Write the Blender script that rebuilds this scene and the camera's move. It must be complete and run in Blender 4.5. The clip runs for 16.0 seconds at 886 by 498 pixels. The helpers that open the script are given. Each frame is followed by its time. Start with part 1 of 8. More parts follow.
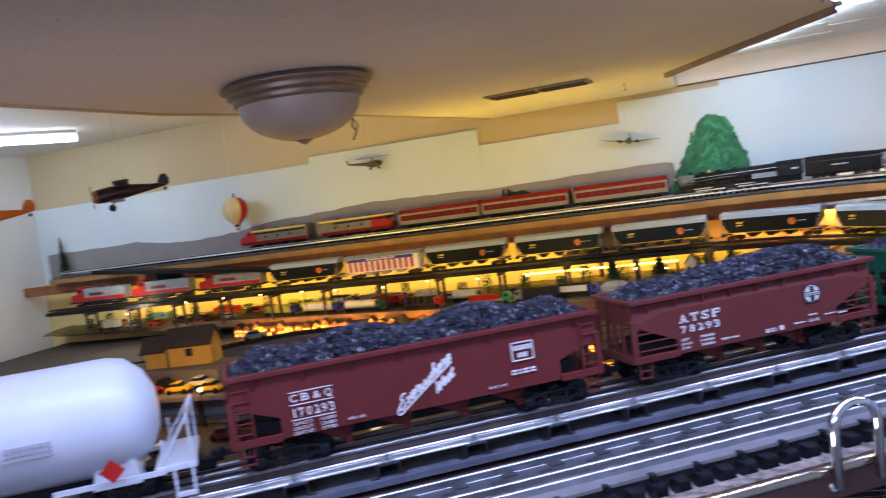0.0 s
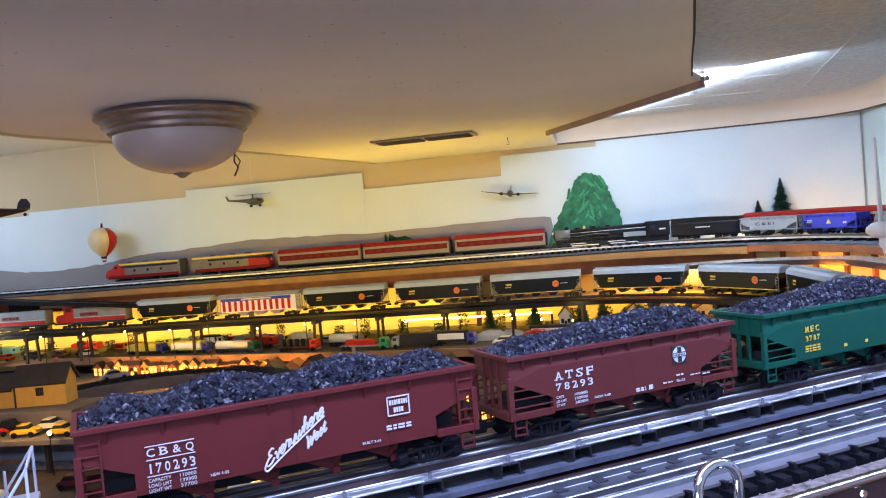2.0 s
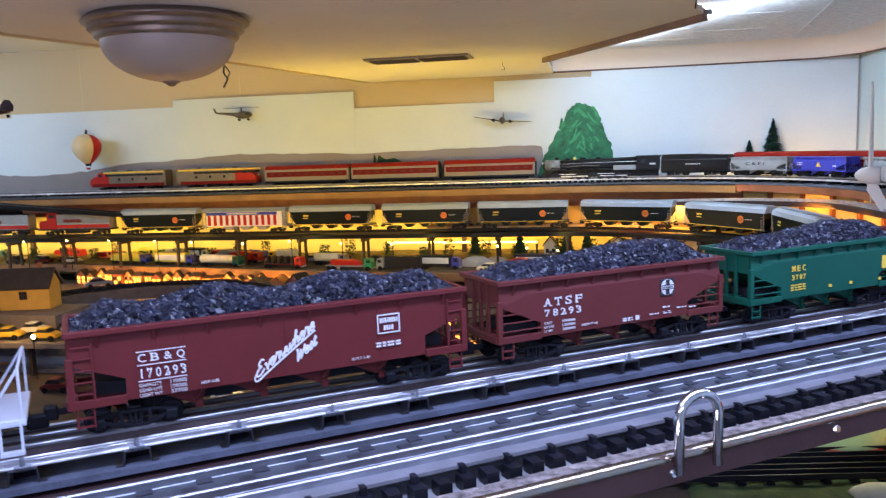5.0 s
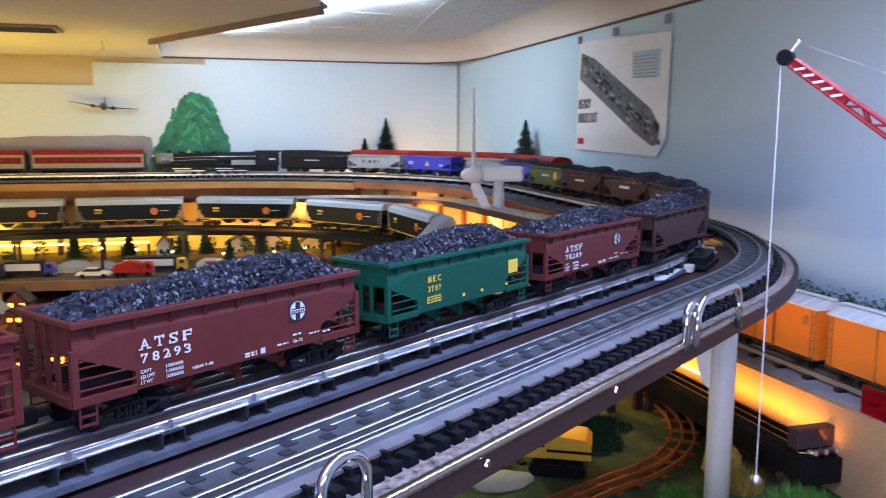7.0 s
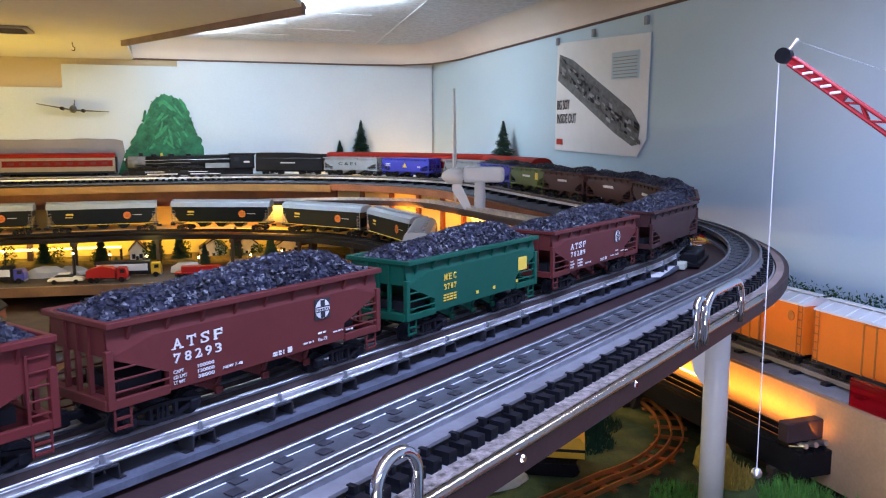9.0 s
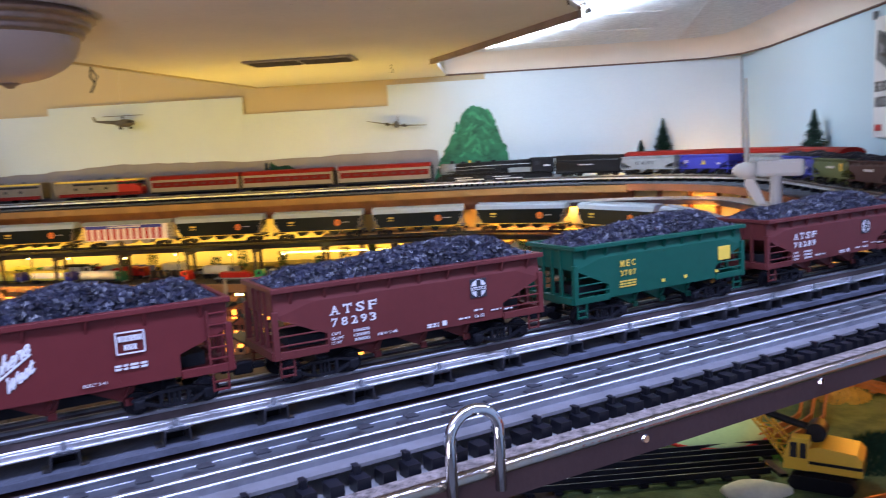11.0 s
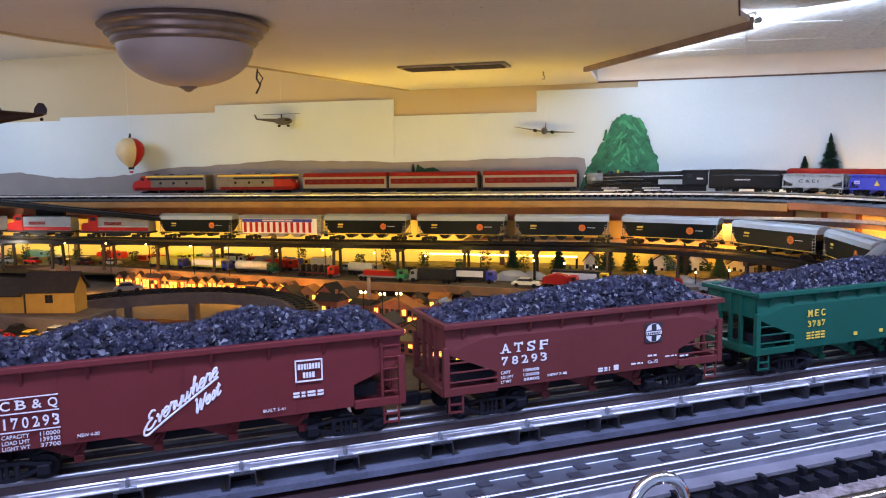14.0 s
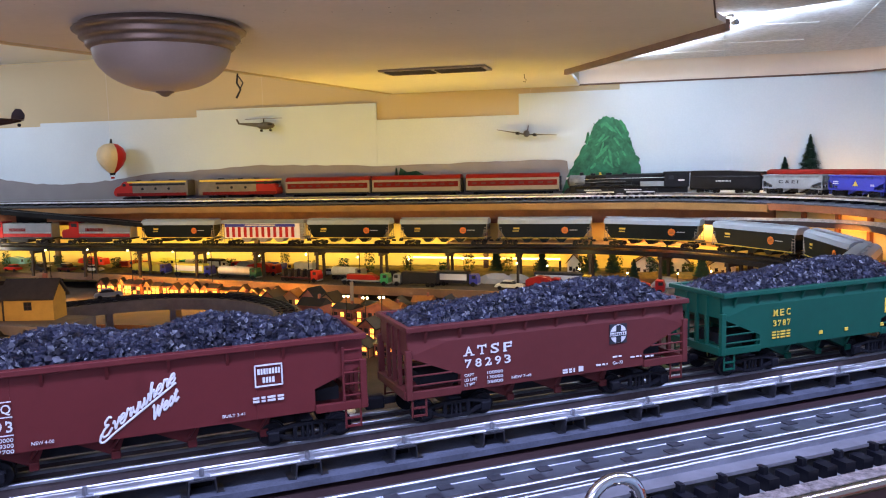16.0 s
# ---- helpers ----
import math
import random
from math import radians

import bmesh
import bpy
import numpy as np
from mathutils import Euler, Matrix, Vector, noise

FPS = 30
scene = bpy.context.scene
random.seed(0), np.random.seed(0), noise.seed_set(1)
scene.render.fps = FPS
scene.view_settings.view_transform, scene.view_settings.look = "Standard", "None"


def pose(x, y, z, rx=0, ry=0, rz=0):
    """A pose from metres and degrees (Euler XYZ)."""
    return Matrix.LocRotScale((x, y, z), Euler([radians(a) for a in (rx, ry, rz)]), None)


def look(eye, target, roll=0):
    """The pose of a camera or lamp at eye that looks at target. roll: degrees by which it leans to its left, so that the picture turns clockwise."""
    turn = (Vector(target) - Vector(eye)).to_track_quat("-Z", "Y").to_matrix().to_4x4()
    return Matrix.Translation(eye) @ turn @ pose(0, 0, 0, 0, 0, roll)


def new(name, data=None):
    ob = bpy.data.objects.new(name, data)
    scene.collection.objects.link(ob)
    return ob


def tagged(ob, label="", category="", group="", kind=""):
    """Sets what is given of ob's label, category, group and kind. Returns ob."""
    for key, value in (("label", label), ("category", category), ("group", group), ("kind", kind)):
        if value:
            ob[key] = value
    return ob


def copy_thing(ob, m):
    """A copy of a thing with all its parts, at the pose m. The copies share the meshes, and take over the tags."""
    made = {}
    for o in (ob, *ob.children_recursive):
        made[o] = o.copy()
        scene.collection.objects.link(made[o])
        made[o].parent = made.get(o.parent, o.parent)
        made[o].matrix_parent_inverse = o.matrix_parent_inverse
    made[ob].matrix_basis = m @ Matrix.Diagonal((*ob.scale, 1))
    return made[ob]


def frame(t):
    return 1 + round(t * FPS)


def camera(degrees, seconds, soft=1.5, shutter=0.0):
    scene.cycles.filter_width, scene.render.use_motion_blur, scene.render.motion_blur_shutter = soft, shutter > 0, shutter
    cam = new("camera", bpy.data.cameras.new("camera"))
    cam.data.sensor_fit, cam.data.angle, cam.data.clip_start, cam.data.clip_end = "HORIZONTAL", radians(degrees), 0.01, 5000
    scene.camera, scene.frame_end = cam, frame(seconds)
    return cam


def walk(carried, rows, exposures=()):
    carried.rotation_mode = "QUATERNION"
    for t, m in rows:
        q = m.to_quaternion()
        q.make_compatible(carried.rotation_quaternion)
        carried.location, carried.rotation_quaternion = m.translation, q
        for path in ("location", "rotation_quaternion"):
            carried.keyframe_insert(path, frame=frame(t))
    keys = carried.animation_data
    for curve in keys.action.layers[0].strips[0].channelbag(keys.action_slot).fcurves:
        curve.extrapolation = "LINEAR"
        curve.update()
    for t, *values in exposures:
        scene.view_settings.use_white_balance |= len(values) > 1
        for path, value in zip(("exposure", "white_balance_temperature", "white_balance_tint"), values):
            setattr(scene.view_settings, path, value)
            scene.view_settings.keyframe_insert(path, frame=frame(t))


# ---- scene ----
cam = camera(58.0, 16.0, soft=1.1, shutter=0.6)
PATH = [
    (0, (-0.082, -0.005, 1.842), (-0.766, 1.869, 1.699), -8.0),
    (0.5, (-0.078, 0.009, 1.837), (-0.61, 1.932, 1.697), -7.1),
    (1, (-0.086, 0.004, 1.841), (-0.558, 1.944, 1.725), -6.0),
    (1.5, (-0.085, 0.009, 1.844), (-0.483, 1.967, 1.761), -5.0),
    (2, (-0.085, 0.005, 1.846), (-0.473, 1.966, 1.778), -4.9),
    (2.5, (-0.089, 0.005, 1.843), (-0.47, 1.968, 1.779), -4.7),
    (3, (-0.099, 0.003, 1.846), (-0.493, 1.963, 1.789), -4.0),
    (3.2, (-0.099, 0.002, 1.847), (-0.498, 1.961, 1.793), -3.8),
    (5.3, (-0.088, 0.008, 1.843), (-0.412, 1.963, 1.569), -1.0),
    (5.5, (-0.069, 0.02, 1.842), (-0.291, 1.989, 1.572), -0.5),
    (6, (0.005, 0.084, 1.835), (-0.011, 2.068, 1.585), 0.4),
    (6.5, (-0.008, 0.123, 1.839), (0.313, 2.076, 1.553), 0.2),
    (7, (-0.086, 0.124, 1.843), (0.474, 2.023, 1.557), 0.1),
    (7.5, (-0.1, 0.139, 1.842), (0.557, 2.005, 1.55), 0.8),
    (8, (-0.111, 0.148, 1.833), (0.547, 2.014, 1.543), 0.3),
    (8.2, (-0.115, 0.151, 1.834), (0.546, 2.017, 1.546), 0.1),
    (10.3, (-0.124, 0.105, 1.84), (0.173, 2.068, 1.599), -2.4),
    (10.5, (-0.082, 0.103, 1.835), (0.076, 2.083, 1.602), -2.5),
    (11, (-0.01, 0.085, 1.826), (-0.174, 2.063, 1.581), -3.1),
    (11.5, (0.005, 0.071, 1.828), (-0.281, 2.035, 1.584), -3.9),
    (12, (0.007, 0.064, 1.832), (-0.326, 2.023, 1.602), -3.8),
    (12.5, (-0.015, 0.085, 1.861), (-0.394, 2.036, 1.634), -2.7),
    (13, (-0.039, 0.099, 1.85), (-0.485, 2.035, 1.616), -1.5),
    (13.5, (-0.034, 0.097, 1.852), (-0.513, 2.024, 1.619), -1.2),
    (14, (-0.038, 0.097, 1.849), (-0.531, 2.021, 1.616), -1.0),
    (14.5, (-0.039, 0.1, 1.846), (-0.542, 2.021, 1.61), -1.0),
    (15, (-0.025, 0.104, 1.847), (-0.516, 2.029, 1.614), -1.1),
    (15.5, (-0.022, 0.102, 1.849), (-0.498, 2.031, 1.62), -1.3),
    (16, (-0.023, 0.102, 1.848), (-0.486, 2.035, 1.623), -1.4),
]
walk(cam, [(t, look(eye, target, roll)) for t, eye, target, roll in PATH], ((0.0, -0.15, 6350, 12), (0.5, -0.05, 6350, 12), (1.5, 0.12, 6080, 12), (3.2, 0.12, 6080, 12), (5.5, 0.05, 6150, 12), (6.5, 0.03, 6200, 11), (8.0, 0.0, 6400, 10), (10.5, -0.02, 6150, 14), (11.5, 0.0, 6120, 16), (13.0, -0.05, 6280, 17), (16.0, -0.05, 6280, 17)))

# ---------------------------------------------------------------- light
world = bpy.data.worlds.new("world")
scene.world = world
world.use_nodes = True
world.node_tree.nodes["Background"].inputs[0].default_value = (0.55, 0.65, 0.9, 1)
world.node_tree.nodes["Background"].inputs[1].default_value = 0.15


def area(name, at, target, sx, sy, watts, colour):
    data = bpy.data.lights.new(name, "AREA")
    data.shape, data.size, data.size_y, data.energy, data.color = "RECTANGLE", sx, sy, watts, colour
    ob = new(name, data)
    ob.matrix_world = look(at, target)
    return ob


def glow(name, at, watts, colour, radius=0.02):
    data = bpy.data.lights.new(name, "POINT")
    data.energy, data.color, data.shadow_soft_size = watts, colour, radius
    ob = new(name, data)
    ob.location = at
    return ob


COOL, BLUE, WARM, AMBER = (0.64, 0.82, 1.0), (0.48, 0.58, 1.0), (1.0, 0.73, 0.15), (1.0, 0.40, 0.04)
# room fluorescents: one over the near deck, one behind the viewer
deck_tube = area("deck_tube_light", (0.16, 0.50, 2.105), (0.16, 0.501, 1.0), 1.3, 0.10, 11.0, BLUE)
deck_tube.matrix_world = pose(0.16, 0.50, 2.105, 0, 0, 35.24)
area("room_tube_light", (-0.35, -0.70, 2.10), (-0.05, 0.55, 1.6), 1.3, 0.25, 9.0, BLUE)
# soft point added low behind the viewer as fill, in place of bounced light
glow("room_lamp", (-0.7, -0.95, 1.25), 2.5, (0.92, 0.86, 0.95), 0.15)
# unseen panel added below, facing up, to brighten the ceiling
area("floor_lamp_light", (-0.75, -0.55, 1.15), (-0.70, 0.10, 2.12), 0.5, 0.5, 13.5, (0.96, 0.84, 0.92))
# the tube that hides behind the dropped panel
area("hidden_tube_light", (0.06, 2.42, 2.168), (0.50, 3.20, 1.90), 0.9, 0.03, 5.0, COOL)
panel_tube = area("panel_tube_light", (0, 0, 0), (0, 0, 1), 0.80, 0.02, 9.0, COOL)
panel_tube.matrix_world = pose(0.125, 2.72, 2.168, 180, 0, 114.0)
# tube on the high ceiling over the far end
area("far_tube_light", (-2.95, 2.2, 2.28), (-2.6, 2.9, 1.6), 0.9, 0.06, 6.5, COOL)
# warm tubes on the back wall under the upper shelf
area("shelf_strip_light", (-1.35, 3.195, 1.475), (-1.35, 3.33, 1.505), 3.4, 0.03, 4.8, (1.0, 0.66, 0.10))
# unseen strip added above the bulbs, shining warm light up past the shelf
area("bulb_row_light", (-1.10, 2.80, 1.64), (-1.10, 2.95, 2.115), 1.9, 0.03, 5.2, (1.0, 0.66, 0.05))
area("shelf_strip_light", (0.30, 3.05, 1.610), (0.36, 3.25, 1.55), 0.8, 0.02, 6.0, (1.0, 0.50, 0.08))
area("wall_shelf_strip_light", (0.744, 1.32, 1.416), (0.80, 1.32, 1.455), 0.62, 0.02, 0.75, (1.0, 0.36, 0.03))
# unseen amber lamp added below the truck shelf to brighten the village
area("village_strip_light", (-1.55, 2.86, 1.372), (-1.55, 2.80, 1.30), 1.7, 0.02, 4.5, AMBER)

# ---------------------------------------------------------------- materials


def material(name, colour, rough=0.6, metal=0.0, vary=0.15, scale=30.0, bump=0.0, fine=200.0, other=None, spec=0.5, coat=0.0, perpiece=0.0):
    m = bpy.data.materials.new(name)
    m.use_nodes = True
    nt = m.node_tree
    b = nt.nodes["Principled BSDF"]
    b.inputs["Roughness"].default_value, b.inputs["Metallic"].default_value = rough, metal
    b.inputs["Specular IOR Level"].default_value = spec
    b.inputs["Coat Weight"].default_value = coat
    co = nt.nodes.new("ShaderNodeTexCoord")
    n1 = nt.nodes.new("ShaderNodeTexNoise")
    n1.inputs["Scale"].default_value, n1.inputs["Detail"].default_value = scale, 6
    n2 = nt.nodes.new("ShaderNodeTexNoise")
    n2.inputs["Scale"].default_value, n2.inputs["Detail"].default_value = fine, 4
    nt.links.new(co.outputs["Object"], n1.inputs["Vector"])
    nt.links.new(co.outputs["Object"], n2.inputs["Vector"])
    add = nt.nodes.new("ShaderNodeMath")
    add.operation = "MULTIPLY_ADD"
    nt.links.new(n2.outputs["Fac"], add.inputs[0])
    add.inputs[1].default_value = 0.4
    nt.links.new(n1.outputs["Fac"], add.inputs[2])
    ramp = nt.nodes.new("ShaderNodeValToRGB")
    a = [max(0.0, c * (1 - vary)) for c in colour]
    z = list(other) if other else [min(1.0, c * (1 + vary)) for c in colour]
    ramp.color_ramp.elements[0].position, ramp.color_ramp.elements[1].position = 0.45, 0.95
    ramp.color_ramp.elements[0].color, ramp.color_ramp.elements[1].color = (*a, 1), (*z, 1)
    nt.links.new(add.outputs[0], ramp.inputs[0])
    out = ramp.outputs[0]
    if perpiece:
        info = nt.nodes.new("ShaderNodeObjectInfo")
        hsv = nt.nodes.new("ShaderNodeHueSaturation")
        mr = nt.nodes.new("ShaderNodeMapRange")
        mr.inputs["To Min"].default_value, mr.inputs["To Max"].default_value = 1 - perpiece, 1 + perpiece
        nt.links.new(info.outputs["Random"], mr.inputs["Value"])
        nt.links.new(mr.outputs[0], hsv.inputs["Value"])
        nt.links.new(out, hsv.inputs["Color"])
        out = hsv.outputs[0]
    nt.links.new(out, b.inputs["Base Color"])
    if bump:
        bp = nt.nodes.new("ShaderNodeBump")
        bp.inputs["Strength"].default_value, bp.inputs["Distance"].default_value = bump, 0.002
        nt.links.new(add.outputs[0], bp.inputs["Height"])
        nt.links.new(bp.outputs[0], b.inputs["Normal"])
    mr2 = nt.nodes.new("ShaderNodeMapRange")
    mr2.inputs["To Min"].default_value, mr2.inputs["To Max"].default_value = max(0.02, rough - 0.08), min(1, rough + 0.08)
    nt.links.new(n1.outputs["Fac"], mr2.inputs["Value"])
    nt.links.new(mr2.outputs[0], b.inputs["Roughness"])
    return m


def emitter(name, colour, strength):
    m = bpy.data.materials.new(name)
    m.use_nodes = True
    b = m.node_tree.nodes["Principled BSDF"]
    b.inputs["Base Color"].default_value = (*colour, 1)
    b.inputs["Emission Color"].default_value = (*colour, 1)
    b.inputs["Emission Strength"].default_value = strength
    return m


M = {
    "ceiling": material("ceiling_paint", (0.76, 0.73, 0.73), 0.9, vary=0.06, scale=3, bump=0.15, fine=60),
    "tile": material("ceiling_tile", (0.60, 0.59, 0.60), 0.85, vary=0.15, scale=70, bump=0.9, fine=160, other=(0.76, 0.75, 0.76)),
    "tbar": material("white_tbar", (0.66, 0.66, 0.66), 0.6),
    "wallwhite": material("wall_white", (0.72, 0.74, 0.76), 0.75, vary=0.03, scale=2),
    "sky": material("sky_white_board_paint", (0.63, 0.72, 0.79), 0.72, vary=0.06, scale=2.2, other=(0.70, 0.78, 0.84)),
    "wallblue": material("wall_pale_blue", (0.53, 0.68, 0.76), 0.75, vary=0.04, scale=2),
    "walltan": material("wall_tan", (0.58, 0.47, 0.30), 0.8, vary=0.04, scale=3),
    "hill": material("painted_hills_grey", (0.36, 0.36, 0.38), 0.85, vary=0.08, scale=8),
    "treepaint": material("painted_tree_green", (0.004, 0.095, 0.045), 0.8, vary=0.5, scale=22, fine=90, other=(0.035, 0.20, 0.09)),
    "shadowpaint": material("shelf_shadow_mauve_grey", (0.27, 0.25, 0.265), 0.85, vary=0.10, scale=9),
    "treelight": material("painted_tree_light_green", (0.045, 0.24, 0.10), 0.8, vary=0.4, scale=50),
    "ivorygore": material("cream_balloon_cloth", (0.66, 0.56, 0.38), 0.7, vary=0.08),
    "unit": material("worn_silver_diesel", (0.20, 0.165, 0.135), 0.4, 0.5, vary=0.2, scale=30),
    "clipsteel": material("dark_zinc_clip", (0.055, 0.055, 0.065), 0.38, 0.5, vary=0.4, scale=80),
    "modelgrey": material("olive_grey_model_paint", (0.085, 0.075, 0.065), 0.5, vary=0.3, scale=60),
    "maroon": material("maroon_plastic", (0.118, 0.018, 0.018), 0.46, spec=0.28, vary=0.08, scale=25, bump=0.05),
    "oxide": material("oxide_red_plastic", (0.112, 0.022, 0.020), 0.5, spec=0.28, vary=0.1, scale=25, bump=0.05),
    "browncar": material("brown_plastic", (0.055, 0.021, 0.020), 0.5, spec=0.25, vary=0.1),
    "green": material("green_plastic", (0.004, 0.075, 0.045), 0.45, spec=0.28, vary=0.1, scale=25),
    "olive": material("olive_plastic", (0.09, 0.12, 0.03), 0.5),
    "blue": material("blue_plastic", (0.03, 0.04, 0.36), 0.4),
    "silver": material("silver_grey_plastic", (0.25, 0.265, 0.28), 0.45, spec=0.3),
    "tank": material("white_tank_paint", (0.56, 0.58, 0.63), 0.35, vary=0.04),
    "black": material("black_plastic", (0.008, 0.008, 0.010), 0.42, spec=0.16, vary=0.3),
    "tie": material("black_tie_plastic", (0.008, 0.008, 0.012), 0.4, spec=0.25, vary=0.3, perpiece=0.3),
    "coal": material("coal_lumps", (0.004, 0.004, 0.010), 0.36, vary=0.7, scale=120, spec=0.5, other=(0.036, 0.038, 0.064)),
    "steel": material("bright_rail_steel", (0.78, 0.77, 0.79), 0.40, 1.0, vary=0.22, scale=45),
    "chrome": material("chrome_bar", (0.72, 0.73, 0.76), 0.10, 1.0, vary=0.05),
    "trim": material("worn_chrome_trim", (0.66, 0.64, 0.62), 0.22, 1.0, vary=0.35, scale=60, bump=0.3, fine=300, other=(0.5, 0.38, 0.25)),
    "gunmetal": material("dark_running_gear", (0.008, 0.008, 0.011), 0.45, 0.0, spec=0.22, vary=0.3),
    "tray": material("ribbed_tin_track_tray", (0.080, 0.086, 0.098), 0.52, 0.35, vary=0.25, scale=50, bump=0.2),
    "traybrown": material("brown_track_tray", (0.10, 0.075, 0.075), 0.40, 0.3, vary=0.3, scale=50, bump=0.2),
    "roadbed": material("grey_felt_roadbed", (0.080, 0.088, 0.118), 0.85, vary=0.35, scale=60, bump=0.4, fine=500),
    "railgrey": material("dull_rail_steel", (0.40, 0.41, 0.44), 0.44, 1.0, vary=0.25, scale=45),
    "palebed": material("pale_grey_bed", (0.29, 0.29, 0.29), 0.6, vary=0.2, scale=40, bump=0.2),
    "brownboard": material("brown_painted_board", (0.046, 0.025, 0.025), 0.5, spec=0.3, vary=0.2, scale=15, bump=0.2),
    "wood": material("pine_board", (0.31, 0.155, 0.045), 0.6, vary=0.25, scale=12, bump=0.2),
    "darkwood": material("dark_trestle_wood", (0.03, 0.018, 0.012), 0.7, vary=0.3),
    "ply": material("plywood_edge", (0.42, 0.26, 0.13), 0.7, vary=0.2, scale=12),
    "rimmetal": material("brushed_bronze_nickel", (0.30, 0.24, 0.21), 0.45, 0.75, vary=0.15),
    "frost": material("frosted_glass_bowl", (0.42, 0.36, 0.33), 0.45, vary=0.06, scale=8),
    "white": material("white_paint", (0.80, 0.80, 0.80), 0.5, vary=0.03),
    "pvc": material("white_pvc_pipe", (0.74, 0.76, 0.76), 0.35, vary=0.04),
    "lettering": material("white_lettering", (0.68, 0.66, 0.65), 0.5, vary=0.02),
    "yellowink": material("yellow_lettering", (0.75, 0.52, 0.06), 0.5, vary=0.02),
    "ink": material("black_lettering", (0.02, 0.02, 0.025), 0.6, vary=0.05),
    "red": material("red_paint", (0.40, 0.016, 0.012), 0.4, spec=0.25, vary=0.08),
    "redcoach": material("coach_red_stripe", (0.17, 0.008, 0.008), 0.5, spec=0.12, vary=0.08),
    "cream": material("coach_silver_sides", (0.29, 0.245, 0.20), 0.45, spec=0.25, vary=0.08),
    "dark": material("dark_grey_shade", (0.018, 0.018, 0.022), 0.6, spec=0.2, vary=0.2),
    "kcs": material("black_hopper_paint", (0.006, 0.009, 0.009), 0.38, spec=0.16, vary=0.2),
    "kcsroof": material("pale_roof_paint", (0.30, 0.34, 0.39), 0.5, vary=0.06),
    "orangebox": material("orange_car_paint", (0.80, 0.19, 0.010), 0.5, vary=0.06),
    "grass": material("grass_mat", (0.03, 0.085, 0.02), 0.95, vary=0.5, scale=30, bump=0.8, fine=300, other=(0.09, 0.13, 0.04)),
    "dirt": material("brown_scenic_base", (0.06, 0.042, 0.030), 0.95, vary=0.4, scale=20, bump=0.5, fine=200),
    "backyellow": material("buff_backboard", (0.76, 0.60, 0.24), 0.85, vary=0.06, scale=4),
    "firgreen": material("fir_needles", (0.012, 0.06, 0.03), 0.9, vary=0.5, scale=80),
    "caty": material("digger_yellow", (0.66, 0.40, 0.02), 0.4, vary=0.08),
    "paletuff": material("pale_plaster_rock", (0.55, 0.56, 0.44), 0.8, vary=0.2, scale=30, bump=0.3),
    "darkpine": material("dark_pine_front", (0.20, 0.105, 0.05), 0.6, vary=0.3, scale=14, bump=0.2),
    "postergrey": material("grey_printed_engine", (0.15, 0.155, 0.16), 0.7, vary=0.4, scale=60),
    "covepeach": material("peach_plaster_cove", (0.70, 0.61, 0.53), 0.85, vary=0.06, scale=5),
    "rust": material("rusty_orange_rail", (0.40, 0.16, 0.05), 0.45, 0.6, vary=0.3),
    "trackplate": material("brushed_pale_track_plate", (0.23, 0.225, 0.24), 0.55, 0.45, vary=0.18, scale=40, bump=0.1),
    "cork": material("sparkling_granular_edge", (0.13, 0.095, 0.075), 0.5, 0.3, vary=0.8, scale=160, bump=0.9, fine=700, other=(0.48, 0.40, 0.36)),
    "redwood": material("red_brown_lit_timber", (0.26, 0.085, 0.030), 0.6, vary=0.35, scale=14, bump=0.2),
    "edgewood": material("dull_brown_edge_board", (0.27, 0.20, 0.17), 0.7, vary=0.25, scale=20, bump=0.1),
    "roofred": material("coach_roof_red", (0.25, 0.012, 0.007), 0.5, spec=0.12, vary=0.12),
    "boomred": material("crane_boom_red", (0.30, 0.010, 0.014), 0.5, spec=0.25, vary=0.1),
    "crevice": material("dark_crevice", (0.05, 0.025, 0.025), 0.9, vary=0.5, scale=60),
    "covebrown": material("brown_cove_line", (0.13, 0.075, 0.06), 0.7, vary=0.4, scale=25),
    "paper": material("white_scrap_paper", (0.66, 0.67, 0.70), 0.8, vary=0.08),
    "floor": material("grey_floor", (0.25, 0.24, 0.23), 0.8, vary=0.2, scale=10),
    "bulb": emitter("warm_bulb", (1.0, 0.68, 0.24), 14.0),
    "tubeglow": emitter("cool_tube", (0.85, 0.92, 1.0), 20.0),
    "strip": emitter("warm_strip", (1.0, 0.62, 0.12), 9.0),
}

# ---------------------------------------------------------------- mesh tools


def part(name, bm, mat, parent=None, label="", smooth=False):
    me = bpy.data.meshes.new(name)
    bm.to_mesh(me)
    bm.free()
    if smooth:
        for p in me.polygons:
            p.use_smooth = True
    me.materials.append(M[mat] if isinstance(mat, str) else mat)
    ob = new(name, me)
    if parent is not None:
        ob.parent = parent
    if label:
        ob["label"] = label
    return ob


def thing(name, label, category, group="", kind="", m=None):
    ob = new(name)
    ob.empty_display_size = 0.02
    if m is not None:
        ob.matrix_world = m
    return tagged(ob, label, category, group, kind)


def box(bm, x0, y0, z0, x1, y1, z1, bevel=0.0, m=None):
    made = bmesh.ops.create_cube(bm, size=1.0)["verts"]
    bmesh.ops.scale(bm, vec=(x1 - x0, y1 - y0, z1 - z0), verts=made)
    bmesh.ops.translate(bm, vec=((x0 + x1) / 2, (y0 + y1) / 2, (z0 + z1) / 2), verts=made)
    if bevel:
        edges = {e for v in made for e in v.link_edges}
        got = bmesh.ops.bevel(bm, geom=list(edges), offset=bevel, segments=2, affect="EDGES", profile=0.5)
        made = list({v for f in got["faces"] for v in f.verts} | {v for v in made if v.is_valid})
    if m is not None:
        bmesh.ops.transform(bm, matrix=m, verts=made)
    return bm


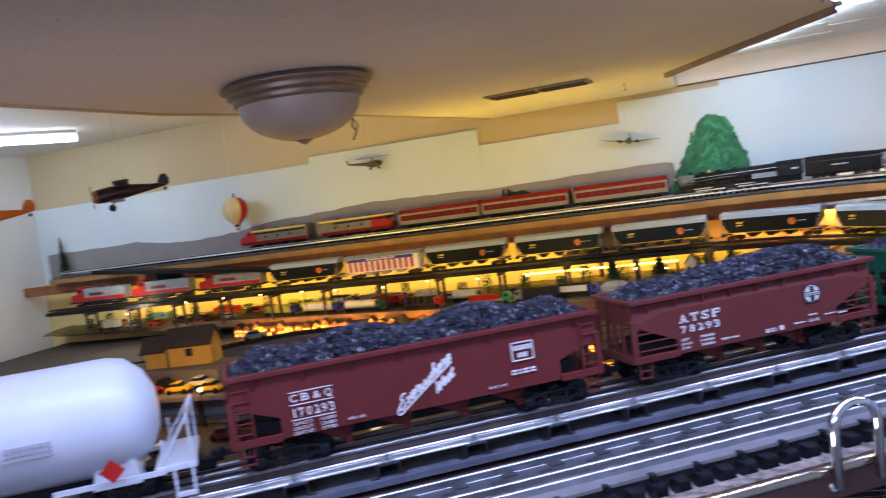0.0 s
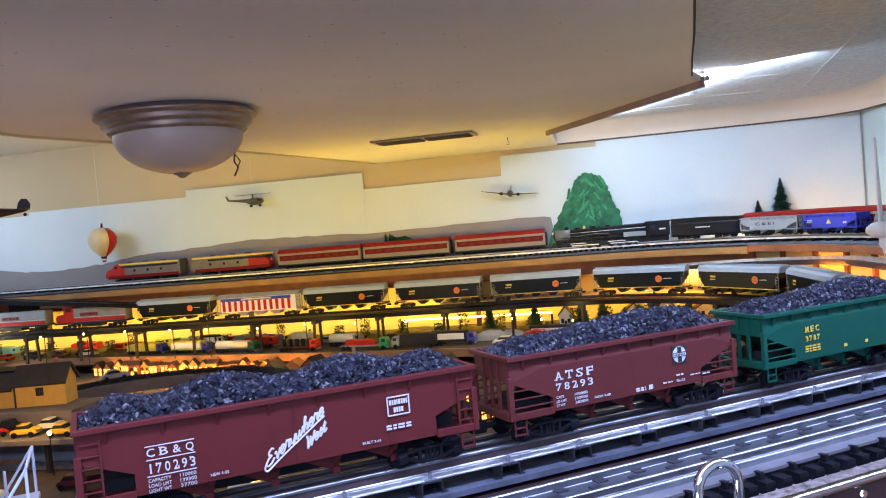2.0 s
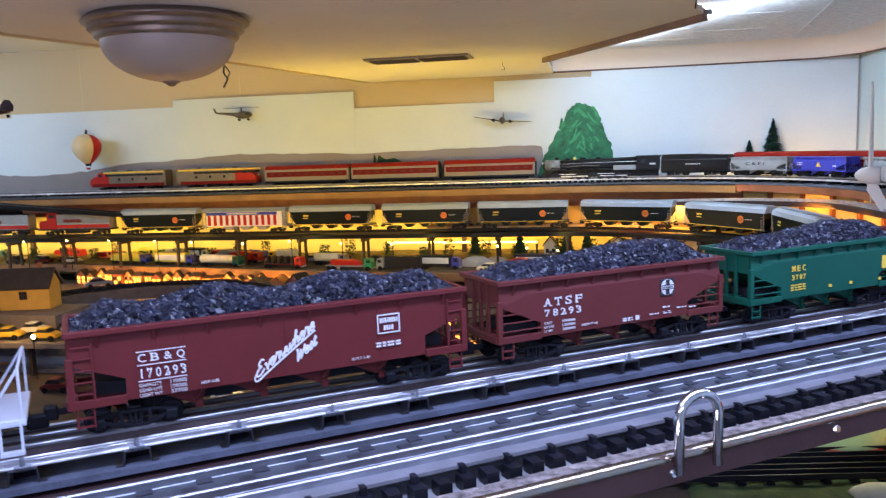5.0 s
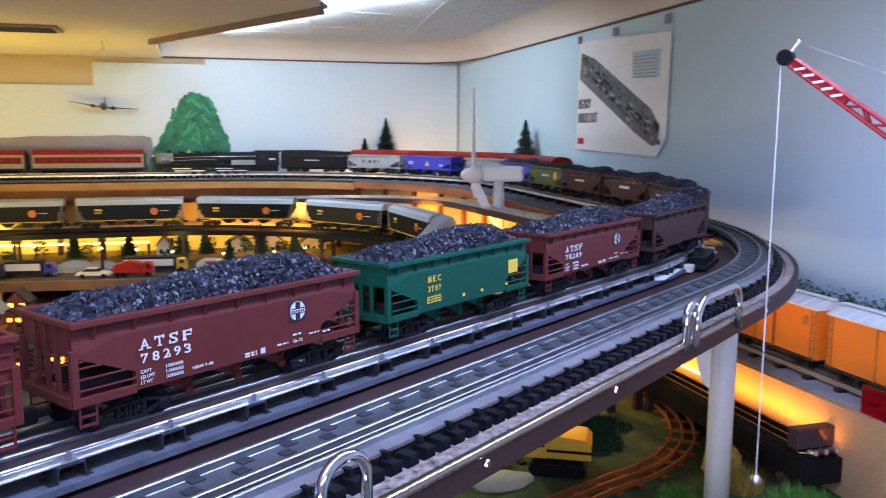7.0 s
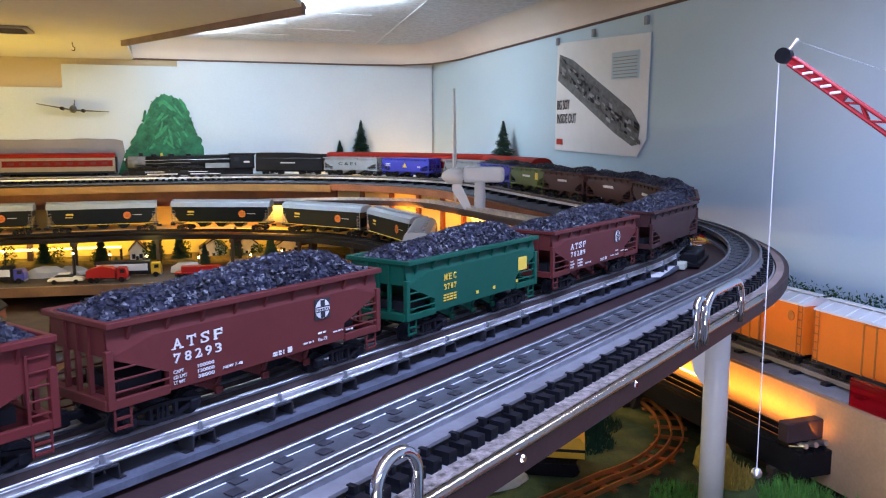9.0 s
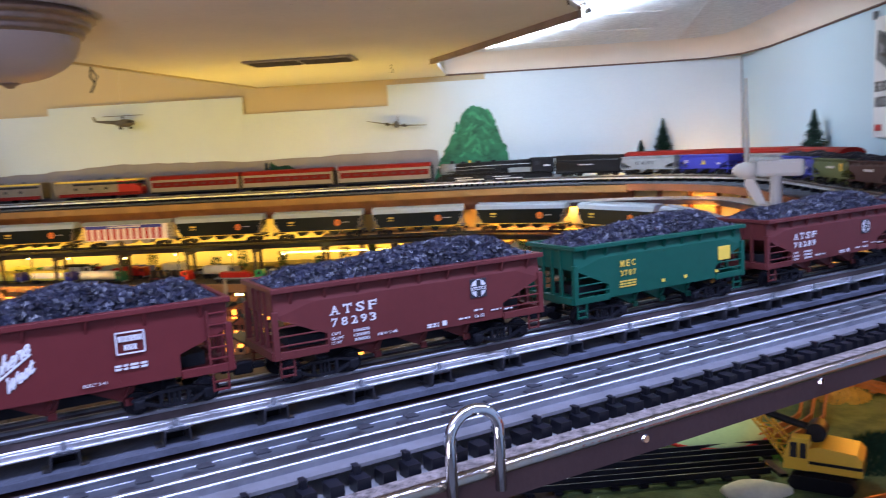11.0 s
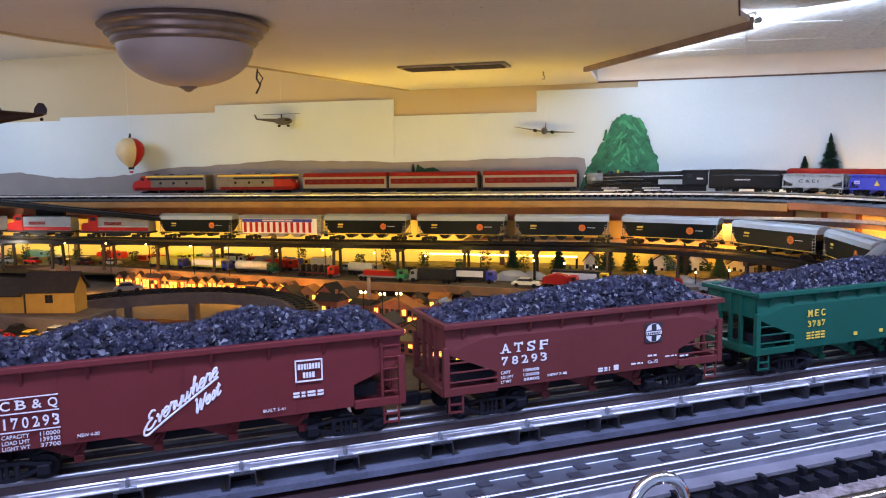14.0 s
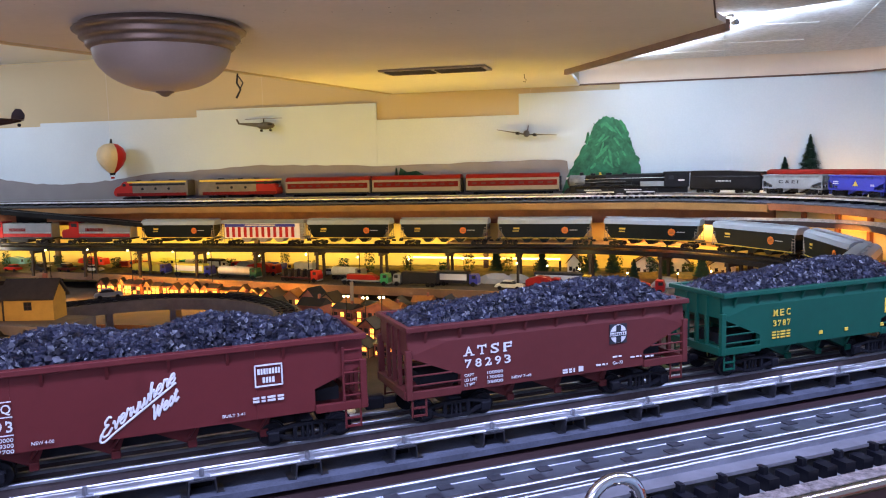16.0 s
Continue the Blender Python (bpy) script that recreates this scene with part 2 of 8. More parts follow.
def cyl(bm, a, b, r, r2=None, n=12):
    a, b = Vector(a), Vector(b)
    d = b - a
    m = Matrix.Translation((a + b) / 2) @ d.to_track_quat("Z", "Y").to_matrix().to_4x4()
    bmesh.ops.create_cone(bm, cap_ends=True, segments=n, radius1=r, radius2=r if r2 is None else r2, depth=d.length, matrix=m)
    return bm


def prism(bm, outline, y0, y1, swap=False):
    """A plate: the outline of (x, z) pushed from y0 to y1; swap: outline of (y, z) pushed along x."""
    def at(p, d):
        return (d, p[0], p[1]) if swap else (p[0], d, p[1])
    v0 = [bm.verts.new(at(p, y0)) for p in outline]
    v1 = [bm.verts.new(at(p, y1)) for p in outline]
    n = len(outline)
    bm.faces.new(v0)
    bm.faces.new(v1[::-1])
    for i in range(n):
        bm.faces.new((v0[i], v1[i], v1[(i + 1) % n], v0[(i + 1) % n]))
    bmesh.ops.recalc_face_normals(bm, faces=bm.faces[:])
    return bm


def lathe(bm, profile, n=48, at=(0, 0, 0)):
    rings = []
    for r, z in profile:
        if r < 1e-6:
            rings.append([bm.verts.new((at[0], at[1], at[2] + z))])
        else:
            rings.append([bm.verts.new((at[0] + r * math.cos(2 * math.pi * i / n), at[1] + r * math.sin(2 * math.pi * i / n), at[2] + z)) for i in range(n)])
    for a, b in zip(rings, rings[1:]):
        for i in range(n):
            q = [a[i % len(a)], a[(i + 1) % len(a)], b[(i + 1) % len(b)], b[i % len(b)]]
            q = list(dict.fromkeys(q))
            if len(q) > 2:
                bm.faces.new(q)
    bmesh.ops.recalc_face_normals(bm, faces=bm.faces[:])
    return bm


def sweep(bm, path, profile, closed=True):
    """A profile of (across, up) carried along a level path of (x, y, z); across is to the left."""
    rings = []
    for i, p in enumerate(path):
        a, b = Vector(path[max(0, i - 1)]), Vector(path[min(len(path) - 1, i + 1)])
        d = (b - a)
        d.z = 0
        d.normalize()
        left = Vector((-d.y, d.x, 0))
        rings.append([bm.verts.new(Vector(p) + left * s + Vector((0, 0, h))) for s, h in profile])
    n = len(profile)
    for a, b in zip(rings, rings[1:]):
        for i in range(n if closed else n - 1):
            bm.faces.new((a[i], a[(i + 1) % n], b[(i + 1) % n], b[i]))
    if closed:
        bm.faces.new(rings[0])
        bm.faces.new(rings[-1][::-1])
    bmesh.ops.recalc_face_normals(bm, faces=bm.faces[:])
    return bm


def tube(bm, path, r, n=8):
    rings = []
    pts = [Vector(p) for p in path]
    for i, p in enumerate(pts):
        d = (pts[min(len(pts) - 1, i + 1)] - pts[max(0, i - 1)]).normalized()
        q = d.to_track_quat("Z", "Y").to_matrix()
        rings.append([bm.verts.new(p + q @ Vector((r * math.cos(2 * math.pi * k / n), r * math.sin(2 * math.pi * k / n), 0))) for k in range(n)])
    for a, b in zip(rings, rings[1:]):
        off = min(range(n), key=lambda o: sum((a[k].co - b[(k + o) % n].co).length for k in range(n)))
        for k in range(n):
            bm.faces.new((a[k], a[(k + 1) % n], b[(k + 1 + off) % n], b[(k + off) % n]))
    bm.faces.new(rings[0])
    bm.faces.new(rings[-1][::-1])
    bmesh.ops.recalc_face_normals(bm, faces=bm.faces[:])
    return bm


def words(name, text, size, mat, parent, m, label="", bold=0.0, spacing=1.0, width=None, slant=0.0):
    cu = bpy.data.curves.new(name, "FONT")
    cu.body, cu.size, cu.extrude, cu.offset, cu.space_character = text, size, 0.0002, bold, spacing
    cu.resolution_u, cu.shear = 3, slant
    tmp = bpy.data.objects.new(name, cu)
    scene.collection.objects.link(tmp)
    bpy.context.view_layer.update()
    me = bpy.data.meshes.new_from_object(tmp.evaluated_get(bpy.context.evaluated_depsgraph_get()))
    bpy.data.objects.remove(tmp)
    me.name = name
    if width:
        xs = [v.co.x for v in me.vertices]
        k = width / max(1e-6, max(xs) - min(xs))
        for v in me.vertices:
            v.co.x = (v.co.x - min(xs)) * k
    me.materials.clear()
    me.materials.append(M[mat])
    ob = new(name, me)
    ob.parent = parent
    ob.matrix_local = m
    if label:
        ob["label"] = label
    return ob


# ---------------------------------------------------------------- plan
ORIGIN, HEADING = Vector((-0.0313, 0.6424, 0)), 35.24
NEAR = Matrix.Translation(ORIGIN) @ pose(0, 0, 0, 0, 0, HEADING)
BACK, RIGHT, LEFT, FRONT = 3.344, 0.925, -3.6, -1.4
CEIL, HIGH, FLOOR = 2.120, 2.335, 0.55
RAIL_NEAR, RAIL_FAR = 1.675, 1.694


def nearpt(u, n, z=0.0):
    return NEAR @ Vector((u, n, z))


def arc(c, r, a0, a1, n):
    return [(c[0] + r * math.cos(radians(a0 + (a1 - a0) * i / n)), c[1] + r * math.sin(radians(a0 + (a1 - a0) * i / n))) for i in range(n + 1)]


class Line:
    def __init__(self, pts):
        self.p = [Vector((x, y, 0)) for x, y in pts]
        self.s = [0.0]
        for a, b in zip(self.p, self.p[1:]):
            self.s.append(self.s[-1] + (b - a).length)

    def at(self, s):
        i = min(len(self.p) - 2, max(0, next((k for k, v in enumerate(self.s) if v > s), len(self.s)) - 1))
        d = (self.p[i + 1] - self.p[i]).normalized()
        return self.p[i] + d * (s - self.s[i]), math.degrees(math.atan2(d.y, d.x))

    def near(self, x, y):
        return min((((self.at(s)[0] - Vector((x, y, 0))).length, s) for s in np.linspace(0, self.s[-1], 1200)))[1]

    def points(self, s0, s1, step, z):
        n = max(1, round((s1 - s0) / step))
        out = []
        for i in range(n + 1):
            s = s0 + (s1 - s0) * i / n
            p = self.at(s)[0]
            out.append((p.x, p.y, z(s) if callable(z) else z))
        return out


def loop(n, u0, xmax, y1, r2, west):
    """A track that runs along the near side, round the end and back along the far wall."""
    a, p0 = radians(HEADING), nearpt(u0, n)
    r1 = (xmax - p0.x) / (1 - math.sin(a))
    c1 = (p0.x - r1 * math.sin(a), p0.y + r1 * math.cos(a))
    start = nearpt(-1.6, n)
    pts = [(start.x, start.y), (p0.x, p0.y)] + arc(c1, r1, HEADING - 90, 0, 24)[1:]
    pts += [(xmax, y1 - r2)] + arc((xmax - r2, y1 - r2), r2, 0, 90, 24)[1:] + [(west, y1)]
    return Line(pts)


COAL = loop(0.0285, 0.60, 0.757, 3.200, 0.892, -3.4)
RED = loop(-0.0735, 0.60, 0.820, 3.285, 0.95, -3.4)
# the deck's outer edge draws in towards the track round the bend
OUT = Line([(p.x - math.sin(radians(h)) * k, p.y + math.cos(radians(h)) * k) for p, h, k in ((*RED.at(0.02 * i), 0.014 * min(1.0, max(0.0, (0.02 * i - 2.15) / 0.5))) for i in range(176))])
S_ORIGIN = 1.6  # distance along a loop at which the near frame's u is 0


def railz(s):
    k = min(1.0, max(0.0, (s - 2.2) / 1.6))
    return RAIL_NEAR + (RAIL_FAR - RAIL_NEAR) * k


def on(line, s, z=None):
    p, h = line.at(s)
    return pose(p.x, p.y, railz(s) if z is None else z, 0, 0, h)


LOW = Line([(-3.4, 3.05), (-0.25, 3.00)] + arc((-0.25, 2.25), 0.75, 90, -50, 36)[1:])
LOWRAIL = 1.527

# ---------------------------------------------------------------- room


def slab(name, x0, y0, z0, x1, y1, z1, mat, bevel=0.0):
    return tagged(part(name, box(bmesh.new(), x0, y0, z0, x1, y1, z1, bevel), mat), kind="structure")


slab("floor", LEFT - 0.1, FRONT - 0.1, FLOOR - 0.1, RIGHT + 1.3, BACK + 0.1, FLOOR, "floor")
slab("wall_north", LEFT - 0.1, BACK, FLOOR, RIGHT + 0.1, BACK + 0.1, HIGH + 0.1, "walltan")
slab("wall_east", RIGHT, FRONT, FLOOR, RIGHT + 0.1, BACK, HIGH + 0.1, "wallblue")
slab("wall_south", LEFT - 0.1, FRONT - 0.1, FLOOR, RIGHT + 0.1, FRONT, 2.5, "wallwhite")
slab("wall_west", LEFT - 0.1, FRONT, FLOOR, LEFT, BACK, 2.5, "wallwhite")
# high ceiling, and the dropped plaster ceiling with its slanting end
slab("ceiling_high", LEFT, FRONT, HIGH, RIGHT, BACK, HIGH + 0.06, "wallwhite")


def sheet(name, outline, z0, z1, mat):
    bm = bmesh.new()
    lo = [bm.verts.new((x, y, z0)) for x, y in outline]
    hi = [bm.verts.new((x, y, z1)) for x, y in outline]
    bm.faces.new(lo)
    bm.faces.new(hi[::-1])
    for i in range(len(lo)):
        j = (i + 1) % len(lo)
        bm.faces.new((lo[i], hi[i], hi[j], lo[j]))
    bmesh.ops.recalc_face_normals(bm, faces=bm.faces[:])
    return tagged(part(name, bm, mat), kind="structure")


# plaster sheet from the slanting end to the tube's recess
sheet("ceiling", [(-1.36, 0.2), (0.020, 0.2), (0.066, 1.157), (0.140, 1.860), (0.172, 1.955), (-0.228, 2.720), (-0.228, BACK - 0.002), (-1.00, BACK - 0.002), (-1.18, 2.22), (-1.335, 1.6)], CEIL, CEIL + 0.012, "ceiling")
sheet("ceiling_tile", [(-0.10, 0.2), (RIGHT - 0.002, 0.2), (RIGHT - 0.002, BACK - 0.002), (-0.36, BACK - 0.002), (-0.36, 2.60)], CEIL + 0.075, CEIL + 0.085, "tile")

# painted boards on the far wall
slab("backdrop_board", -2.71, BACK - 0.012, 1.60, -1.90, BACK - 0.004, 2.055, "sky")
slab("backdrop_board", -1.90, BACK - 0.014, 1.60, -1.07, BACK - 0.004, 2.085, "sky")
slab("backdrop_board", -1.07, BACK - 0.012, 1.60, -0.47, BACK - 0.004, 2.015, "sky")
slab("backdrop_board", -0.47, BACK - 0.014, 1.60, -0.076, BACK - 0.004, 2.098, "sky")
slab("backdrop_board", -0.076, BACK - 0.016, 1.60, RIGHT - 0.003, BACK - 0.004, 2.128, "sky")
slab("backdrop_board", LEFT, BACK - 0.012, 1.60, -2.71, BACK - 0.004, 2.04, "sky")

# ---------------------------------------------------------------- ceiling lamp
lamp = thing("ceiling_lamp", "flush dome ceiling lamp, frosted bowl in a brushed bronze rim, unlit", "ceiling lamp", m=pose(-0.924, 1.538, CEIL))
part("rim", lathe(bmesh.new(), [(0.10, 0), (0.150, -0.001), (0.152, -0.008), (0.160, -0.009), (0.163, -0.012), (0.162, -0.015), (0.157, -0.018), (0.151, -0.019), (0.150, -0.024), (0.151, -0.028), (0.147, -0.032), (0.141, -0.033), (0.139, -0.038), (0.140, -0.042), (0.135, -0.047), (0.128, -0.049), (0.12, -0.046)], 64), "rimmetal", lamp, "stepped brushed bronze rim", True)
part("bowl", lathe(bmesh.new(), [(0.130 * math.cos(radians(a)), -0.048 - 0.080 * math.sin(radians(a))) for a in range(0, 90, 6)] + [(0.0, -0.128)], 64), "frost", lamp, "frosted white glass bowl", True)
part("finial", lathe(bmesh.new(), [(0.017, -0.125), (0.018, -0.129), (0.011, -0.132), (0.007, -0.136), (0, -0.138)], 24), "rimmetal", lamp, "bronze finial", True)

# ---------------------------------------------------------------- near deck and tracks


def rails(name, line, s0, s1, mat, parent, gauge=0.039, z=None, offs=None, foot=0.0034, high=0.0058, step=0.03):
    for off in offs or (-gauge / 2, 0, gauge / 2):
        bm = bmesh.new()
        prof = [(off - foot, -high), (off + foot, -high), (off + foot, -high + 0.0006), (off + 0.0012, -high + 0.0010), (off + 0.0012, -0.0022), (off + 0.0016, -0.0016), (off + 0.0016, -0.0006), (off + 0.0010, 0), (off - 0.0010, 0), (off - 0.0016, -0.0006), (off - 0.0016, -0.0016), (off - 0.0012, -0.0022), (off - 0.0012, -high + 0.0010), (off - foot, -high + 0.0006)]
        sweep(bm, line.points(s0, s1, step, z or railz), prof)
        part("rail", bm, mat, parent)


def bed(name, line, s0, s1, a, b, top, thick, mat, label="", z=None):
    bm = bmesh.new()
    zz = z or railz
    sweep(bm, line.points(s0, s1, 0.04, (lambda s: zz(s)) if callable(zz) else zz), [(a, top - thick), (b, top - thick), (b, top), (a, top)])
    return tagged(part(name, bm, mat), label=label, kind="structure")


END = 8.2
bed("deck_coal", COAL, 0.2, END, -0.0245, 0.085, -0.0130, 0.004, "roadbed")
bed("deck_board", COAL, 0.2, END, -0.078, 0.083, -0.0205, 0.0120, "brownboard")
bed("coal_track_tray", COAL, 0.2, END, -0.0145, 0.0145, -0.0030, 0.0012, "traybrown")
OUTEND = 3.25
bed("deck_red", RED, 0.2, END, -0.0300, 0.0235, -0.0165, 0.010, "palebed")
bed("deck_red_outer", OUT, 0.2, OUTEND, -0.0464, -0.0290, -0.0160, 0.009, "palebed")
bed("deck_groove", OUT, 0.2, OUTEND, -0.0480, -0.0464, -0.018, 0.008, "black")
bed("deck_edge_strip", OUT, 0.2, 2.16, -0.0580, -0.0480, -0.0122, 0.0138, "cork")
bed("deck_edge_bend", OUT, 2.16, OUTEND, -0.0580, -0.0480, -0.0145, 0.0115, "edgewood")
bed("outer_track_tray", RED, 0.2, END, 0.0022, 0.0215, -0.0052, 0.0016, "tray")
bed("outer_track_inner_tray", RED, 0.2, END, -0.0065, 0.0010, -0.0056, 0.0016, "tray")
bed("outer_track_web", RED, 0.2, END, -0.0205, -0.0085, -0.0066, 0.0016, "traybrown")
bed("outer_track_plate", OUT, 0.2, 2.3, -0.0335, -0.0225, -0.0046, 0.0020, "trackplate")
bed("deck_fascia", OUT, 0.2, OUTEND, -0.0640, -0.0580, -0.0145, 0.0165, "brownboard")
bed("deck_joist", RED, 0.2, END, -0.040, 0.034, -0.0265, 0.008, "brownboard")

track_a = thing("coal_track", "three-rail track with bright rails and black clip ties", "railway track")
HEAD = 0.0092  # railhead of the coal track above its bright rail feet
rails("rail_foot", COAL, 0.2, END, "steel", track_a, 0.032, lambda s: railz(s) + 0.0022)
for off in (-0.0160, 0.0, 0.0160):
    web = sweep(bmesh.new(), COAL.points(0.2, END, 0.03, railz), [(off - 0.0009, 0.0016), (off + 0.0009, 0.0016), (off + 0.0009, HEAD - 0.0020), (off - 0.0009, HEAD - 0.0020)])
    part("rail_web", web, "traybrown", track_a, "dull brown rail web")
    top = sweep(bmesh.new(), COAL.points(0.2, END, 0.03, railz), [(off - 0.0017, HEAD - 0.0021), (off + 0.0017, HEAD - 0.0021), (off + 0.0017, HEAD - 0.0006), (off + 0.0011, HEAD), (off - 0.0011, HEAD), (off - 0.0017, HEAD - 0.0006)])
    part("rail_head", top, "railgrey", track_a)
track_b = thing("outer_track", "three-rail track with bright rails and closely set black ties", "railway track")
rails("rail", RED, 0.2, END, "railgrey", track_b, offs=(-0.0215, -0.0075, 0.0205), foot=0.0018)

# chrome trim along the outer edge
trim = bmesh.new()
sweep(trim, OUT.points(0.2, 2.16, 0.03, railz), [(-0.0610 + 0.0038 * math.cos(radians(a)), -0.0153 + 0.0038 * math.sin(radians(a))) for a in range(0, 360, 30)])
tagged(part("edge_trim", trim, "trim", smooth=True), "worn chrome trim strip along the deck edge", "trim", kind="structure")

# ---------------------------------------------------------------- hopper cars
W = 0.055
FLOORZ, SIDE, TOPZ = 0.028, 0.029, 0.0715


def truck(parent, x, wheelbase=0.034, mat="gunmetal", r=0.0066, lift=0.0):
    t = new("truck")
    t.parent, t.location = parent, (x, 0, lift)
    t.scale = (1, 1, 0.93 if lift else 1)
    b = wheelbase / 2
    for side in (-1, 1):
        y = side * 0.0222
        bm = bmesh.new()
        prism(bm, [(-b - 0.004, 0.0108), (-b - 0.004, 0.0126), (-0.009, 0.0156), (0.009, 0.0156), (b + 0.004, 0.0126), (b + 0.004, 0.0108), (0.009, 0.0134), (-0.009, 0.0134)], y - 0.0012, y + 0.0012)
        prism(bm, [(-b + 0.002, 0.0084), (-0.007, 0.0040), (0.007, 0.0040), (b - 0.002, 0.0084), (b - 0.003, 0.0104), (0.006, 0.0060), (-0.006, 0.0060), (-b + 0.003, 0.0104)], y - 0.0012, y + 0.0012)
        for k in (-1, 1):
            box(bm, k * b - 0.0032, y - 0.0022, 0.0058, k * b + 0.0032, y + 0.0022, 0.0120, 0.0008)
            box(bm, k * 0.0078 - 0.0010, y - 0.0014, 0.0050, k * 0.0078 + 0.0010, y + 0.0014, 0.0140)
        for k in (-0.0036, 0.0, 0.0036):
            cyl(bm, (k * 0.8, y - side * 0.0004, 0.0055), (k * 0.8, y - side * 0.0004, 0.0138), 0.0011, n=8)
        part("side_frame", bm, mat, t)
    bm = box(bmesh.new(), -0.004, -0.0212, 0.009, 0.004, 0.0212, 0.017, 0.001)
    part("bolster", bm, mat, t)
    for k in (-1, 1):
        bm = cyl(bmesh.new(), (k * b, -0.0215, r + 0.0018), (k * b, 0.0215, r + 0.0018), 0.0018, n=8)
        for side in (-1, 1):
            cyl(bm, (k * b, side * 0.0146, r + 0.0018), (k * b, side * 0.0186, r + 0.0018), r, n=24)
            cyl(bm, (k * b, side * 0.0184, r + 0.0018), (k * b, side * 0.0188, r + 0.0018), r * 0.66, n=18)
            cyl(bm, (k * b, side * 0.0132, r + 0.0018), (k * b, side * 0.0147, r + 0.0018), r * 1.14, n=24)
        part("wheelset", bm, mat, t)
    return t


def face(x, z, y=None):
    return pose(x, -W / 2 - 0.0012 if y is None else y, z, 90, 0, 0)


def bars(name, x, z, w, h, mat, parent, rows=1, gap=0.6):
    """Small writing that cannot be read, as plain bars."""
    bm = bmesh.new()
    for i in range(rows):
        zz = z - i * h * (1 + gap)
        k, xx = 0, x
        while xx < x + w - 0.0005:
            ww = min((0.0035, 0.0022, 0.0045)[k % 3], x + w - xx)
            box(bm, xx, -W / 2 - 0.0013, zz, xx + ww, -W / 2 - 0.0009, zz + h)
            xx += ww + 0.0012
            k += 1
    return part(name, bm, mat, parent)


def hopper(label, mat, length, m, group="", opening=0.034, cut=0.054, low=0.0395, ladder_in=False, bays=3, stakes=9, category="hopper car", folded=True):
    car = thing("hopper_car", label, category, group, m=m)
    h, w = length / 2, W / 2
    for side in (-1, 1):
        bm = bmesh.new()
        if folded:
            # the lower side stands proud and folds back to the rim
            prism(bm, [(-h, TOPZ), (h, TOPZ), (h, cut), (h - opening, low), (h - opening, SIDE), (-h + opening, SIDE), (-h + opening, low), (-h, cut)], side * (w - 0.0024), side * (w - 0.0036))
            yi, yo = side * (w - 0.0022), side * (w + 0.0006)
            a, b = bm.verts.new((-h, yi, TOPZ)), bm.verts.new((h, yi, TOPZ))
            c, d = bm.verts.new((-h + 0.026, yo, TOPZ - 0.0100)), bm.verts.new((h - 0.022, yo, TOPZ - 0.0100))
            lower = [bm.verts.new((x, yo, z)) for x, z in ((h, cut), (h - opening, low), (h - opening, SIDE), (-h + opening, SIDE), (-h + opening, low), (-h, cut))]
            for f in ((a, b, d, c), (a, c, lower[5]), (d, b, lower[0]), (c, d, *lower)):
                bm.faces.new(f)
            back = [bm.verts.new((v.co.x, yi, v.co.z)) for v in lower]
            for k in range(5):
                bm.faces.new((lower[k], lower[k + 1], back[k + 1], back[k]))
            bmesh.ops.recalc_face_normals(bm, faces=bm.faces[:])
        else:
            prism(bm, [(-h, TOPZ), (h, TOPZ), (h, cut), (h - opening, low), (h - opening, SIDE), (-h + opening, SIDE), (-h + opening, low), (-h, cut)], side * w, side * (w - 0.0016))
        part("side_panel", bm, mat, car)
        for e in (-1, 1):
            bm = bmesh.new()
            box(bm, e * h - 0.002, side * w - 0.002, SIDE - 0.0015, e * h + 0.002, side * w + 0.0016, cut + 0.004, 0.0004)
            part("corner_post", bm, mat, car)
            bm = bmesh.new()
            box(bm, min(e * h, e * (h - opening)), side * w - 0.0016, SIDE - 0.0015, max(e * h, e * (h - opening)), side * w + 0.0012, SIDE + 0.0035, 0.0004)
            part("side_sill", bm, mat, car)
            bm = bmesh.new()
            x0 = e * (h - 0.0015)
            x1 = e * (h - (0.012 if ladder_in else opening * 0.72))
            for k in range(3 if not ladder_in else 5):
                zz = SIDE + 0.007 + k * (0.006 if not ladder_in else 0.0068)
                reach = x1 if ladder_in else e * (h - opening * min(1.0, (cut - zz) / (cut - low)))
                cyl(bm, (x0, side * (w + 0.0008), zz), (reach, side * (w + 0.0008), zz), 0.0006, n=6)
            if ladder_in:
                cyl(bm, (x1, side * (w + 0.0008), SIDE), (x1, side * (w + 0.0008), SIDE + 0.036), 0.0008, n=6)
            part("ladder", bm, mat, car)
            bm = bmesh.new()
            cyl(bm, (e * (h - 0.002), side * w, SIDE), (e * (h - 0.002), side * w, SIDE - 0.013), 0.0007, n=6)
            cyl(bm, (e * (h - 0.011), side * w, SIDE), (e * (h - 0.011), side * w, SIDE - 0.013), 0.0007, n=6)
            for zz in (0.0165, 0.0215):
                box(bm, e * (h - 0.0065) - 0.0040, side * w - 0.0010, zz, e * (h - 0.0065) + 0.0040, side * w + 0.0010, zz + 0.0010)
            part("step", bm, mat, car)
        for k in range(stakes):
            x = -h + length * (k + 0.5) / stakes
            bm = bmesh.new()
            prism(bm, [(0, 0.0), (0.0036, 0.0), (0.0030, -0.0016), (0, -0.0088)], -0.0008, 0.0008, True)
            bmesh.ops.transform(bm, matrix=pose(x, side * w, TOPZ - 0.001, 0, 0, 0 if side > 0 else 180), verts=bm.verts[:])
            part("stake", bm, mat, car)
        for k in range(1, 4) if not folded else ():
            x = -h + length * k / 4
            part("seam", box(bmesh.new(), x - 0.0006, side * w - 0.0004, SIDE, x + 0.0006, side * w + 0.0006, TOPZ - 0.002), mat, car)
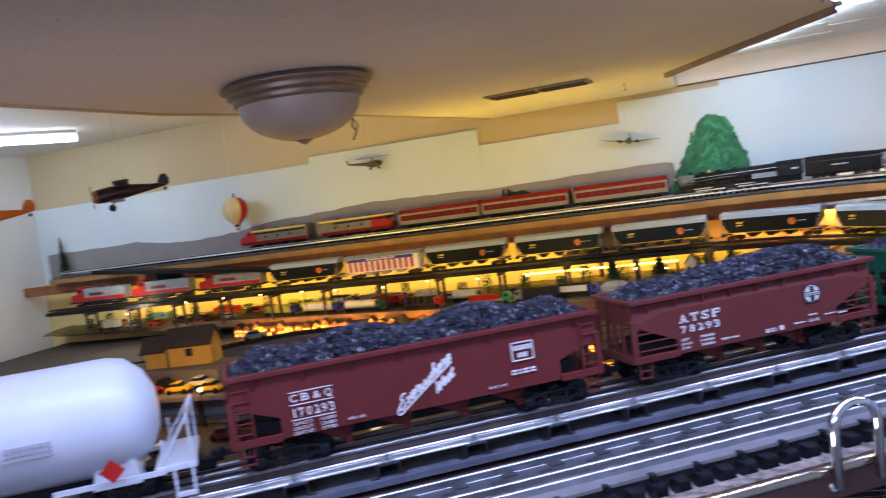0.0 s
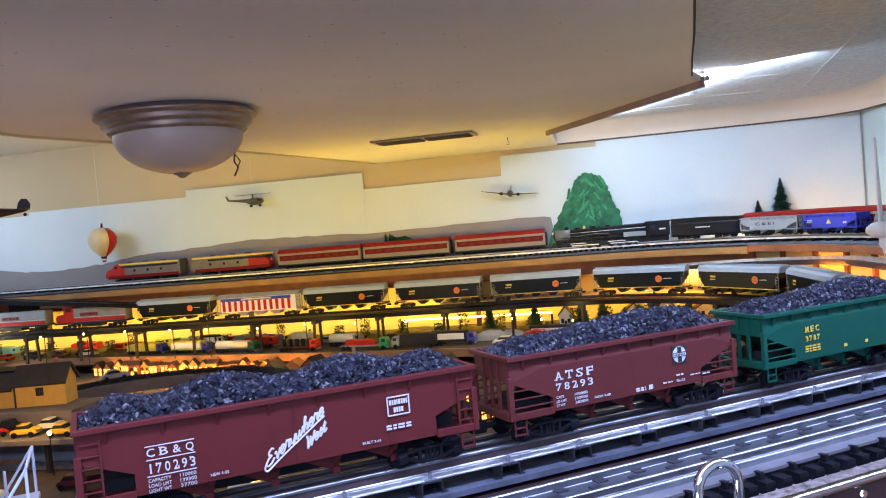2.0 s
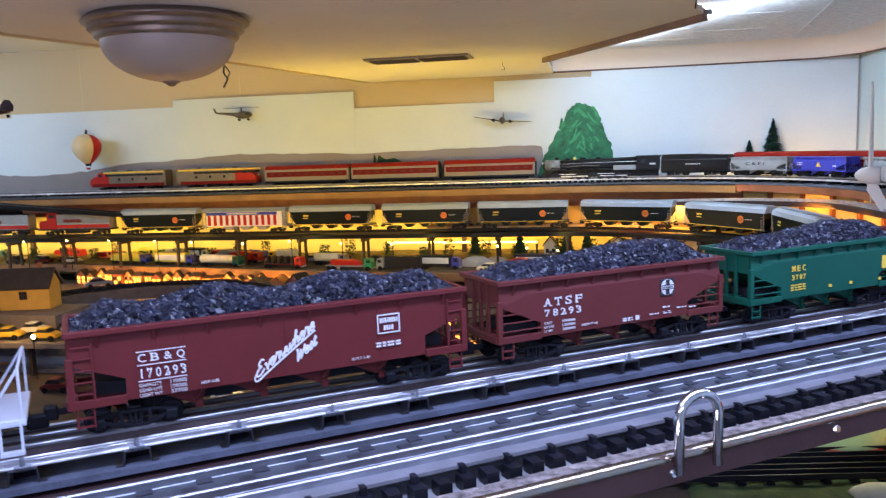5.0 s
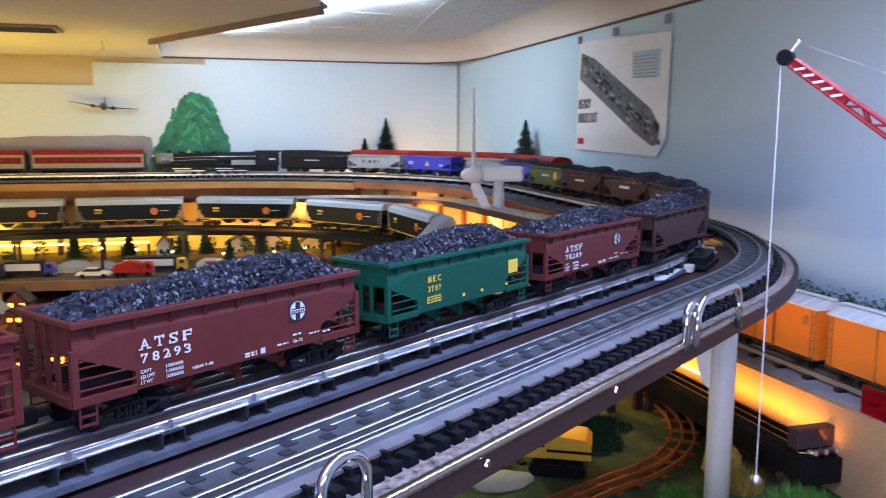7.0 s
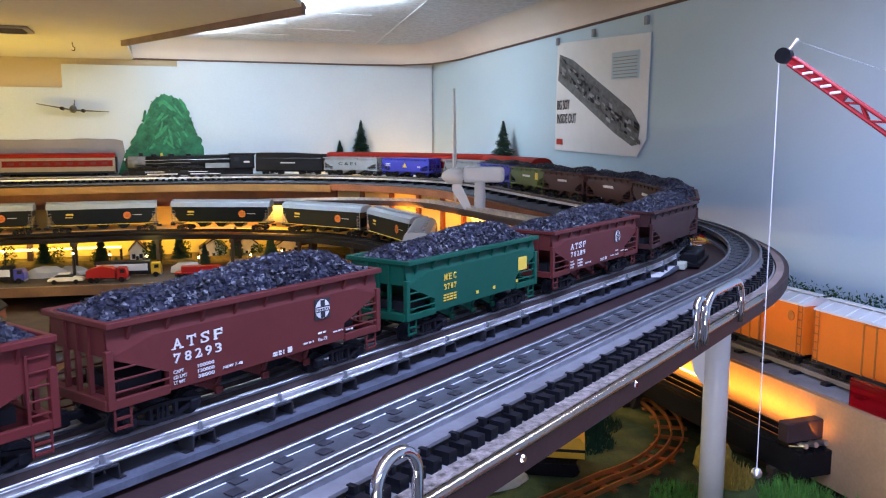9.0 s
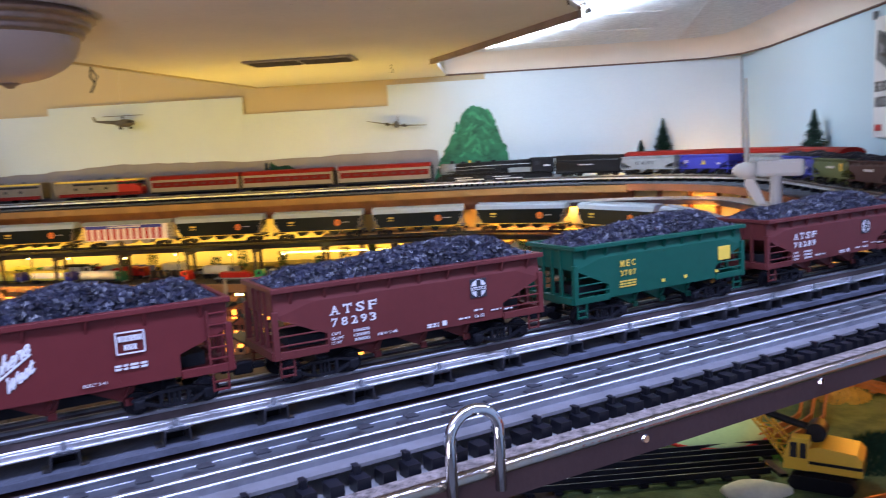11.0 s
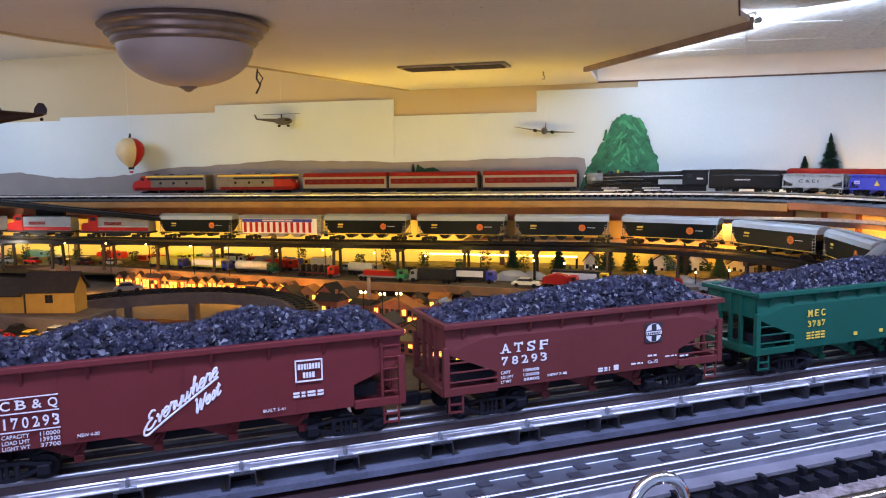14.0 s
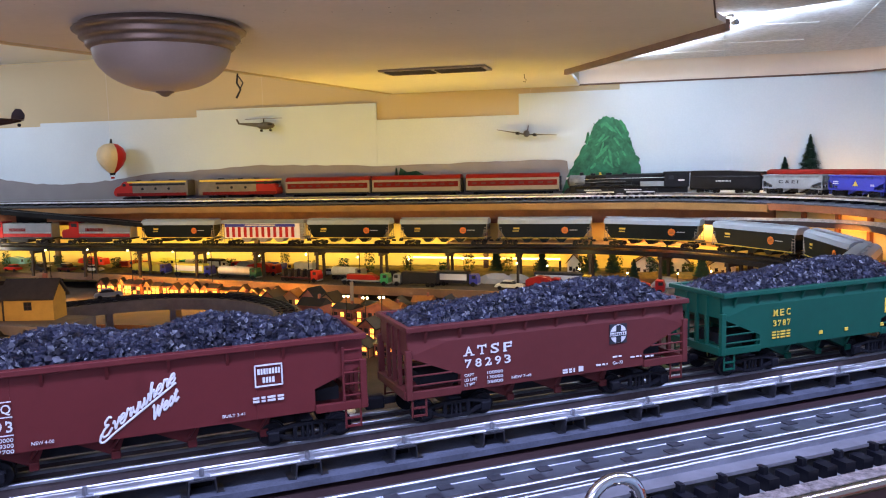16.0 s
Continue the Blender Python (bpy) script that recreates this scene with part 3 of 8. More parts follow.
    bm = bmesh.new()
    box(bm, -h - 0.002, -w - 0.0036, TOPZ - 0.0022, h + 0.002, -w + 0.0012, TOPZ + 0.0012, 0.0005)
    box(bm, -h - 0.002, w - 0.0012, TOPZ - 0.0022, h + 0.002, w + 0.0036, TOPZ + 0.0012, 0.0005)
    box(bm, -h - 0.002, -w, TOPZ - 0.0021, -h + 0.0014, w, TOPZ + 0.0011, 0.0005)
    box(bm, h - 0.0014, -w, TOPZ - 0.0021, h + 0.002, w, TOPZ + 0.0011, 0.0005)
    part("top_rim", bm, mat, car)
    for e in (-1, 1):
        bm = bmesh.new()
        run = opening * (cut - SIDE) / (cut - low)
        prism(bm, [(e * h, TOPZ - 0.001), (e * h, cut), (e * (h - run), SIDE), (e * (h - run - 0.002), SIDE + 0.001), (e * (h - 0.002), cut + 0.001), (e * (h - 0.002), TOPZ - 0.001)], -w + 0.0038, w - 0.0038)
        part("slope_sheet", bm, mat, car)
        # dark block put in the opening to stand for the shade inside
        bm = prism(bmesh.new(), [(e * (h - 0.012), SIDE + 0.002), (e * (h - 0.012), SIDE + 0.010), (e * (h - opening - 0.004), SIDE + 0.008), (e * (h - opening - 0.004), SIDE + 0.002)], -w + 0.012, w - 0.012)
        part("brake_gear", bm, "dark", car, "dark filler for the shade under the slope sheet")
        bm = bmesh.new()
        box(bm, e * h - 0.003, -w, SIDE - 0.0015, e * h + 0.003, w, SIDE + 0.004, 0.0005)
        box(bm, e * (h - 0.02) - 0.018, -0.006, SIDE - 0.004, e * (h - 0.02) + 0.018, 0.006, SIDE + 0.003, 0.0005)
        part("end_sill", bm, mat, car)
        for y in (-0.011, 0.0, 0.011):
            bm = box(bmesh.new(), e * h - 0.0012, y - 0.0012, SIDE, e * h + 0.0012, y + 0.0012, TOPZ - 0.003)
            part("end_post", bm, mat, car)
        bm = bmesh.new()
        box(bm, min(e * h, e * (h + 0.010)), -0.0025, 0.019, max(e * h, e * (h + 0.010)), 0.0025, 0.023, 0.0006)
        box(bm, e * (h + 0.012) - 0.004, -0.004, 0.0165, e * (h + 0.012) + 0.004, 0.004, 0.0255, 0.0015)
        part("coupler", bm, "gunmetal", car, "black knuckle coupler")
        truck(car, e * (h - 0.033), 0.040, r=0.0072, lift=0.0074)
    for k in range(bays):
        x = (k - (bays - 1) / 2) * (length - 2 * opening - 0.03) / max(1, bays)
        bm = bmesh.new()
        prism(bm, [(x - 0.022, SIDE + 0.001), (x + 0.012, SIDE + 0.001), (x + 0.0075, 0.0178), (x + 0.0035, 0.0178)], -w + 0.010, w - 0.010)
        for side in (-1, 1):
            y = side * (w - 0.0085)
            box(bm, x + 0.0035, y - 0.0012, 0.0155, x + 0.0085, y + 0.0012, 0.0200, 0.0006)
            cyl(bm, (x + 0.004, y, 0.0215), (x + 0.0075, y, 0.0265), 0.0010, n=6)
        part("outlet", bm, mat, car)
    bm = box(bmesh.new(), -h + opening, -0.008, 0.018, h - opening, 0.008, 0.026)
    part("centre_sill", bm, "gunmetal", car)
    return car


def coal_mesh(length, seed, lumps, peaks):
    rnd = random.Random(seed)
    h, w = length / 2 - 0.003, W / 2 - 0.0025
    bm = bmesh.new()

    def hill(x, y):
        k = 0.5 + 0.5 * math.cos(2 * math.pi * peaks * x / (2 * h) + seed)
        e = min(1.0, (h - abs(x)) / 0.02) * (1 - (abs(y) / w) ** 2.5)
        return 0.0695 + max(0, e) * (0.009 + 0.007 * k)

    nx, ny = 48, 12
    grid = [[bm.verts.new((-h + 2 * h * i / nx, -w + 2 * w * j / ny, hill(-h + 2 * h * i / nx, -w + 2 * w * j / ny) - 0.002)) for j in range(ny + 1)] for i in range(nx + 1)]
    for i in range(nx):
        for j in range(ny):
            bm.faces.new((grid[i][j], grid[i + 1][j], grid[i + 1][j + 1], grid[i][j + 1]))
    verts, faces = [v.co.copy() for v in bm.verts], [[v.index for v in f.verts] for f in bm.faces]
    bm.verts.index_update()
    faces = [[v.index for v in f.verts] for f in bm.faces]
    bm.free()
    base = [(x, y, z) for x in (-0.62, 0.62) for y in (-0.62, 0.62) for z in (-0.62, 0.62)]
    tri = [(0, 1, 3, 2), (4, 6, 7, 5), (0, 4, 5, 1), (2, 3, 7, 6), (0, 2, 6, 4), (1, 5, 7, 3)]
    for _ in range(lumps):
        x, y = rnd.uniform(-h, h), rnd.uniform(-w, w)
        z = hill(x, y) + rnd.uniform(-0.0012, 0.0012)
        r = 0.0009 + 0.0016 * rnd.random() ** 1.6
        rot = Euler((rnd.uniform(0, 6), rnd.uniform(0, 6), rnd.uniform(0, 6))).to_matrix()
        o = len(verts)
        for b in base:
            verts.append(rot @ (Vector(b) * r * rnd.uniform(0.65, 1.35)) + Vector((x, y, z)))
        faces += [[o + i for i in t] for t in tri]
    me = bpy.data.meshes.new("coal_load")
    me.from_pydata(verts, [], faces)
    me.materials.append(M["coal"])
    return me


COAL_LONG, COAL_SHORT, COAL_FAR = coal_mesh(0.247, 3, 8200, 3), coal_mesh(0.204, 5, 6800, 1), coal_mesh(0.204, 9, 900, 1)


def coal(me, m, label="heaped black coal load in a hopper car"):
    ob = new("coal_load", me)
    ob.matrix_world = m
    return tagged(ob, label, "coal", kind="stuff")


SCRIPT = {}
SCRIPT["E"] = 0.95, ((0.78, 1.15), (0.50, 1.38), (0.18, 1.22), (0.22, 0.90), (0.52, 0.76), (0.12, 0.62), (-0.06, 0.30), (0.14, 0.02), (0.52, 0.00), (0.90, 0.30))
SCRIPT["v"] = 0.62, ((0.0, 0.55), (0.12, 0.70), (0.24, 0.12), (0.32, 0.0), (0.56, 0.70), (0.64, 0.55))
SCRIPT["e"] = 0.62, ((0.0, 0.32), (0.42, 0.45), (0.46, 0.68), (0.24, 0.76), (0.06, 0.48), (0.14, 0.08), (0.38, 0.0), (0.62, 0.26))
SCRIPT["r"] = 0.66, ((0.0, 0.26), (0.16, 0.84), (0.24, 0.66), (0.48, 0.68), (0.42, 0.25), (0.48, 0.0), (0.66, 0.30))
SCRIPT["y"] = 0.68, ((0.0, 0.66), (0.10, 0.18), (0.28, 0.04), (0.48, 0.30), (0.54, 0.72), (0.48, 0.0), (0.36, -0.26), (0.68, 0.50))
SCRIPT["w"] = 0.92, ((0.0, 0.66), (0.08, 0.10), (0.22, 0.0), (0.38, 0.28), (0.42, 0.66), (0.46, 0.10), (0.60, 0.0), (0.78, 0.34), (0.80, 0.70), (0.92, 0.55))
SCRIPT["h"] = 0.68, ((0.0, 0.40), (0.26, 1.28), (0.12, 1.30), (0.08, 0.0), (0.16, 0.48), (0.40, 0.70), (0.50, 0.45), (0.46, 0.04), (0.68, 0.22))
SCRIPT["W"] = 1.15, ((0.0, 1.15), (0.14, 1.25), (0.20, 0.10), (0.30, 0.0), (0.60, 1.0), (0.66, 0.10), (0.76, 0.0), (1.05, 1.0), (1.15, 1.2))
SCRIPT["s"] = 0.55, ((0.0, 0.20), (0.28, 0.80), (0.44, 0.42), (0.38, 0.04), (0.14, 0.0), (0.55, 0.24))
SCRIPT["t"] = 0.55, ((0.0, 0.24), (0.26, 1.15), (0.16, 0.20), (0.28, 0.0), (0.55, 0.22))


def smooth(pts, n=5):
    """Points on a smooth curve through the points given."""
    q = [pts[0], *pts, pts[-1]]
    out = []
    for a, b, c, d in zip(q, q[1:], q[2:], q[3:]):
        for k in range(n):
            t = k / n
            out.append(tuple(0.5 * (2 * b[i] + (c[i] - a[i]) * t + (2 * a[i] - 5 * b[i] + 4 * c[i] - d[i]) * t * t + (3 * b[i] - a[i] - 3 * c[i] + d[i]) * t ** 3) for i in (0, 1)))
    return out + [pts[-1]]


def script(parent, name, text, at, lean, unit, swash=()):
    """Joined brush lettering that climbs along a car's side."""
    ax, up = (math.cos(radians(lean)), math.sin(radians(lean))), (math.cos(radians(84)), math.sin(radians(84)))
    strokes, pen = [], 0.0
    for ch in text:
        wide, pts = SCRIPT[ch]
        strokes.append([(pen + x, y) for x, y in pts])
        if ch == "t":
            strokes.append([(pen - 0.02, 0.80), (pen + 0.45, 0.86)])
        pen += wide
    if swash:
        strokes.append(list(swash))
    bm = bmesh.new()
    for k, st in enumerate(strokes):
        line = [(at[0] + unit * (u * ax[0] + v * up[0]), -W / 2 - 0.0004 - 0.00002 * k, at[1] + unit * (u * ax[1] + v * up[1])) for u, v in smooth(st)]
        tube(bm, line, 0.00062, 6)
    return part(name, bm, "lettering", parent, "white brush script lettering")


SERIFS = {"A": ((0.06, 0), (0.94, 0)), "T": ((0.5, 0), (0.03, 2), (0.97, 2)), "F": ((0.18, 0), (0.96, 2)), "M": ((0.06, 0), (0.94, 0)), "7": ((0.04, 2),), "1": ((0.2, 0), (0.9, 0)), "B": ((0.1, 0), (0.1, 1)), "S": ((0.92, 2), (0.06, 3)), "2": ((0.95, 3),), "3": ((0.08, 2),)}


def slab_words(name, text, high, wide, mat, parent, x, z, label):
    """Widely spaced capitals and figures with slab feet."""
    n = len(text)
    step = wide / (n - 0.3)
    for i, ch in enumerate(text):
        if ch == " ":
            continue
        gw = step * (0.20 if ch == "1" else 0.62)
        x0 = x + i * step + (step * 0.22 if ch == "1" else 0)
        ob = words(name, ch, high / 0.73, mat, parent, face(x0, z), label, high * 0.010, width=gw)
        bm = bmesh.new()
        t = high * 0.11
        for k, where in SERIFS.get(ch, ()):
            cx = k * gw
            if where in (0, 1):
                y0 = 0 if where == 0 else high - t
                box(bm, cx - gw * 0.24, y0, -0.0002, cx + gw * 0.24, y0 + t, 0.00022)
            else:
                y0 = high * 0.66 if where == 2 else 0
                box(bm, cx - t * 0.6, y0, -0.0002, cx + t * 0.6, y0 + high * 0.34, 0.00022)
        if bm.verts:
            part("serif", bm, mat, ob)
        else:
            bm.free()


TRAIN = "cars of the coal train"
U = S_ORIGIN

# maroon car
m = on(COAL, U - 0.303)
cbq = hopper("maroon four-bay hopper car with white lettering, heaped with coal", "maroon", 0.247, m, TRAIN, opening=0.029, cut=0.053, low=0.0420, ladder_in=True, bays=4, stakes=8, folded=False)
slab_words("lettering", "CB&Q", 0.0048, 0.0268, "lettering", cbq, -0.0873, 0.0505, "white lettering")
slab_words("number", "170293", 0.0058, 0.0268, "lettering", cbq, -0.0873, 0.0408, "white number")
bm = bmesh.new()
box(bm, -0.0880, -W / 2 - 0.0014, 0.0562, -0.0605, -W / 2 - 0.0009, 0.0567)
box(bm, -0.0880, -W / 2 - 0.0014, 0.0483, -0.0605, -W / 2 - 0.0009, 0.0488)
box(bm, -0.0880, -W / 2 - 0.0014, 0.0388, -0.0605, -W / 2 - 0.0009, 0.0393)
part("line", bm, "lettering", cbq)
for i, (a, b) in enumerate((("CAPACITY", "110000"), ("LOAD LMT", "139300"), ("LIGHT WT", "37700"))):
    words("lettering", a, 0.0029, "lettering", cbq, face(-0.0876, 0.0357 - 0.0030 * i), width=0.0125)
    words("number", b, 0.0029, "lettering", cbq, face(-0.0702, 0.0357 - 0.0030 * i), width=0.0092)
words("lettering", "NEW 4-00", 0.0026, "lettering", cbq, face(-0.0530, 0.0322), width=0.0105)
script(cbq, "script", "Everywhere", (-0.0195, 0.0305), 35.0, 0.00660, ((-0.10, 0.45), (-0.25, 0.10), (-0.15, -0.22), (0.25, -0.42), (0.9, -0.36), (2.2, -0.30), (4.5, -0.26), (7.1, -0.22)))
script(cbq, "script", "West", (0.0055, 0.0368), 35.0, 0.00600)
bm = bmesh.new()
for a in ((0.0604, 0.0476, 0.0762, 0.0484), (0.0604, 0.0596, 0.0762, 0.0604), (0.0604, 0.0476, 0.0612, 0.0604), (0.0754, 0.0476, 0.0762, 0.0604)):
    box(bm, a[0], -W / 2 - 0.0014, a[1], a[2], -W / 2 - 0.0009, a[3])
part("emblem", bm, "lettering", cbq, "white boxed emblem")
for x, z, w in ((0.0621, 0.0548, 0.0014), (0.0640, 0.0548, 0.0010), (0.0655, 0.0548, 0.0012), (0.0672, 0.0548, 0.0007), (0.0684, 0.0548, 0.0014), (0.0703, 0.0548, 0.0012), (0.0720, 0.0548, 0.0012), (0.0737, 0.0548, 0.0010), (0.0648, 0.0498, 0.0014), (0.0667, 0.0498, 0.0012), (0.0684, 0.0498, 0.0012), (0.0701, 0.0498, 0.0014)):
    part("emblem_bar", box(bmesh.new(), x, -W / 2 - 0.0014, z, x + w, -W / 2 - 0.0009, z + 0.0032), "lettering", cbq)
bars("small_lettering", 0.0590, 0.0408, 0.018, 0.0012, "lettering", cbq, 2)
words("lettering", "BUILT 3-41", 0.0024, "lettering", cbq, face(0.0420, 0.0327), width=0.0122)
coal(COAL_LONG, m)

# oxide red car and its sister further on


def oxide(s, number):
    m = on(COAL, s)
    car = hopper("oxide red hopper car with white lettering, heaped with coal", "oxide", 0.204, m, TRAIN)
    slab_words("lettering", "ATSF", 0.0062, 0.0330, "lettering", car, -0.0651, 0.0508, "white lettering")
    slab_words("number", number, 0.0054, 0.0318, "lettering", car, -0.0648, 0.0433, "white number")
    for i, a in enumerate(("CAPT", "LD LMT", "LT WT")):
        words("lettering", a, 0.0027, "lettering", car, face(-0.0656, 0.0376 - 0.0030 * i), width=(0.0065, 0.0085, 0.0070)[i])
        words("number", ("100000", "130000", "38800")[i], 0.0027, "lettering", car, face(-0.0500, 0.0376 - 0.0030 * i), width=0.0110)
    words("lettering", "NEW 7-48", 0.0025, "lettering", car, face(-0.0329, 0.0325), width=0.0140)
    bm = box(bmesh.new(), 0.0405, -W / 2 - 0.0012, 0.0467, 0.0541, -W / 2 - 0.0008, 0.0600)
    part("emblem_ground", bm, "ink", car, "black emblem ground")
    bm = cyl(bmesh.new(), (0.0473, -W / 2 - 0.0010, 0.0533), (0.0473, -W / 2 - 0.0015, 0.0533), 0.0063, n=32)
    part("emblem", bm, "lettering", car, "white round emblem")
    bm = bmesh.new()
    box(bm, 0.0455, -W / 2 - 0.0019, 0.0474, 0.0491, -W / 2 - 0.0014, 0.0592)
    box(bm, 0.0414, -W / 2 - 0.0018, 0.0515, 0.0532, -W / 2 - 0.0014, 0.0551)
    part("cross", bm, "ink", car, "black cross bars")
    part("emblem_band", box(bmesh.new(), 0.0416, -W / 2 - 0.0021, 0.0522, 0.0530, -W / 2 - 0.0017, 0.0544), "lettering", car, "white band across the emblem")
    for k in range(7):
        part("emblem_bar", box(bmesh.new(), 0.0421 + k * 0.0015, -W / 2 - 0.0023, 0.0526, 0.0429 + k * 0.0015, -W / 2 - 0.0020, 0.0540), "ink", car)
    words("lettering", "Ga-72", 0.0030, "lettering", car, face(0.0430, 0.0325), width=0.0080)
    bars("small_lettering", 0.0045, 0.0326, 0.009, 0.0011, "lettering", car, 2, 0.4)
    bars("small_lettering", 0.0165, 0.0310, 0.004, 0.0034, "lettering", car)
    bars("small_lettering", 0.0300, 0.0330, 0.009, 0.0011, "lettering", car)
    bars("small_lettering", 0.0430, 0.0372, 0.008, 0.0011, "lettering", car)
    bars("small_lettering", 0.0570, 0.0355, 0.009, 0.0009, "lettering", car)
    bars("small_lettering", 0.0690, 0.0345, 0.007, 0.0014, "lettering", car)
    coal(COAL_SHORT, m)
    return car


oxide(U - 0.049, "78293")
oxide(U + 0.414, "78289")

# green car
m = on(COAL, U + 0.182)
mec = hopper("green hopper car with yellow lettering, heaped with coal", "green", 0.190, m, TRAIN)
slab_words("lettering", "MEC", 0.0052, 0.0165, "yellowink", mec, -0.0490, 0.0520, "yellow lettering")
slab_words("number", "3787", 0.0046, 0.0165, "yellowink", mec, -0.0490, 0.0445, "yellow number")
bars("small_lettering", -0.0500, 0.0395, 0.019, 0.0011, "yellowink", mec, 3, 0.9)
bm = box(bmesh.new(), 0.0640, -W / 2 - 0.0014, 0.0440, 0.0790, -W / 2 - 0.0008, 0.0560, 0.0003)
part("emblem", bm, "yellowink", mec, "yellow square emblem")
for x in (-0.004, 0.022, 0.06):
    bars("small_lettering", x, 0.034, 0.0045, 0.0026, "yellowink", mec)
coal(COAL_SHORT, m @ Matrix.Diagonal((0.93, 1, 1, 1)))

for s, mat, label, full in ((2.250, "browncar", "dark brown hopper car heaped with coal, on the curve", 1),
                            (2.462, "browncar", "dark brown hopper car heaped with coal, by the end wall", 1),
                            (2.668, "browncar", "dark brown hopper car heaped with coal, by the end wall", 1),
                            (2.872, "browncar", "brown hopper car heaped with coal, by the end wall", 1),
                            (3.082, "browncar", "brown hopper car with pale lettering, heaped with coal", 1),
                            (3.282, "olive", "olive green hopper car heaped with coal", 1),
                            (3.500, "blue", "bright blue hopper car heaped with coal", 1),
                            (3.745, "silver", "pale silver-grey hopper car by the wall corner", 0),
                            (4.068, "blue", "bright blue hopper car with pale markings", 0),
                            (4.318, "silver", "silver-grey hopper car with dark lettering", 0)):
    m = on(COAL, s - 0.025 * min(1.0, max(0.0, s - 3.0)))
    k = 1.08 if s > 3.4 else 0.96
    m = m @ Matrix.Diagonal((k, 1, 1, 1))
    car = hopper(label, mat, 0.204, m, TRAIN, stakes=7, bays=2)
    if full:
        coal(COAL_SHORT if s < 2.3 else COAL_FAR, m)
    else:
        part("roof", box(bmesh.new(), -0.1, -W / 2 + 0.002, TOPZ - 0.012, 0.1, W / 2 - 0.002, TOPZ + 0.002, 0.001), mat, car)
    # these cars are seen from the loop's inner side
    inner = pose(0, 0, 0, 0, 0, 180)
    if mat == "silver" and s > 4:
        words("lettering", "C & E I", 0.014, "ink", car, inner @ face(-0.045, 0.046), "dark lettering", 0.0003, width=0.068)
    elif mat == "blue":
        a = bars("small_lettering", -0.085, 0.052, 0.022, 0.0035, "lettering", car, 2)
        a.matrix_local = inner
        a = bars("small_lettering", 0.055, 0.042, 0.014, 0.006, "lettering", car)
        a.matrix_local = inner
        bm = prism(bmesh.new(), [(-0.010, 0.042), (0.010, 0.042), (0, 0.058)], W / 2 + 0.0006, W / 2 + 0.0012)
        part("emblem", bm, "yellowink", car, "yellow triangular emblem")
    elif full and s > 2.4:
        a = bars("small_lettering", -0.02, 0.050, 0.045, 0.005, "lettering", car)
        a.matrix_local = inner
    if mat == "olive":
        part("emblem", box(bmesh.new(), -0.072, W / 2 + 0.0004, 0.045, -0.056, W / 2 + 0.0014, 0.062), "yellowink", car, "yellow emblem")

# white tank car
m = on(COAL, U - 0.590)
tank = thing("tank_car", "white tank car with black stencils and a white end platform", "tank car", TRAIN, m=m)
bm = bmesh.new()
lathe(bm, [(0.0, -0.121), (0.014, -0.1195), (0.025, -0.114), (0.0335, -0.104), (0.0355, -0.094), (0.0355, 0.094), (0.0335, 0.104), (0.025, 0.114), (0.014, 0.1195), (0.0, 0.121)], 40)
bmesh.ops.transform(bm, matrix=pose(0, 0, 0.0585, 0, 90, 0), verts=bm.verts[:])
part("tank", bm, "tank", tank, "white rounded tank barrel", True)
for r in range(3):
    for c in range(7):
        part("stencil", box(bmesh.new(), 0.040 + c * 0.0036, -0.0362, 0.050 + r * 0.0030, 0.0428 + c * 0.0036, -0.0350, 0.0520 + r * 0.0030), "hill", tank)
for e in (-1, 1):
    bm = bmesh.new()
    box(bm, e * 0.128 - 0.012, -0.030, 0.024, e * 0.128 + 0.012, 0.030, 0.028, 0.0006)
    part("platform", bm, "tank", tank)
    for y in (-0.029, 0.029):
        for a, b in (((0.138, 0.026), (0.138, 0.056)), ((0.118, 0.026), (0.138, 0.056)), ((0.122, 0.026), (0.122, 0.044))):
            part("handrail_post", cyl(bmesh.new(), (e * a[0], y, a[1]), (e * b[0], y, b[1]), 0.0009, n=6), "tank", tank)
    part("handrail", cyl(bmesh.new(), (e * 0.138, -0.029, 0.056), (e * 0.138, 0.029, 0.056), 0.0009, n=6), "tank", tank)
    for y in (-0.030, 0.030):
        bm = bmesh.new()
        box(bm, e * 0.132 - 0.006, y - 0.001, 0.008, e * 0.132 - 0.0045, y + 0.001, 0.026)
        box(bm, e * 0.132 + 0.0045, y - 0.001, 0.008, e * 0.132 + 0.006, y + 0.001, 0.026)
        box(bm, e * 0.132 - 0.006, y - 0.0022, 0.0085, e * 0.132 + 0.006, y + 0.0022, 0.0105)
        part("step", bm, "tank", tank)
        bm = box(bmesh.new(), min(e * 0.06, e * 0.122), y - 0.0012, 0.0235, max(e * 0.06, e * 0.122), y + 0.0012, 0.0265)
        part("walkway", bm, "tank", tank)
    bm = box(bmesh.new(), -0.005, -0.0005, -0.005, 0.005, 0.0005, 0.005, m=pose(e * 0.094, -0.0365, 0.0335, 0, 45, 0))
    part("placard", bm, "red", tank, "red diamond placard")
    bm = prism(bmesh.new(), [(e * 0.080, 0.020), (e * 0.108, 0.020), (e * 0.104, 0.040), (e * 0.084, 0.040)], -0.024, 0.024)
    part("saddle", bm, "tank", tank)
    bm = box(bmesh.new(), e * 0.144 - 0.006, -0.004, 0.0125, e * 0.144 + 0.006, 0.004, 0.0215, 0.0015)
    part("coupler", bm, "gunmetal", tank)
    truck(tank, e * 0.094, lift=0.0076)
part("centre_sill", box(bmesh.new(), -0.14, -0.008, 0.017, 0.14, 0.008, 0.024), "gunmetal", tank)

# ---------------------------------------------------------------- far passenger train
PASS = "cars of the passenger train"


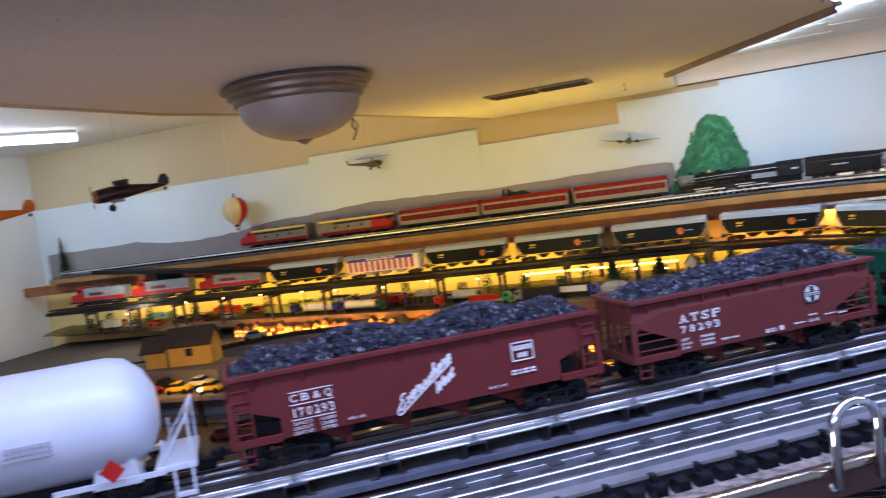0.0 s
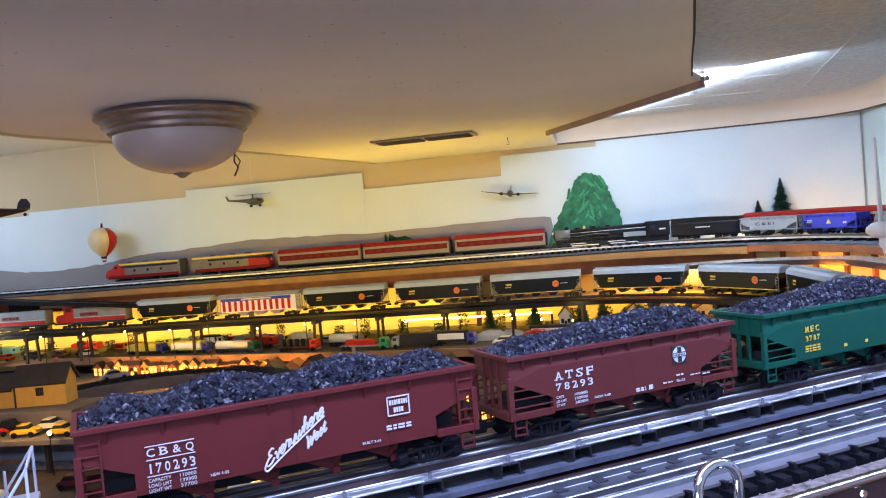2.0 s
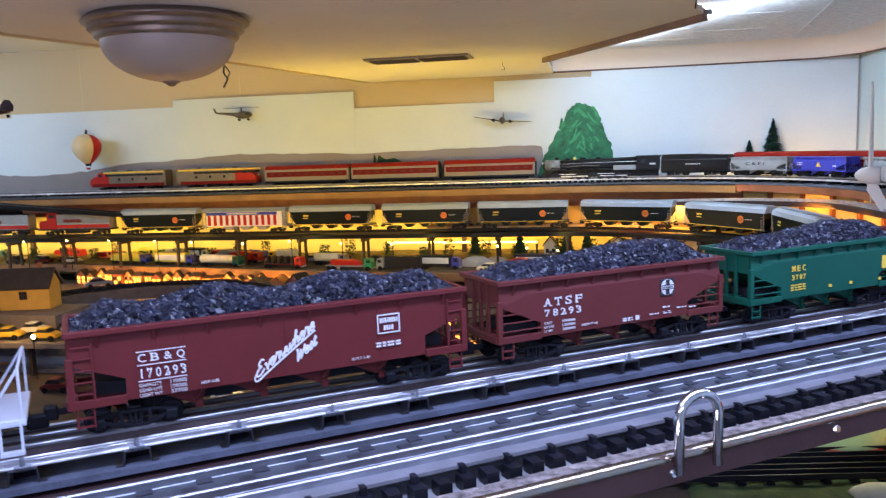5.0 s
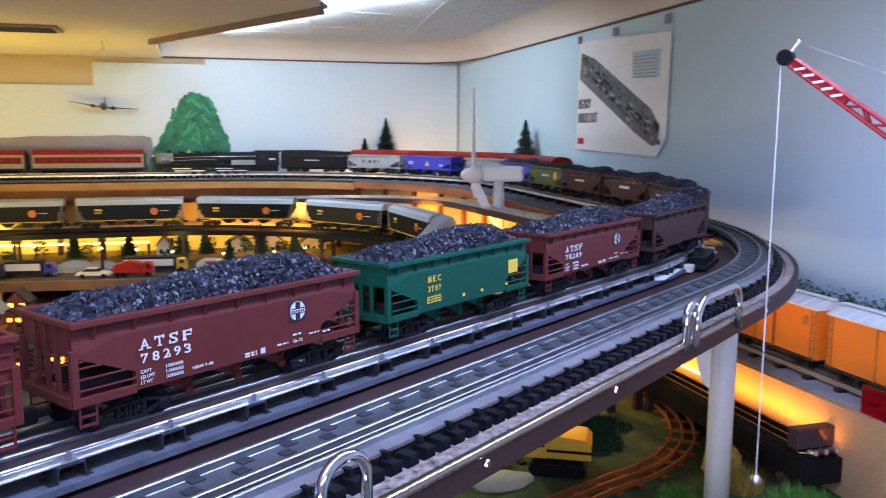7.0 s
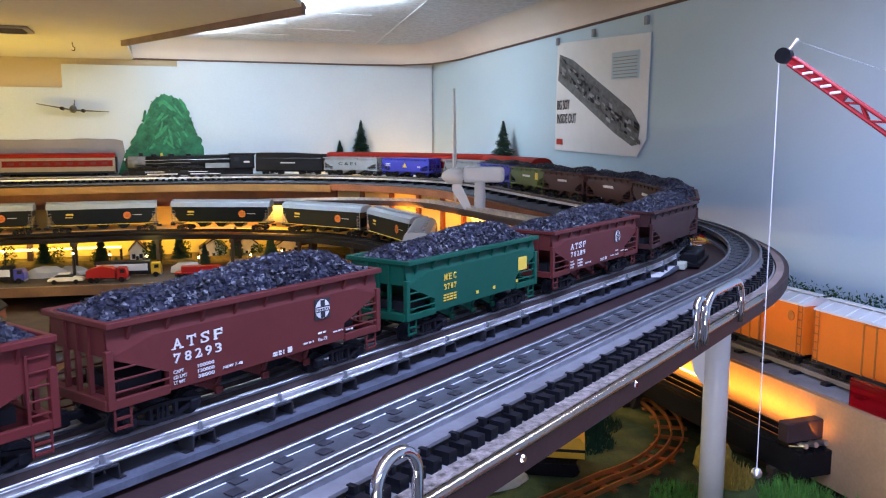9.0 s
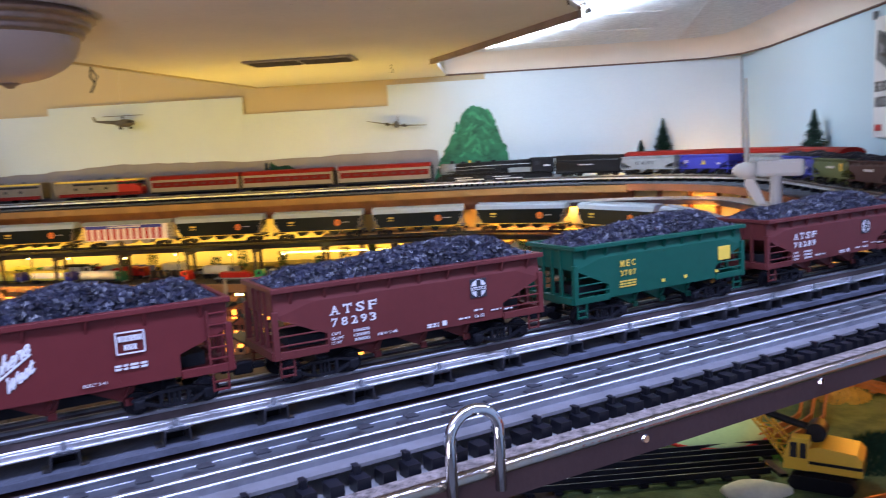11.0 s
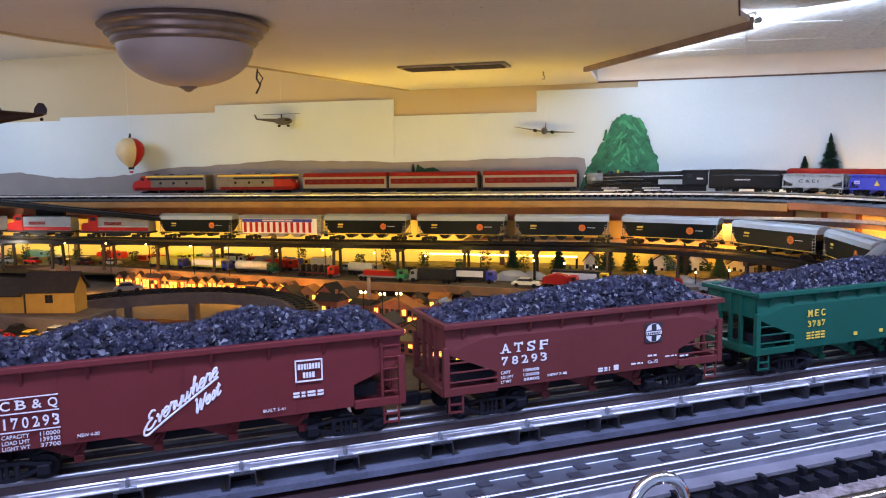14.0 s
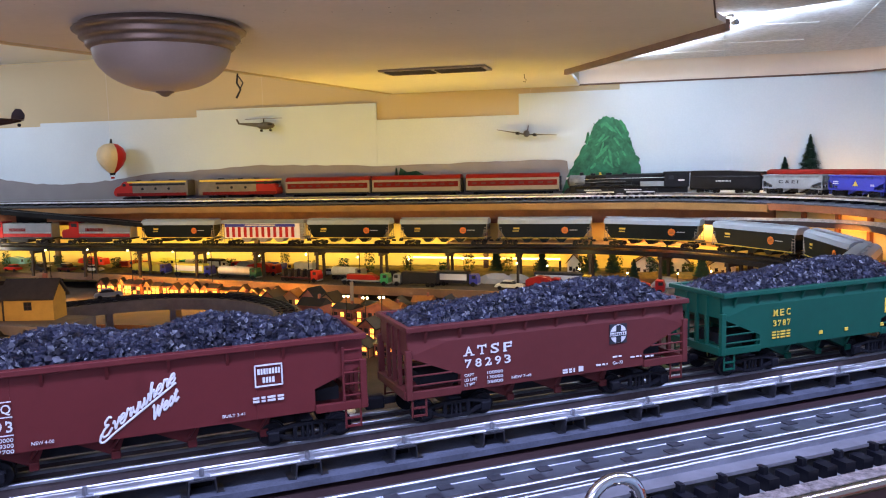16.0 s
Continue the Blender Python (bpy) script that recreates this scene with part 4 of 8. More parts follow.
def coach(s, k=1.0):
    m = on(RED, s)
    c = thing("passenger_coach", "silver passenger coach with red roof and dark red window band", "railway coach", PASS, m=m)
    h, w = 0.186, 0.030
    part("body", box(bmesh.new(), -h, -w, 0.018, h, w, 0.073, 0.002), "cream", c)
    bm = bmesh.new()
    prism(bm, [(-w - 0.001, 0.072), (w + 0.001, 0.072), (w + 0.001, 0.077), (w * 0.75, 0.085), (w * 0.3, 0.089), (-w * 0.3, 0.089), (-w * 0.75, 0.085), (-w - 0.001, 0.077)], -h, h, True)
    part("roof", bm, "roofred", c, "red roof")
    for side in (-1, 1):
        part("window_band", box(bmesh.new(), -h + 0.008, side * w - 0.0008, 0.041, h - 0.008, side * w + 0.0008, 0.063), "redcoach", c, "dark red band")
        part("skirt", box(bmesh.new(), -h + 0.001, side * w - 0.0006, 0.0165, h - 0.001, side * w + 0.0006, 0.0245), "dark", c)
        for i in range(9):
            x = -h + 0.035 + i * 0.0378
            part("window", box(bmesh.new(), x - 0.010, side * w - 0.001, 0.0485, x + 0.010, side * w + 0.0012, 0.0565), "maroon", c)
    part("underframe", box(bmesh.new(), -h * 0.55, -w * 0.7, 0.010, h * 0.55, w * 0.7, 0.018), "gunmetal", c)
    for e in (-1, 1):
        part("gangway", box(bmesh.new(), e * (h + 0.003) - 0.003, -0.014, 0.018, e * (h + 0.003) + 0.003, 0.014, 0.075), "dark", c)
        truck(c, e * 0.13, 0.042)
    return c


PS = -0.0476  # the tighter bend shortens the loop
first = coach(6.392 + PS)
for s in (6.008 + PS, 5.612 + PS, 4.454 + PS, 4.07 + PS, 3.69 + PS):
    copy_thing(first, on(RED, s))


def diesel(m, nose, body, front, label, group, line="yellowink", length=0.372):
    """A streamlined cab unit; nose: the end, in its own x, with the sloping nose."""
    c = thing("diesel_locomotive", label, "locomotive", group, m=m)
    h, w = length / 2, 0.030
    e = nose
    bm = bmesh.new()
    prism(bm, [(-e * h, 0.020), (e * h * 0.62, 0.020), (e * h * 0.62, 0.086), (e * h * 0.55, 0.089), (-e * h * 0.98, 0.089), (-e * h, 0.086)], -w, w)
    part("body", bm, body, c)
    bm = bmesh.new()
    prism(bm, [(e * h * 0.45, 0.020), (e * h * 0.96, 0.020), (e * h, 0.030), (e * h * 0.98, 0.050), (e * h * 0.90, 0.062), (e * h * 0.80, 0.066), (e * h * 0.74, 0.084), (e * h * 0.45, 0.0895)], -w - 0.0005, w + 0.0005)
    bmesh.ops.bevel(bm, geom=bm.edges[:], offset=0.004, segments=2, affect="EDGES")
    part("nose", bm, front, c, "red cab nose")
    for side in (-1, 1):
        # yellow stripe puts the roof's gold reflection into paint
        part("side_stripe", box(bmesh.new(), -h * 0.96, side * w - 0.0008, 0.0785, h * 0.6 if e > 0 else h * 0.96, side * w + 0.0008, 0.0855), line, c)
        part("grille_band", box(bmesh.new(), -h * 0.94, side * w - 0.0008, 0.066, h * 0.55, side * w + 0.0010, 0.0745), "dark", c)
        part("side_sill", box(bmesh.new(), -h * 0.96, side * w - 0.0008, 0.020, h * 0.90, side * w + 0.0008, 0.034), "redcoach", c)
        for k in (-0.5, -0.15, 0.2):
            part("porthole", cyl(bmesh.new(), (e * h * k, side * w, 0.052), (e * h * k, side * (w + 0.0012), 0.052), 0.006, n=14), "dark", c)
        part("cab_window", box(bmesh.new(), e * h * 0.70 - 0.010, side * w - 0.001, 0.064, e * h * 0.70 + 0.006, side * w + 0.0012, 0.076), "dark", c)
    part("headlamp", cyl(bmesh.new(), (e * h * 0.97, 0, 0.055), (e * (h * 0.97 + 0.004), 0, 0.055), 0.005, n=14), "lettering", c)
    for x in (-0.5, 0.0, 0.4):
        part("roof_fan", cyl(bmesh.new(), (e * h * x, 0, 0.088), (e * h * x, 0, 0.0915), 0.012, n=16), "dark", c)
    part("fuel_tank", box(bmesh.new(), -0.05, -w * 0.8, 0.008, 0.05, w * 0.8, 0.020, 0.002), "gunmetal", c)
    for k in (-1, 1):
        truck(c, k * 0.115, 0.048)
    return c


diesel(on(RED, 7.227 + PS), 1, "unit", "red", "silver streamlined diesel with red cab nose and a stripe for its roof's gold reflection", PASS)
diesel(on(RED, 6.802 + PS, None), -1, "unit", "red", "silver streamlined diesel with red cab nose, facing backwards", PASS)

# ---------------------------------------------------------------- far steam locomotive and tender
m = on(COAL, 4.903) @ Matrix.Diagonal((1.08, 1, 1, 1))
loco = thing("steam_locomotive", "black articulated steam locomotive with grey smokebox and bright rods", "locomotive", TRAIN, m=m)
part("boiler", cyl(bmesh.new(), (-0.12, 0, 0.056), (0.150, 0, 0.054), 0.026, 0.0235, 24), "black", loco, "", True)
part("smokebox", cyl(bmesh.new(), (0.150, 0, 0.054), (0.205, 0, 0.054), 0.0240, n=24), "postergrey", loco, "grey smokebox", True)
bm = cyl(bmesh.new(), (0.205, 0, 0.054), (0.214, 0, 0.054), 0.0235, 0.012, 24)
part("smokebox_door", bm, "dark", loco)
bm = bmesh.new()
box(bm, -0.200, -0.030, 0.030, -0.120, 0.030, 0.082, 0.003)
part("cab", bm, "black", loco)
part("cab_roof", box(bmesh.new(), -0.205, -0.032, 0.080, -0.115, 0.032, 0.086, 0.002), "black", loco)
for side in (-1, 1):
    part("cab_window", box(bmesh.new(), -0.150, side * 0.030 - 0.001, 0.058, -0.134, side * 0.030 + 0.0012, 0.072), "dark", loco)
    part("number_panel", box(bmesh.new(), -0.185, side * 0.030 - 0.001, 0.052, -0.165, side * 0.030 + 0.0012, 0.058), "lettering", loco)
    part("side_tank", box(bmesh.new(), -0.118, side * 0.0265 - 0.004, 0.034, -0.040, side * 0.0265 + 0.004, 0.052, 0.001), "silver", loco, "pale grey firebox side")
    part("walkway", box(bmesh.new(), -0.11, side * 0.024 - 0.006, 0.0335, 0.19, side * 0.024 + 0.006, 0.0355), "black", loco)
    for k in range(8):
        x = -0.085 + k * 0.030 + (0.018 if k > 3 else 0)
        bm = cyl(bmesh.new(), (x, side * 0.0195, 0.014), (x, side * 0.0235, 0.014), 0.0138, n=20)
        part("driving_wheel", bm, "gunmetal", loco)
    for k in (0, 1):
        x0 = -0.085 + k * 0.138
        part("side_rod", box(bmesh.new(), x0 - 0.003, side * 0.0255 - 0.001, 0.0115, x0 + 0.093, side * 0.0255 + 0.001, 0.0150), "steel", loco, "bright steel rod")
        part("cylinder", cyl(bmesh.new(), (x0 + 0.100, side * 0.022, 0.018), (x0 + 0.128, side * 0.022, 0.018), 0.009, n=14), "dark", loco)
        part("valve_gear", box(bmesh.new(), x0 + 0.04, side * 0.0258 - 0.001, 0.0200, x0 + 0.10, side * 0.0258 + 0.001, 0.0225), "steel", loco)
    bm = tube(bmesh.new(), [(-0.12, side * 0.027, 0.066), (0.05, side * 0.026, 0.064), (0.15, side * 0.0255, 0.062)], 0.0009, 6)
    part("handrail", bm, "steel", loco)
for x, r, z in ((0.165, 0.008, 0.088), (0.125, 0.010, 0.084), (0.070, 0.012, 0.085), (0.015, 0.010, 0.085)):
    part("dome", cyl(bmesh.new(), (x, 0, 0.075), (x, 0, z), r, r * 0.8, 14), "black", loco)
part("main_frame", box(bmesh.new(), -0.195, -0.017, 0.008, 0.205, 0.017, 0.040), "black", loco)
for side in (-1, 1):
    for k in range(3):
        z = 0.040 + k * 0.0065
        part("boiler_pipe", tube(bmesh.new(), [(-0.03 + 0.02 * k, side * 0.0265, z), (0.06, side * 0.0262, z + 0.002), (0.14 - 0.01 * k, side * 0.0255, z - 0.003), (0.185, side * 0.0250, z)], 0.0013, 6), ("dark", "gunmetal", "postergrey")[k], loco)
    for x in (-0.01, 0.035, 0.085, 0.130):
        part("air_tank", cyl(bmesh.new(), (x, side * 0.0245, 0.0385), (x + 0.026, side * 0.0245, 0.0385), 0.0048, n=10), "dark", loco)
    part("sand_line", tube(bmesh.new(), [(0.015, side * 0.012, 0.082), (0.010, side * 0.027, 0.060), (0.0, side * 0.027, 0.030)], 0.0009, 5), "gunmetal", loco)
    for x in (-0.172, -0.045, 0.180):
        part("step", box(bmesh.new(), x - 0.006, side * 0.0285 - 0.0015, 0.012, x + 0.006, side * 0.0285 + 0.0015, 0.0135), "dark", loco)
for x in np.arange(-0.105, 0.15, 0.03):
    part("boiler_band", lathe(bmesh.new(), [(0.0262, -0.0008), (0.0268, -0.0008), (0.0268, 0.0008), (0.0262, 0.0008)], 24), "dark", loco).matrix_local = pose(float(x), 0, 0.0555, 0, 90, 0)
part("headlamp", cyl(bmesh.new(), (0.212, 0, 0.066), (0.219, 0, 0.066), 0.0045, n=12), "lettering", loco, "pale headlamp")
part("bell", cyl(bmesh.new(), (0.100, 0, 0.078), (0.100, 0, 0.088), 0.005, 0.003, 10), "yellowink", loco, "brass bell")
part("pilot", prism(bmesh.new(), [(0.205, 0.004), (0.232, 0.004), (0.212, 0.030), (0.205, 0.030)], -0.024, 0.024), "dark", loco)
m = on(COAL, 4.545)
ten = thing("tender", "black coal tender with pale lettering", "tender", TRAIN, m=m)
part("body", box(bmesh.new(), -0.128, -0.031, 0.020, 0.128, 0.031, 0.072, 0.006), "black", ten)
part("bunker", prism(bmesh.new(), [(-0.126, 0.070), (0.126, 0.070), (0.122, 0.088), (0.0, 0.088), (-0.060, 0.085), (-0.124, 0.083)], -0.029, 0.029), "black", ten)
b = bars("small_lettering", -0.03, 0.050, 0.055, 0.0042, "lettering", ten)
b.matrix_local = pose(0, 0.0035, 0, 0, 0, 180)
for k in (-1, 1):
    truck(ten, k * 0.07, 0.06, lift=0.0076)

# ---------------------------------------------------------------- lower loop: black covered hoppers
bed("trestle_deck", LOW, 0.1, 4.85, -0.040, 0.040, -0.0125, 0.016, "black", z=LOWRAIL)
track_c = thing("lower_track", "three-rail track on a dark trestle deck", "railway track")
rails("rail", LOW, 0.1, 4.85, "gunmetal", track_c, z=LOWRAIL)
FREIGHT = "cars of the freight train on the trestle"


def covered(m, label="black covered hopper car with pale roof and yellow sill line"):
    c = thing("covered_hopper", label, "hopper car", FREIGHT, m=m)
    h, w = 0.168, 0.031
    bm = bmesh.new()
    prism(bm, [(-h + 0.003, 0.080), (h - 0.003, 0.080), (h - 0.003, 0.062), (h - 0.028, 0.029), (-h + 0.028, 0.029), (-h + 0.003, 0.062)], -w, w)
    part("body", bm, "kcs", c)
    bm = bmesh.new()
    prism(bm, [(-w - 0.001, 0.079), (w + 0.001, 0.079), (w - 0.003, 0.092), (w * 0.6, 0.0985), (-w * 0.6, 0.0985), (-w + 0.003, 0.092)], -h, h, True)
    part("roof", bm, "kcsroof", c, "pale blue-grey roof")
    part("running_board", box(bmesh.new(), -h - 0.002, -0.008, 0.1005, h + 0.002, 0.008, 0.1020), "kcsroof", c)
    for k in range(4):
        x = (k - 1.5) * 0.07
        part("hatch", box(bmesh.new(), x - 0.028, 0.010, 0.0975, x + 0.028, 0.017, 0.1015, 0.001), "kcsroof", c)
    for side in (-1, 1):
        part("sill_line", box(bmesh.new(), -h + 0.012, side * w - 0.001, 0.0270, h - 0.012, side * w + 0.0012, 0.0292), "yellowink", c, "yellow line on the sill")
        bm = cyl(bmesh.new(), (0.075, side * w, 0.056), (0.075, side * (w + 0.0012), 0.056), 0.0125, n=8)
        part("emblem", bm, "orangebox", c, "orange emblem")
        for zz in (0.052, 0.056, 0.060):
            part("emblem_bar", box(bmesh.new(), 0.067, side * (w + 0.0016) - 0.0006, zz - 0.0008, 0.083, side * (w + 0.0016) + 0.0006, zz + 0.0008), "rust", c)
        part("small_lettering", box(bmesh.new(), -0.110, side * w - 0.001, 0.060, -0.088, side * w + 0.001, 0.066), "yellowink", c)
        part("small_lettering", box(bmesh.new(), -0.112, side * w - 0.001, 0.052, -0.090, side * w + 0.001, 0.055), "yellowink", c)
        part("small_lettering", box(bmesh.new(), 0.092, side * w - 0.001, 0.056, 0.120, side * w + 0.001, 0.0575), "lettering", c)
        for e in (-1, 1):
            bm = bmesh.new()
            cyl(bm, (e * (h - 0.004), side * w, 0.024), (e * (h - 0.004), side * w, 0.082), 0.0011, n=6)
            cyl(bm, (e * (h - 0.014), side * w, 0.024), (e * (h - 0.014), side * w, 0.060), 0.0011, n=6)
            for k in range(5):
                cyl(bm, (e * (h - 0.004), side * w, 0.03 + k * 0.009), (e * (h - 0.014), side * w, 0.03 + k * 0.009), 0.0008, n=5)
            part("ladder", bm, "cream", c)
    for k in (-1, 0, 1):
        bm = prism(bmesh.new(), [(k * 0.062 - 0.026, 0.030), (k * 0.062 + 0.026, 0.030), (k * 0.062 + 0.008, 0.012), (k * 0.062 - 0.008, 0.012)], -w + 0.006, w - 0.006)
        part("outlet", bm, "kcs", c)
    for e in (-1, 1):
        part("end_platform", box(bmesh.new(), e * (h - 0.018) - 0.02, -w, 0.022, e * (h - 0.018) + 0.02, w, 0.027), "kcs", c)
        part("coupler", box(bmesh.new(), e * (h + 0.006) - 0.008, -0.003, 0.013, e * (h + 0.006) + 0.008, 0.003, 0.020, 0.001), "gunmetal", c)
        truck(c, e * (h - 0.040), 0.040)
    return c


def low(s):
    return on(LOW, s, LOWRAIL)


kcs = covered(low(1.580))
for s in (2.315, 2.692, 3.065, 3.452, 3.850, 4.225, 4.590):
    copy_thing(kcs, low(s))

# striped car
c = thing("covered_hopper", "silver covered hopper car with red and white vertical stripes", "hopper car", FREIGHT, m=low(1.954))
h, w = 0.182, 0.031
part("body", box(bmesh.new(), -h + 0.02, -w, 0.026, h - 0.02, w, 0.085, 0.002), "white", c)
part("roof", prism(bmesh.new(), [(-w - 0.001, 0.0845), (w + 0.001, 0.0845), (w * 0.7, 0.097), (-w * 0.7, 0.097)], -h + 0.006, h - 0.006, True), "silver", c)
part("name_band", box(bmesh.new(), -h + 0.022, -w - 0.0014, 0.071, h - 0.040, -w + 0.001, 0.083), "blue", c, "dark blue name band")
bars("small_lettering", -0.07, 0.0745, 0.13, 0.006, "lettering", c).location.y = -0.0048
for k in range(12):
    x = -h + 0.028 + k * 0.0255
    part("stripe", box(bmesh.new(), x, -w - 0.0012, 0.030, x + 0.012, -w + 0.001, 0.0705), "red", c, "red stripe")
for e in (-1, 1):
    part("end_frame", box(bmesh.new(), e * (h - 0.011) - 0.009, -w, 0.022, e * (h - 0.011) + 0.009, w, 0.030), "silver", c)
    for y in (-w, w):
        bm = bmesh.new()
        for x in (h - 0.003, h - 0.018):
            cyl(bm, (e * x, y, 0.012), (e * x, y, 0.086), 0.0012, n=6)
        for k in range(6):
            cyl(bm, (e * (h - 0.003), y, 0.018 + k * 0.011), (e * (h - 0.018), y, 0.018 + k * 0.011), 0.0009, n=5)
        part("ladder", bm, "cream", c)
    truck(c, e * 0.13, 0.04)
for k in (-1, 0, 1):
    part("outlet", prism(bmesh.new(), [(k * 0.07 - 0.028, 0.028), (k * 0.07 + 0.028, 0.028), (k * 0.07 + 0.01, 0.011), (k * 0.07 - 0.01, 0.011)], -w + 0.008, w - 0.008), "silver", c)


def roadunit(s, label):
    c = thing("diesel_locomotive", label, "locomotive", FREIGHT, m=low(s))
    h, w = 0.172, 0.028
    part("frame", box(bmesh.new(), -h, -w - 0.002, 0.020, h, w + 0.002, 0.027, 0.001), "dark", c)
    part("hood", box(bmesh.new(), -h * 0.48, -w + 0.003, 0.027, h * 0.98, w - 0.003, 0.088, 0.003), "silver", c, "silver long hood")
    part("cab", prism(bmesh.new(), [(-h * 0.72, 0.027), (-h * 0.46, 0.027), (-h * 0.46, 0.095), (-h * 0.68, 0.095), (-h * 0.72, 0.088)], -w, w), "red", c, "red cab")
    part("nose", prism(bmesh.new(), [(-h * 0.96, 0.027), (-h * 0.72, 0.027), (-h * 0.72, 0.064), (-h * 0.92, 0.060), (-h * 0.96, 0.050)], -w * 0.8, w * 0.8), "red", c, "red short nose")
    for side in (-1, 1):
        part("cab_window", box(bmesh.new(), -h * 0.66, side * w - 0.001, 0.072, -h * 0.50, side * w + 0.0012, 0.086), "dark", c)
        part("red_flash", box(bmesh.new(), -h * 0.46, side * (w - 0.003) - 0.001, 0.030, h * 0.96, side * (w - 0.003) + 0.0012, 0.044), "red", c)
        a = bars("small_lettering", -0.045, 0.054, 0.085, 0.013, "redcoach", c)
        a.matrix_local = pose(0, 0, 0, 0, 0, 0 if side < 0 else 180)
        bm = tube(bmesh.new(), [(-h * 0.45, side * w, 0.048), (h * 0.98, side * w, 0.048)], 0.0008, 6)
        part("handrail", bm, "lettering", c)
    for x in (0.1, 0.45, 0.8):
        part("roof_fan", cyl(bmesh.new(), (h * x, 0, 0.087), (h * x, 0, 0.092), 0.012, n=14), "dark", c)
    part("fuel_tank", box(bmesh.new(), -0.045, -w * 0.85, 0.006, 0.045, w * 0.85, 0.020, 0.002), "gunmetal", c)
    for e in (-1, 1):
        truck(c, e * 0.11, 0.05)
    return c


roadunit(0.805, "silver and red road diesel on the trestle")
roadunit(1.188, "silver and red road diesel with large lettering")
roadunit(0.430, "dark road diesel beyond the lit siding")

# trestle bents
bent = thing("trestle_bent", "dark wooden trestle bent under the track deck", "trestle", "trestle bents", m=pose(0, 0, LOWRAIL - 0.029))
for y in (-0.030, 0.030):
    bm = bmesh.new()
    prism(bm, [(y - 0.005, 0), (y + 0.005, 0), (y * 1.25 + 0.005, -0.108), (y * 1.25 - 0.005, -0.108)], -0.0045, 0.0045, True)
    part("post", bm, "darkwood", bent)
part("cap", box(bmesh.new(), -0.008, -0.040, -0.012, 0.008, 0.040, 0.0), "darkwood", bent)
for s in np.arange(0.35, 4.7, 0.262):
    p, hd = LOW.at(float(s))
    copy_thing(bent, pose(p.x, p.y, LOWRAIL - 0.029, 0, 0, hd))
bpy.data.objects.remove(bent.children[2]), bpy.data.objects.remove(bent.children[1]), bpy.data.objects.remove(bent.children[0]), bpy.data.objects.remove(bent)

# ---------------------------------------------------------------- shelves and tables
# timber front of the upper shelf
s0 = COAL.near(0.55, 3.05)
bm = sweep(bmesh.new(), COAL.points(s0, END, 0.05, railz), [(0.085, -0.046), (0.100, -0.046), (0.100, -0.022), (0.085, -0.022)])
tagged(part("shelf_fascia", bm, "wood"), kind="structure")
bm = sweep(bmesh.new(), COAL.points(s0, END, 0.05, railz), [(0.050, -0.082), (0.062, -0.082), (0.062, -0.034), (0.050, -0.034)])
tagged(part("shelf_inner_board", bm, "redwood"), kind="structure")
bm = sweep(bmesh.new(), COAL.points(2.3, s0, 0.05, railz), [(0.085, -0.040), (0.095, -0.040), (0.095, -0.018), (0.085, -0.018)])
tagged(part("shelf_edge", bm, "redwood"), kind="structure")
# truck shelf with a pine front
EDGE = [(-3.5, 3.25), (-2.32, 3.085), (-1.07, 2.850), (-0.40, 2.765), (0.10, 2.700), (0.45, 2.60)]
sheet("truck_shelf", EDGE + [(0.60, BACK - 0.02), (-3.5, BACK - 0.02)], 1.375, 1.390, "dirt")
bm = sweep(bmesh.new(), [(x, y, 1.39) for x, y in EDGE], [(-0.004, -0.026), (-0.016, -0.026), (-0.016, 0.003), (-0.004, 0.003)])
tagged(part("truck_shelf_front", bm, "darkpine"), kind="structure")
# buff backboard under the upper shelf
slab("lower_backboard", LEFT, BACK - 0.030, 1.30, RIGHT - 0.01, BACK - 0.018, 1.64, "backyellow")
slab("train_backboard", LEFT, 3.180, 1.592, -0.05, 3.192, 1.640, "redwood")
# scenic table
P = [nearpt(-1.9, -0.02), nearpt(0.2, -0.02), nearpt(0.45, -0.32)]
sheet("scenic_table", [(P[0].x, P[0].y), (P[1].x, P[1].y), (P[2].x, P[2].y), (RIGHT - 0.005, 0.55), (RIGHT - 0.005, BACK - 0.02), (-3.5, BACK - 0.02), (-3.5, 1.2)], FLOOR, 1.315, "dirt")

# ---------------------------------------------------------------- ramp track under the upper shelf, and cars in its shade
s1 = COAL.near(0.745, 1.45)
s2 = COAL.near(-0.05, 3.2)


def rampz(s):
    k = (s - s1) / (s2 - s1)
    return railz(s) - 0.010 - 0.070 * max(0.0, min(1.0, k))


bed("ramp_deck", COAL, s1, s2, 0.108, 0.162, -0.010, 0.014, "brownboard", z=rampz)
bed("ramp_bed", COAL, s1, s2, 0.112, 0.158, -0.0085, 0.0014, "tray", z=rampz)
ramp_track = thing("ramp_track", "grey three-rail track on a curved ramp", "railway track")
for off in (0.116, 0.135, 0.154):
    part("rail", sweep(bmesh.new(), COAL.points(s1, s2, 0.04, rampz), [(off - 0.0016, -0.010), (off + 0.0016, -0.010), (off + 0.0012, -0.002), (off - 0.0012, -0.002)]), "steel", ramp_track)


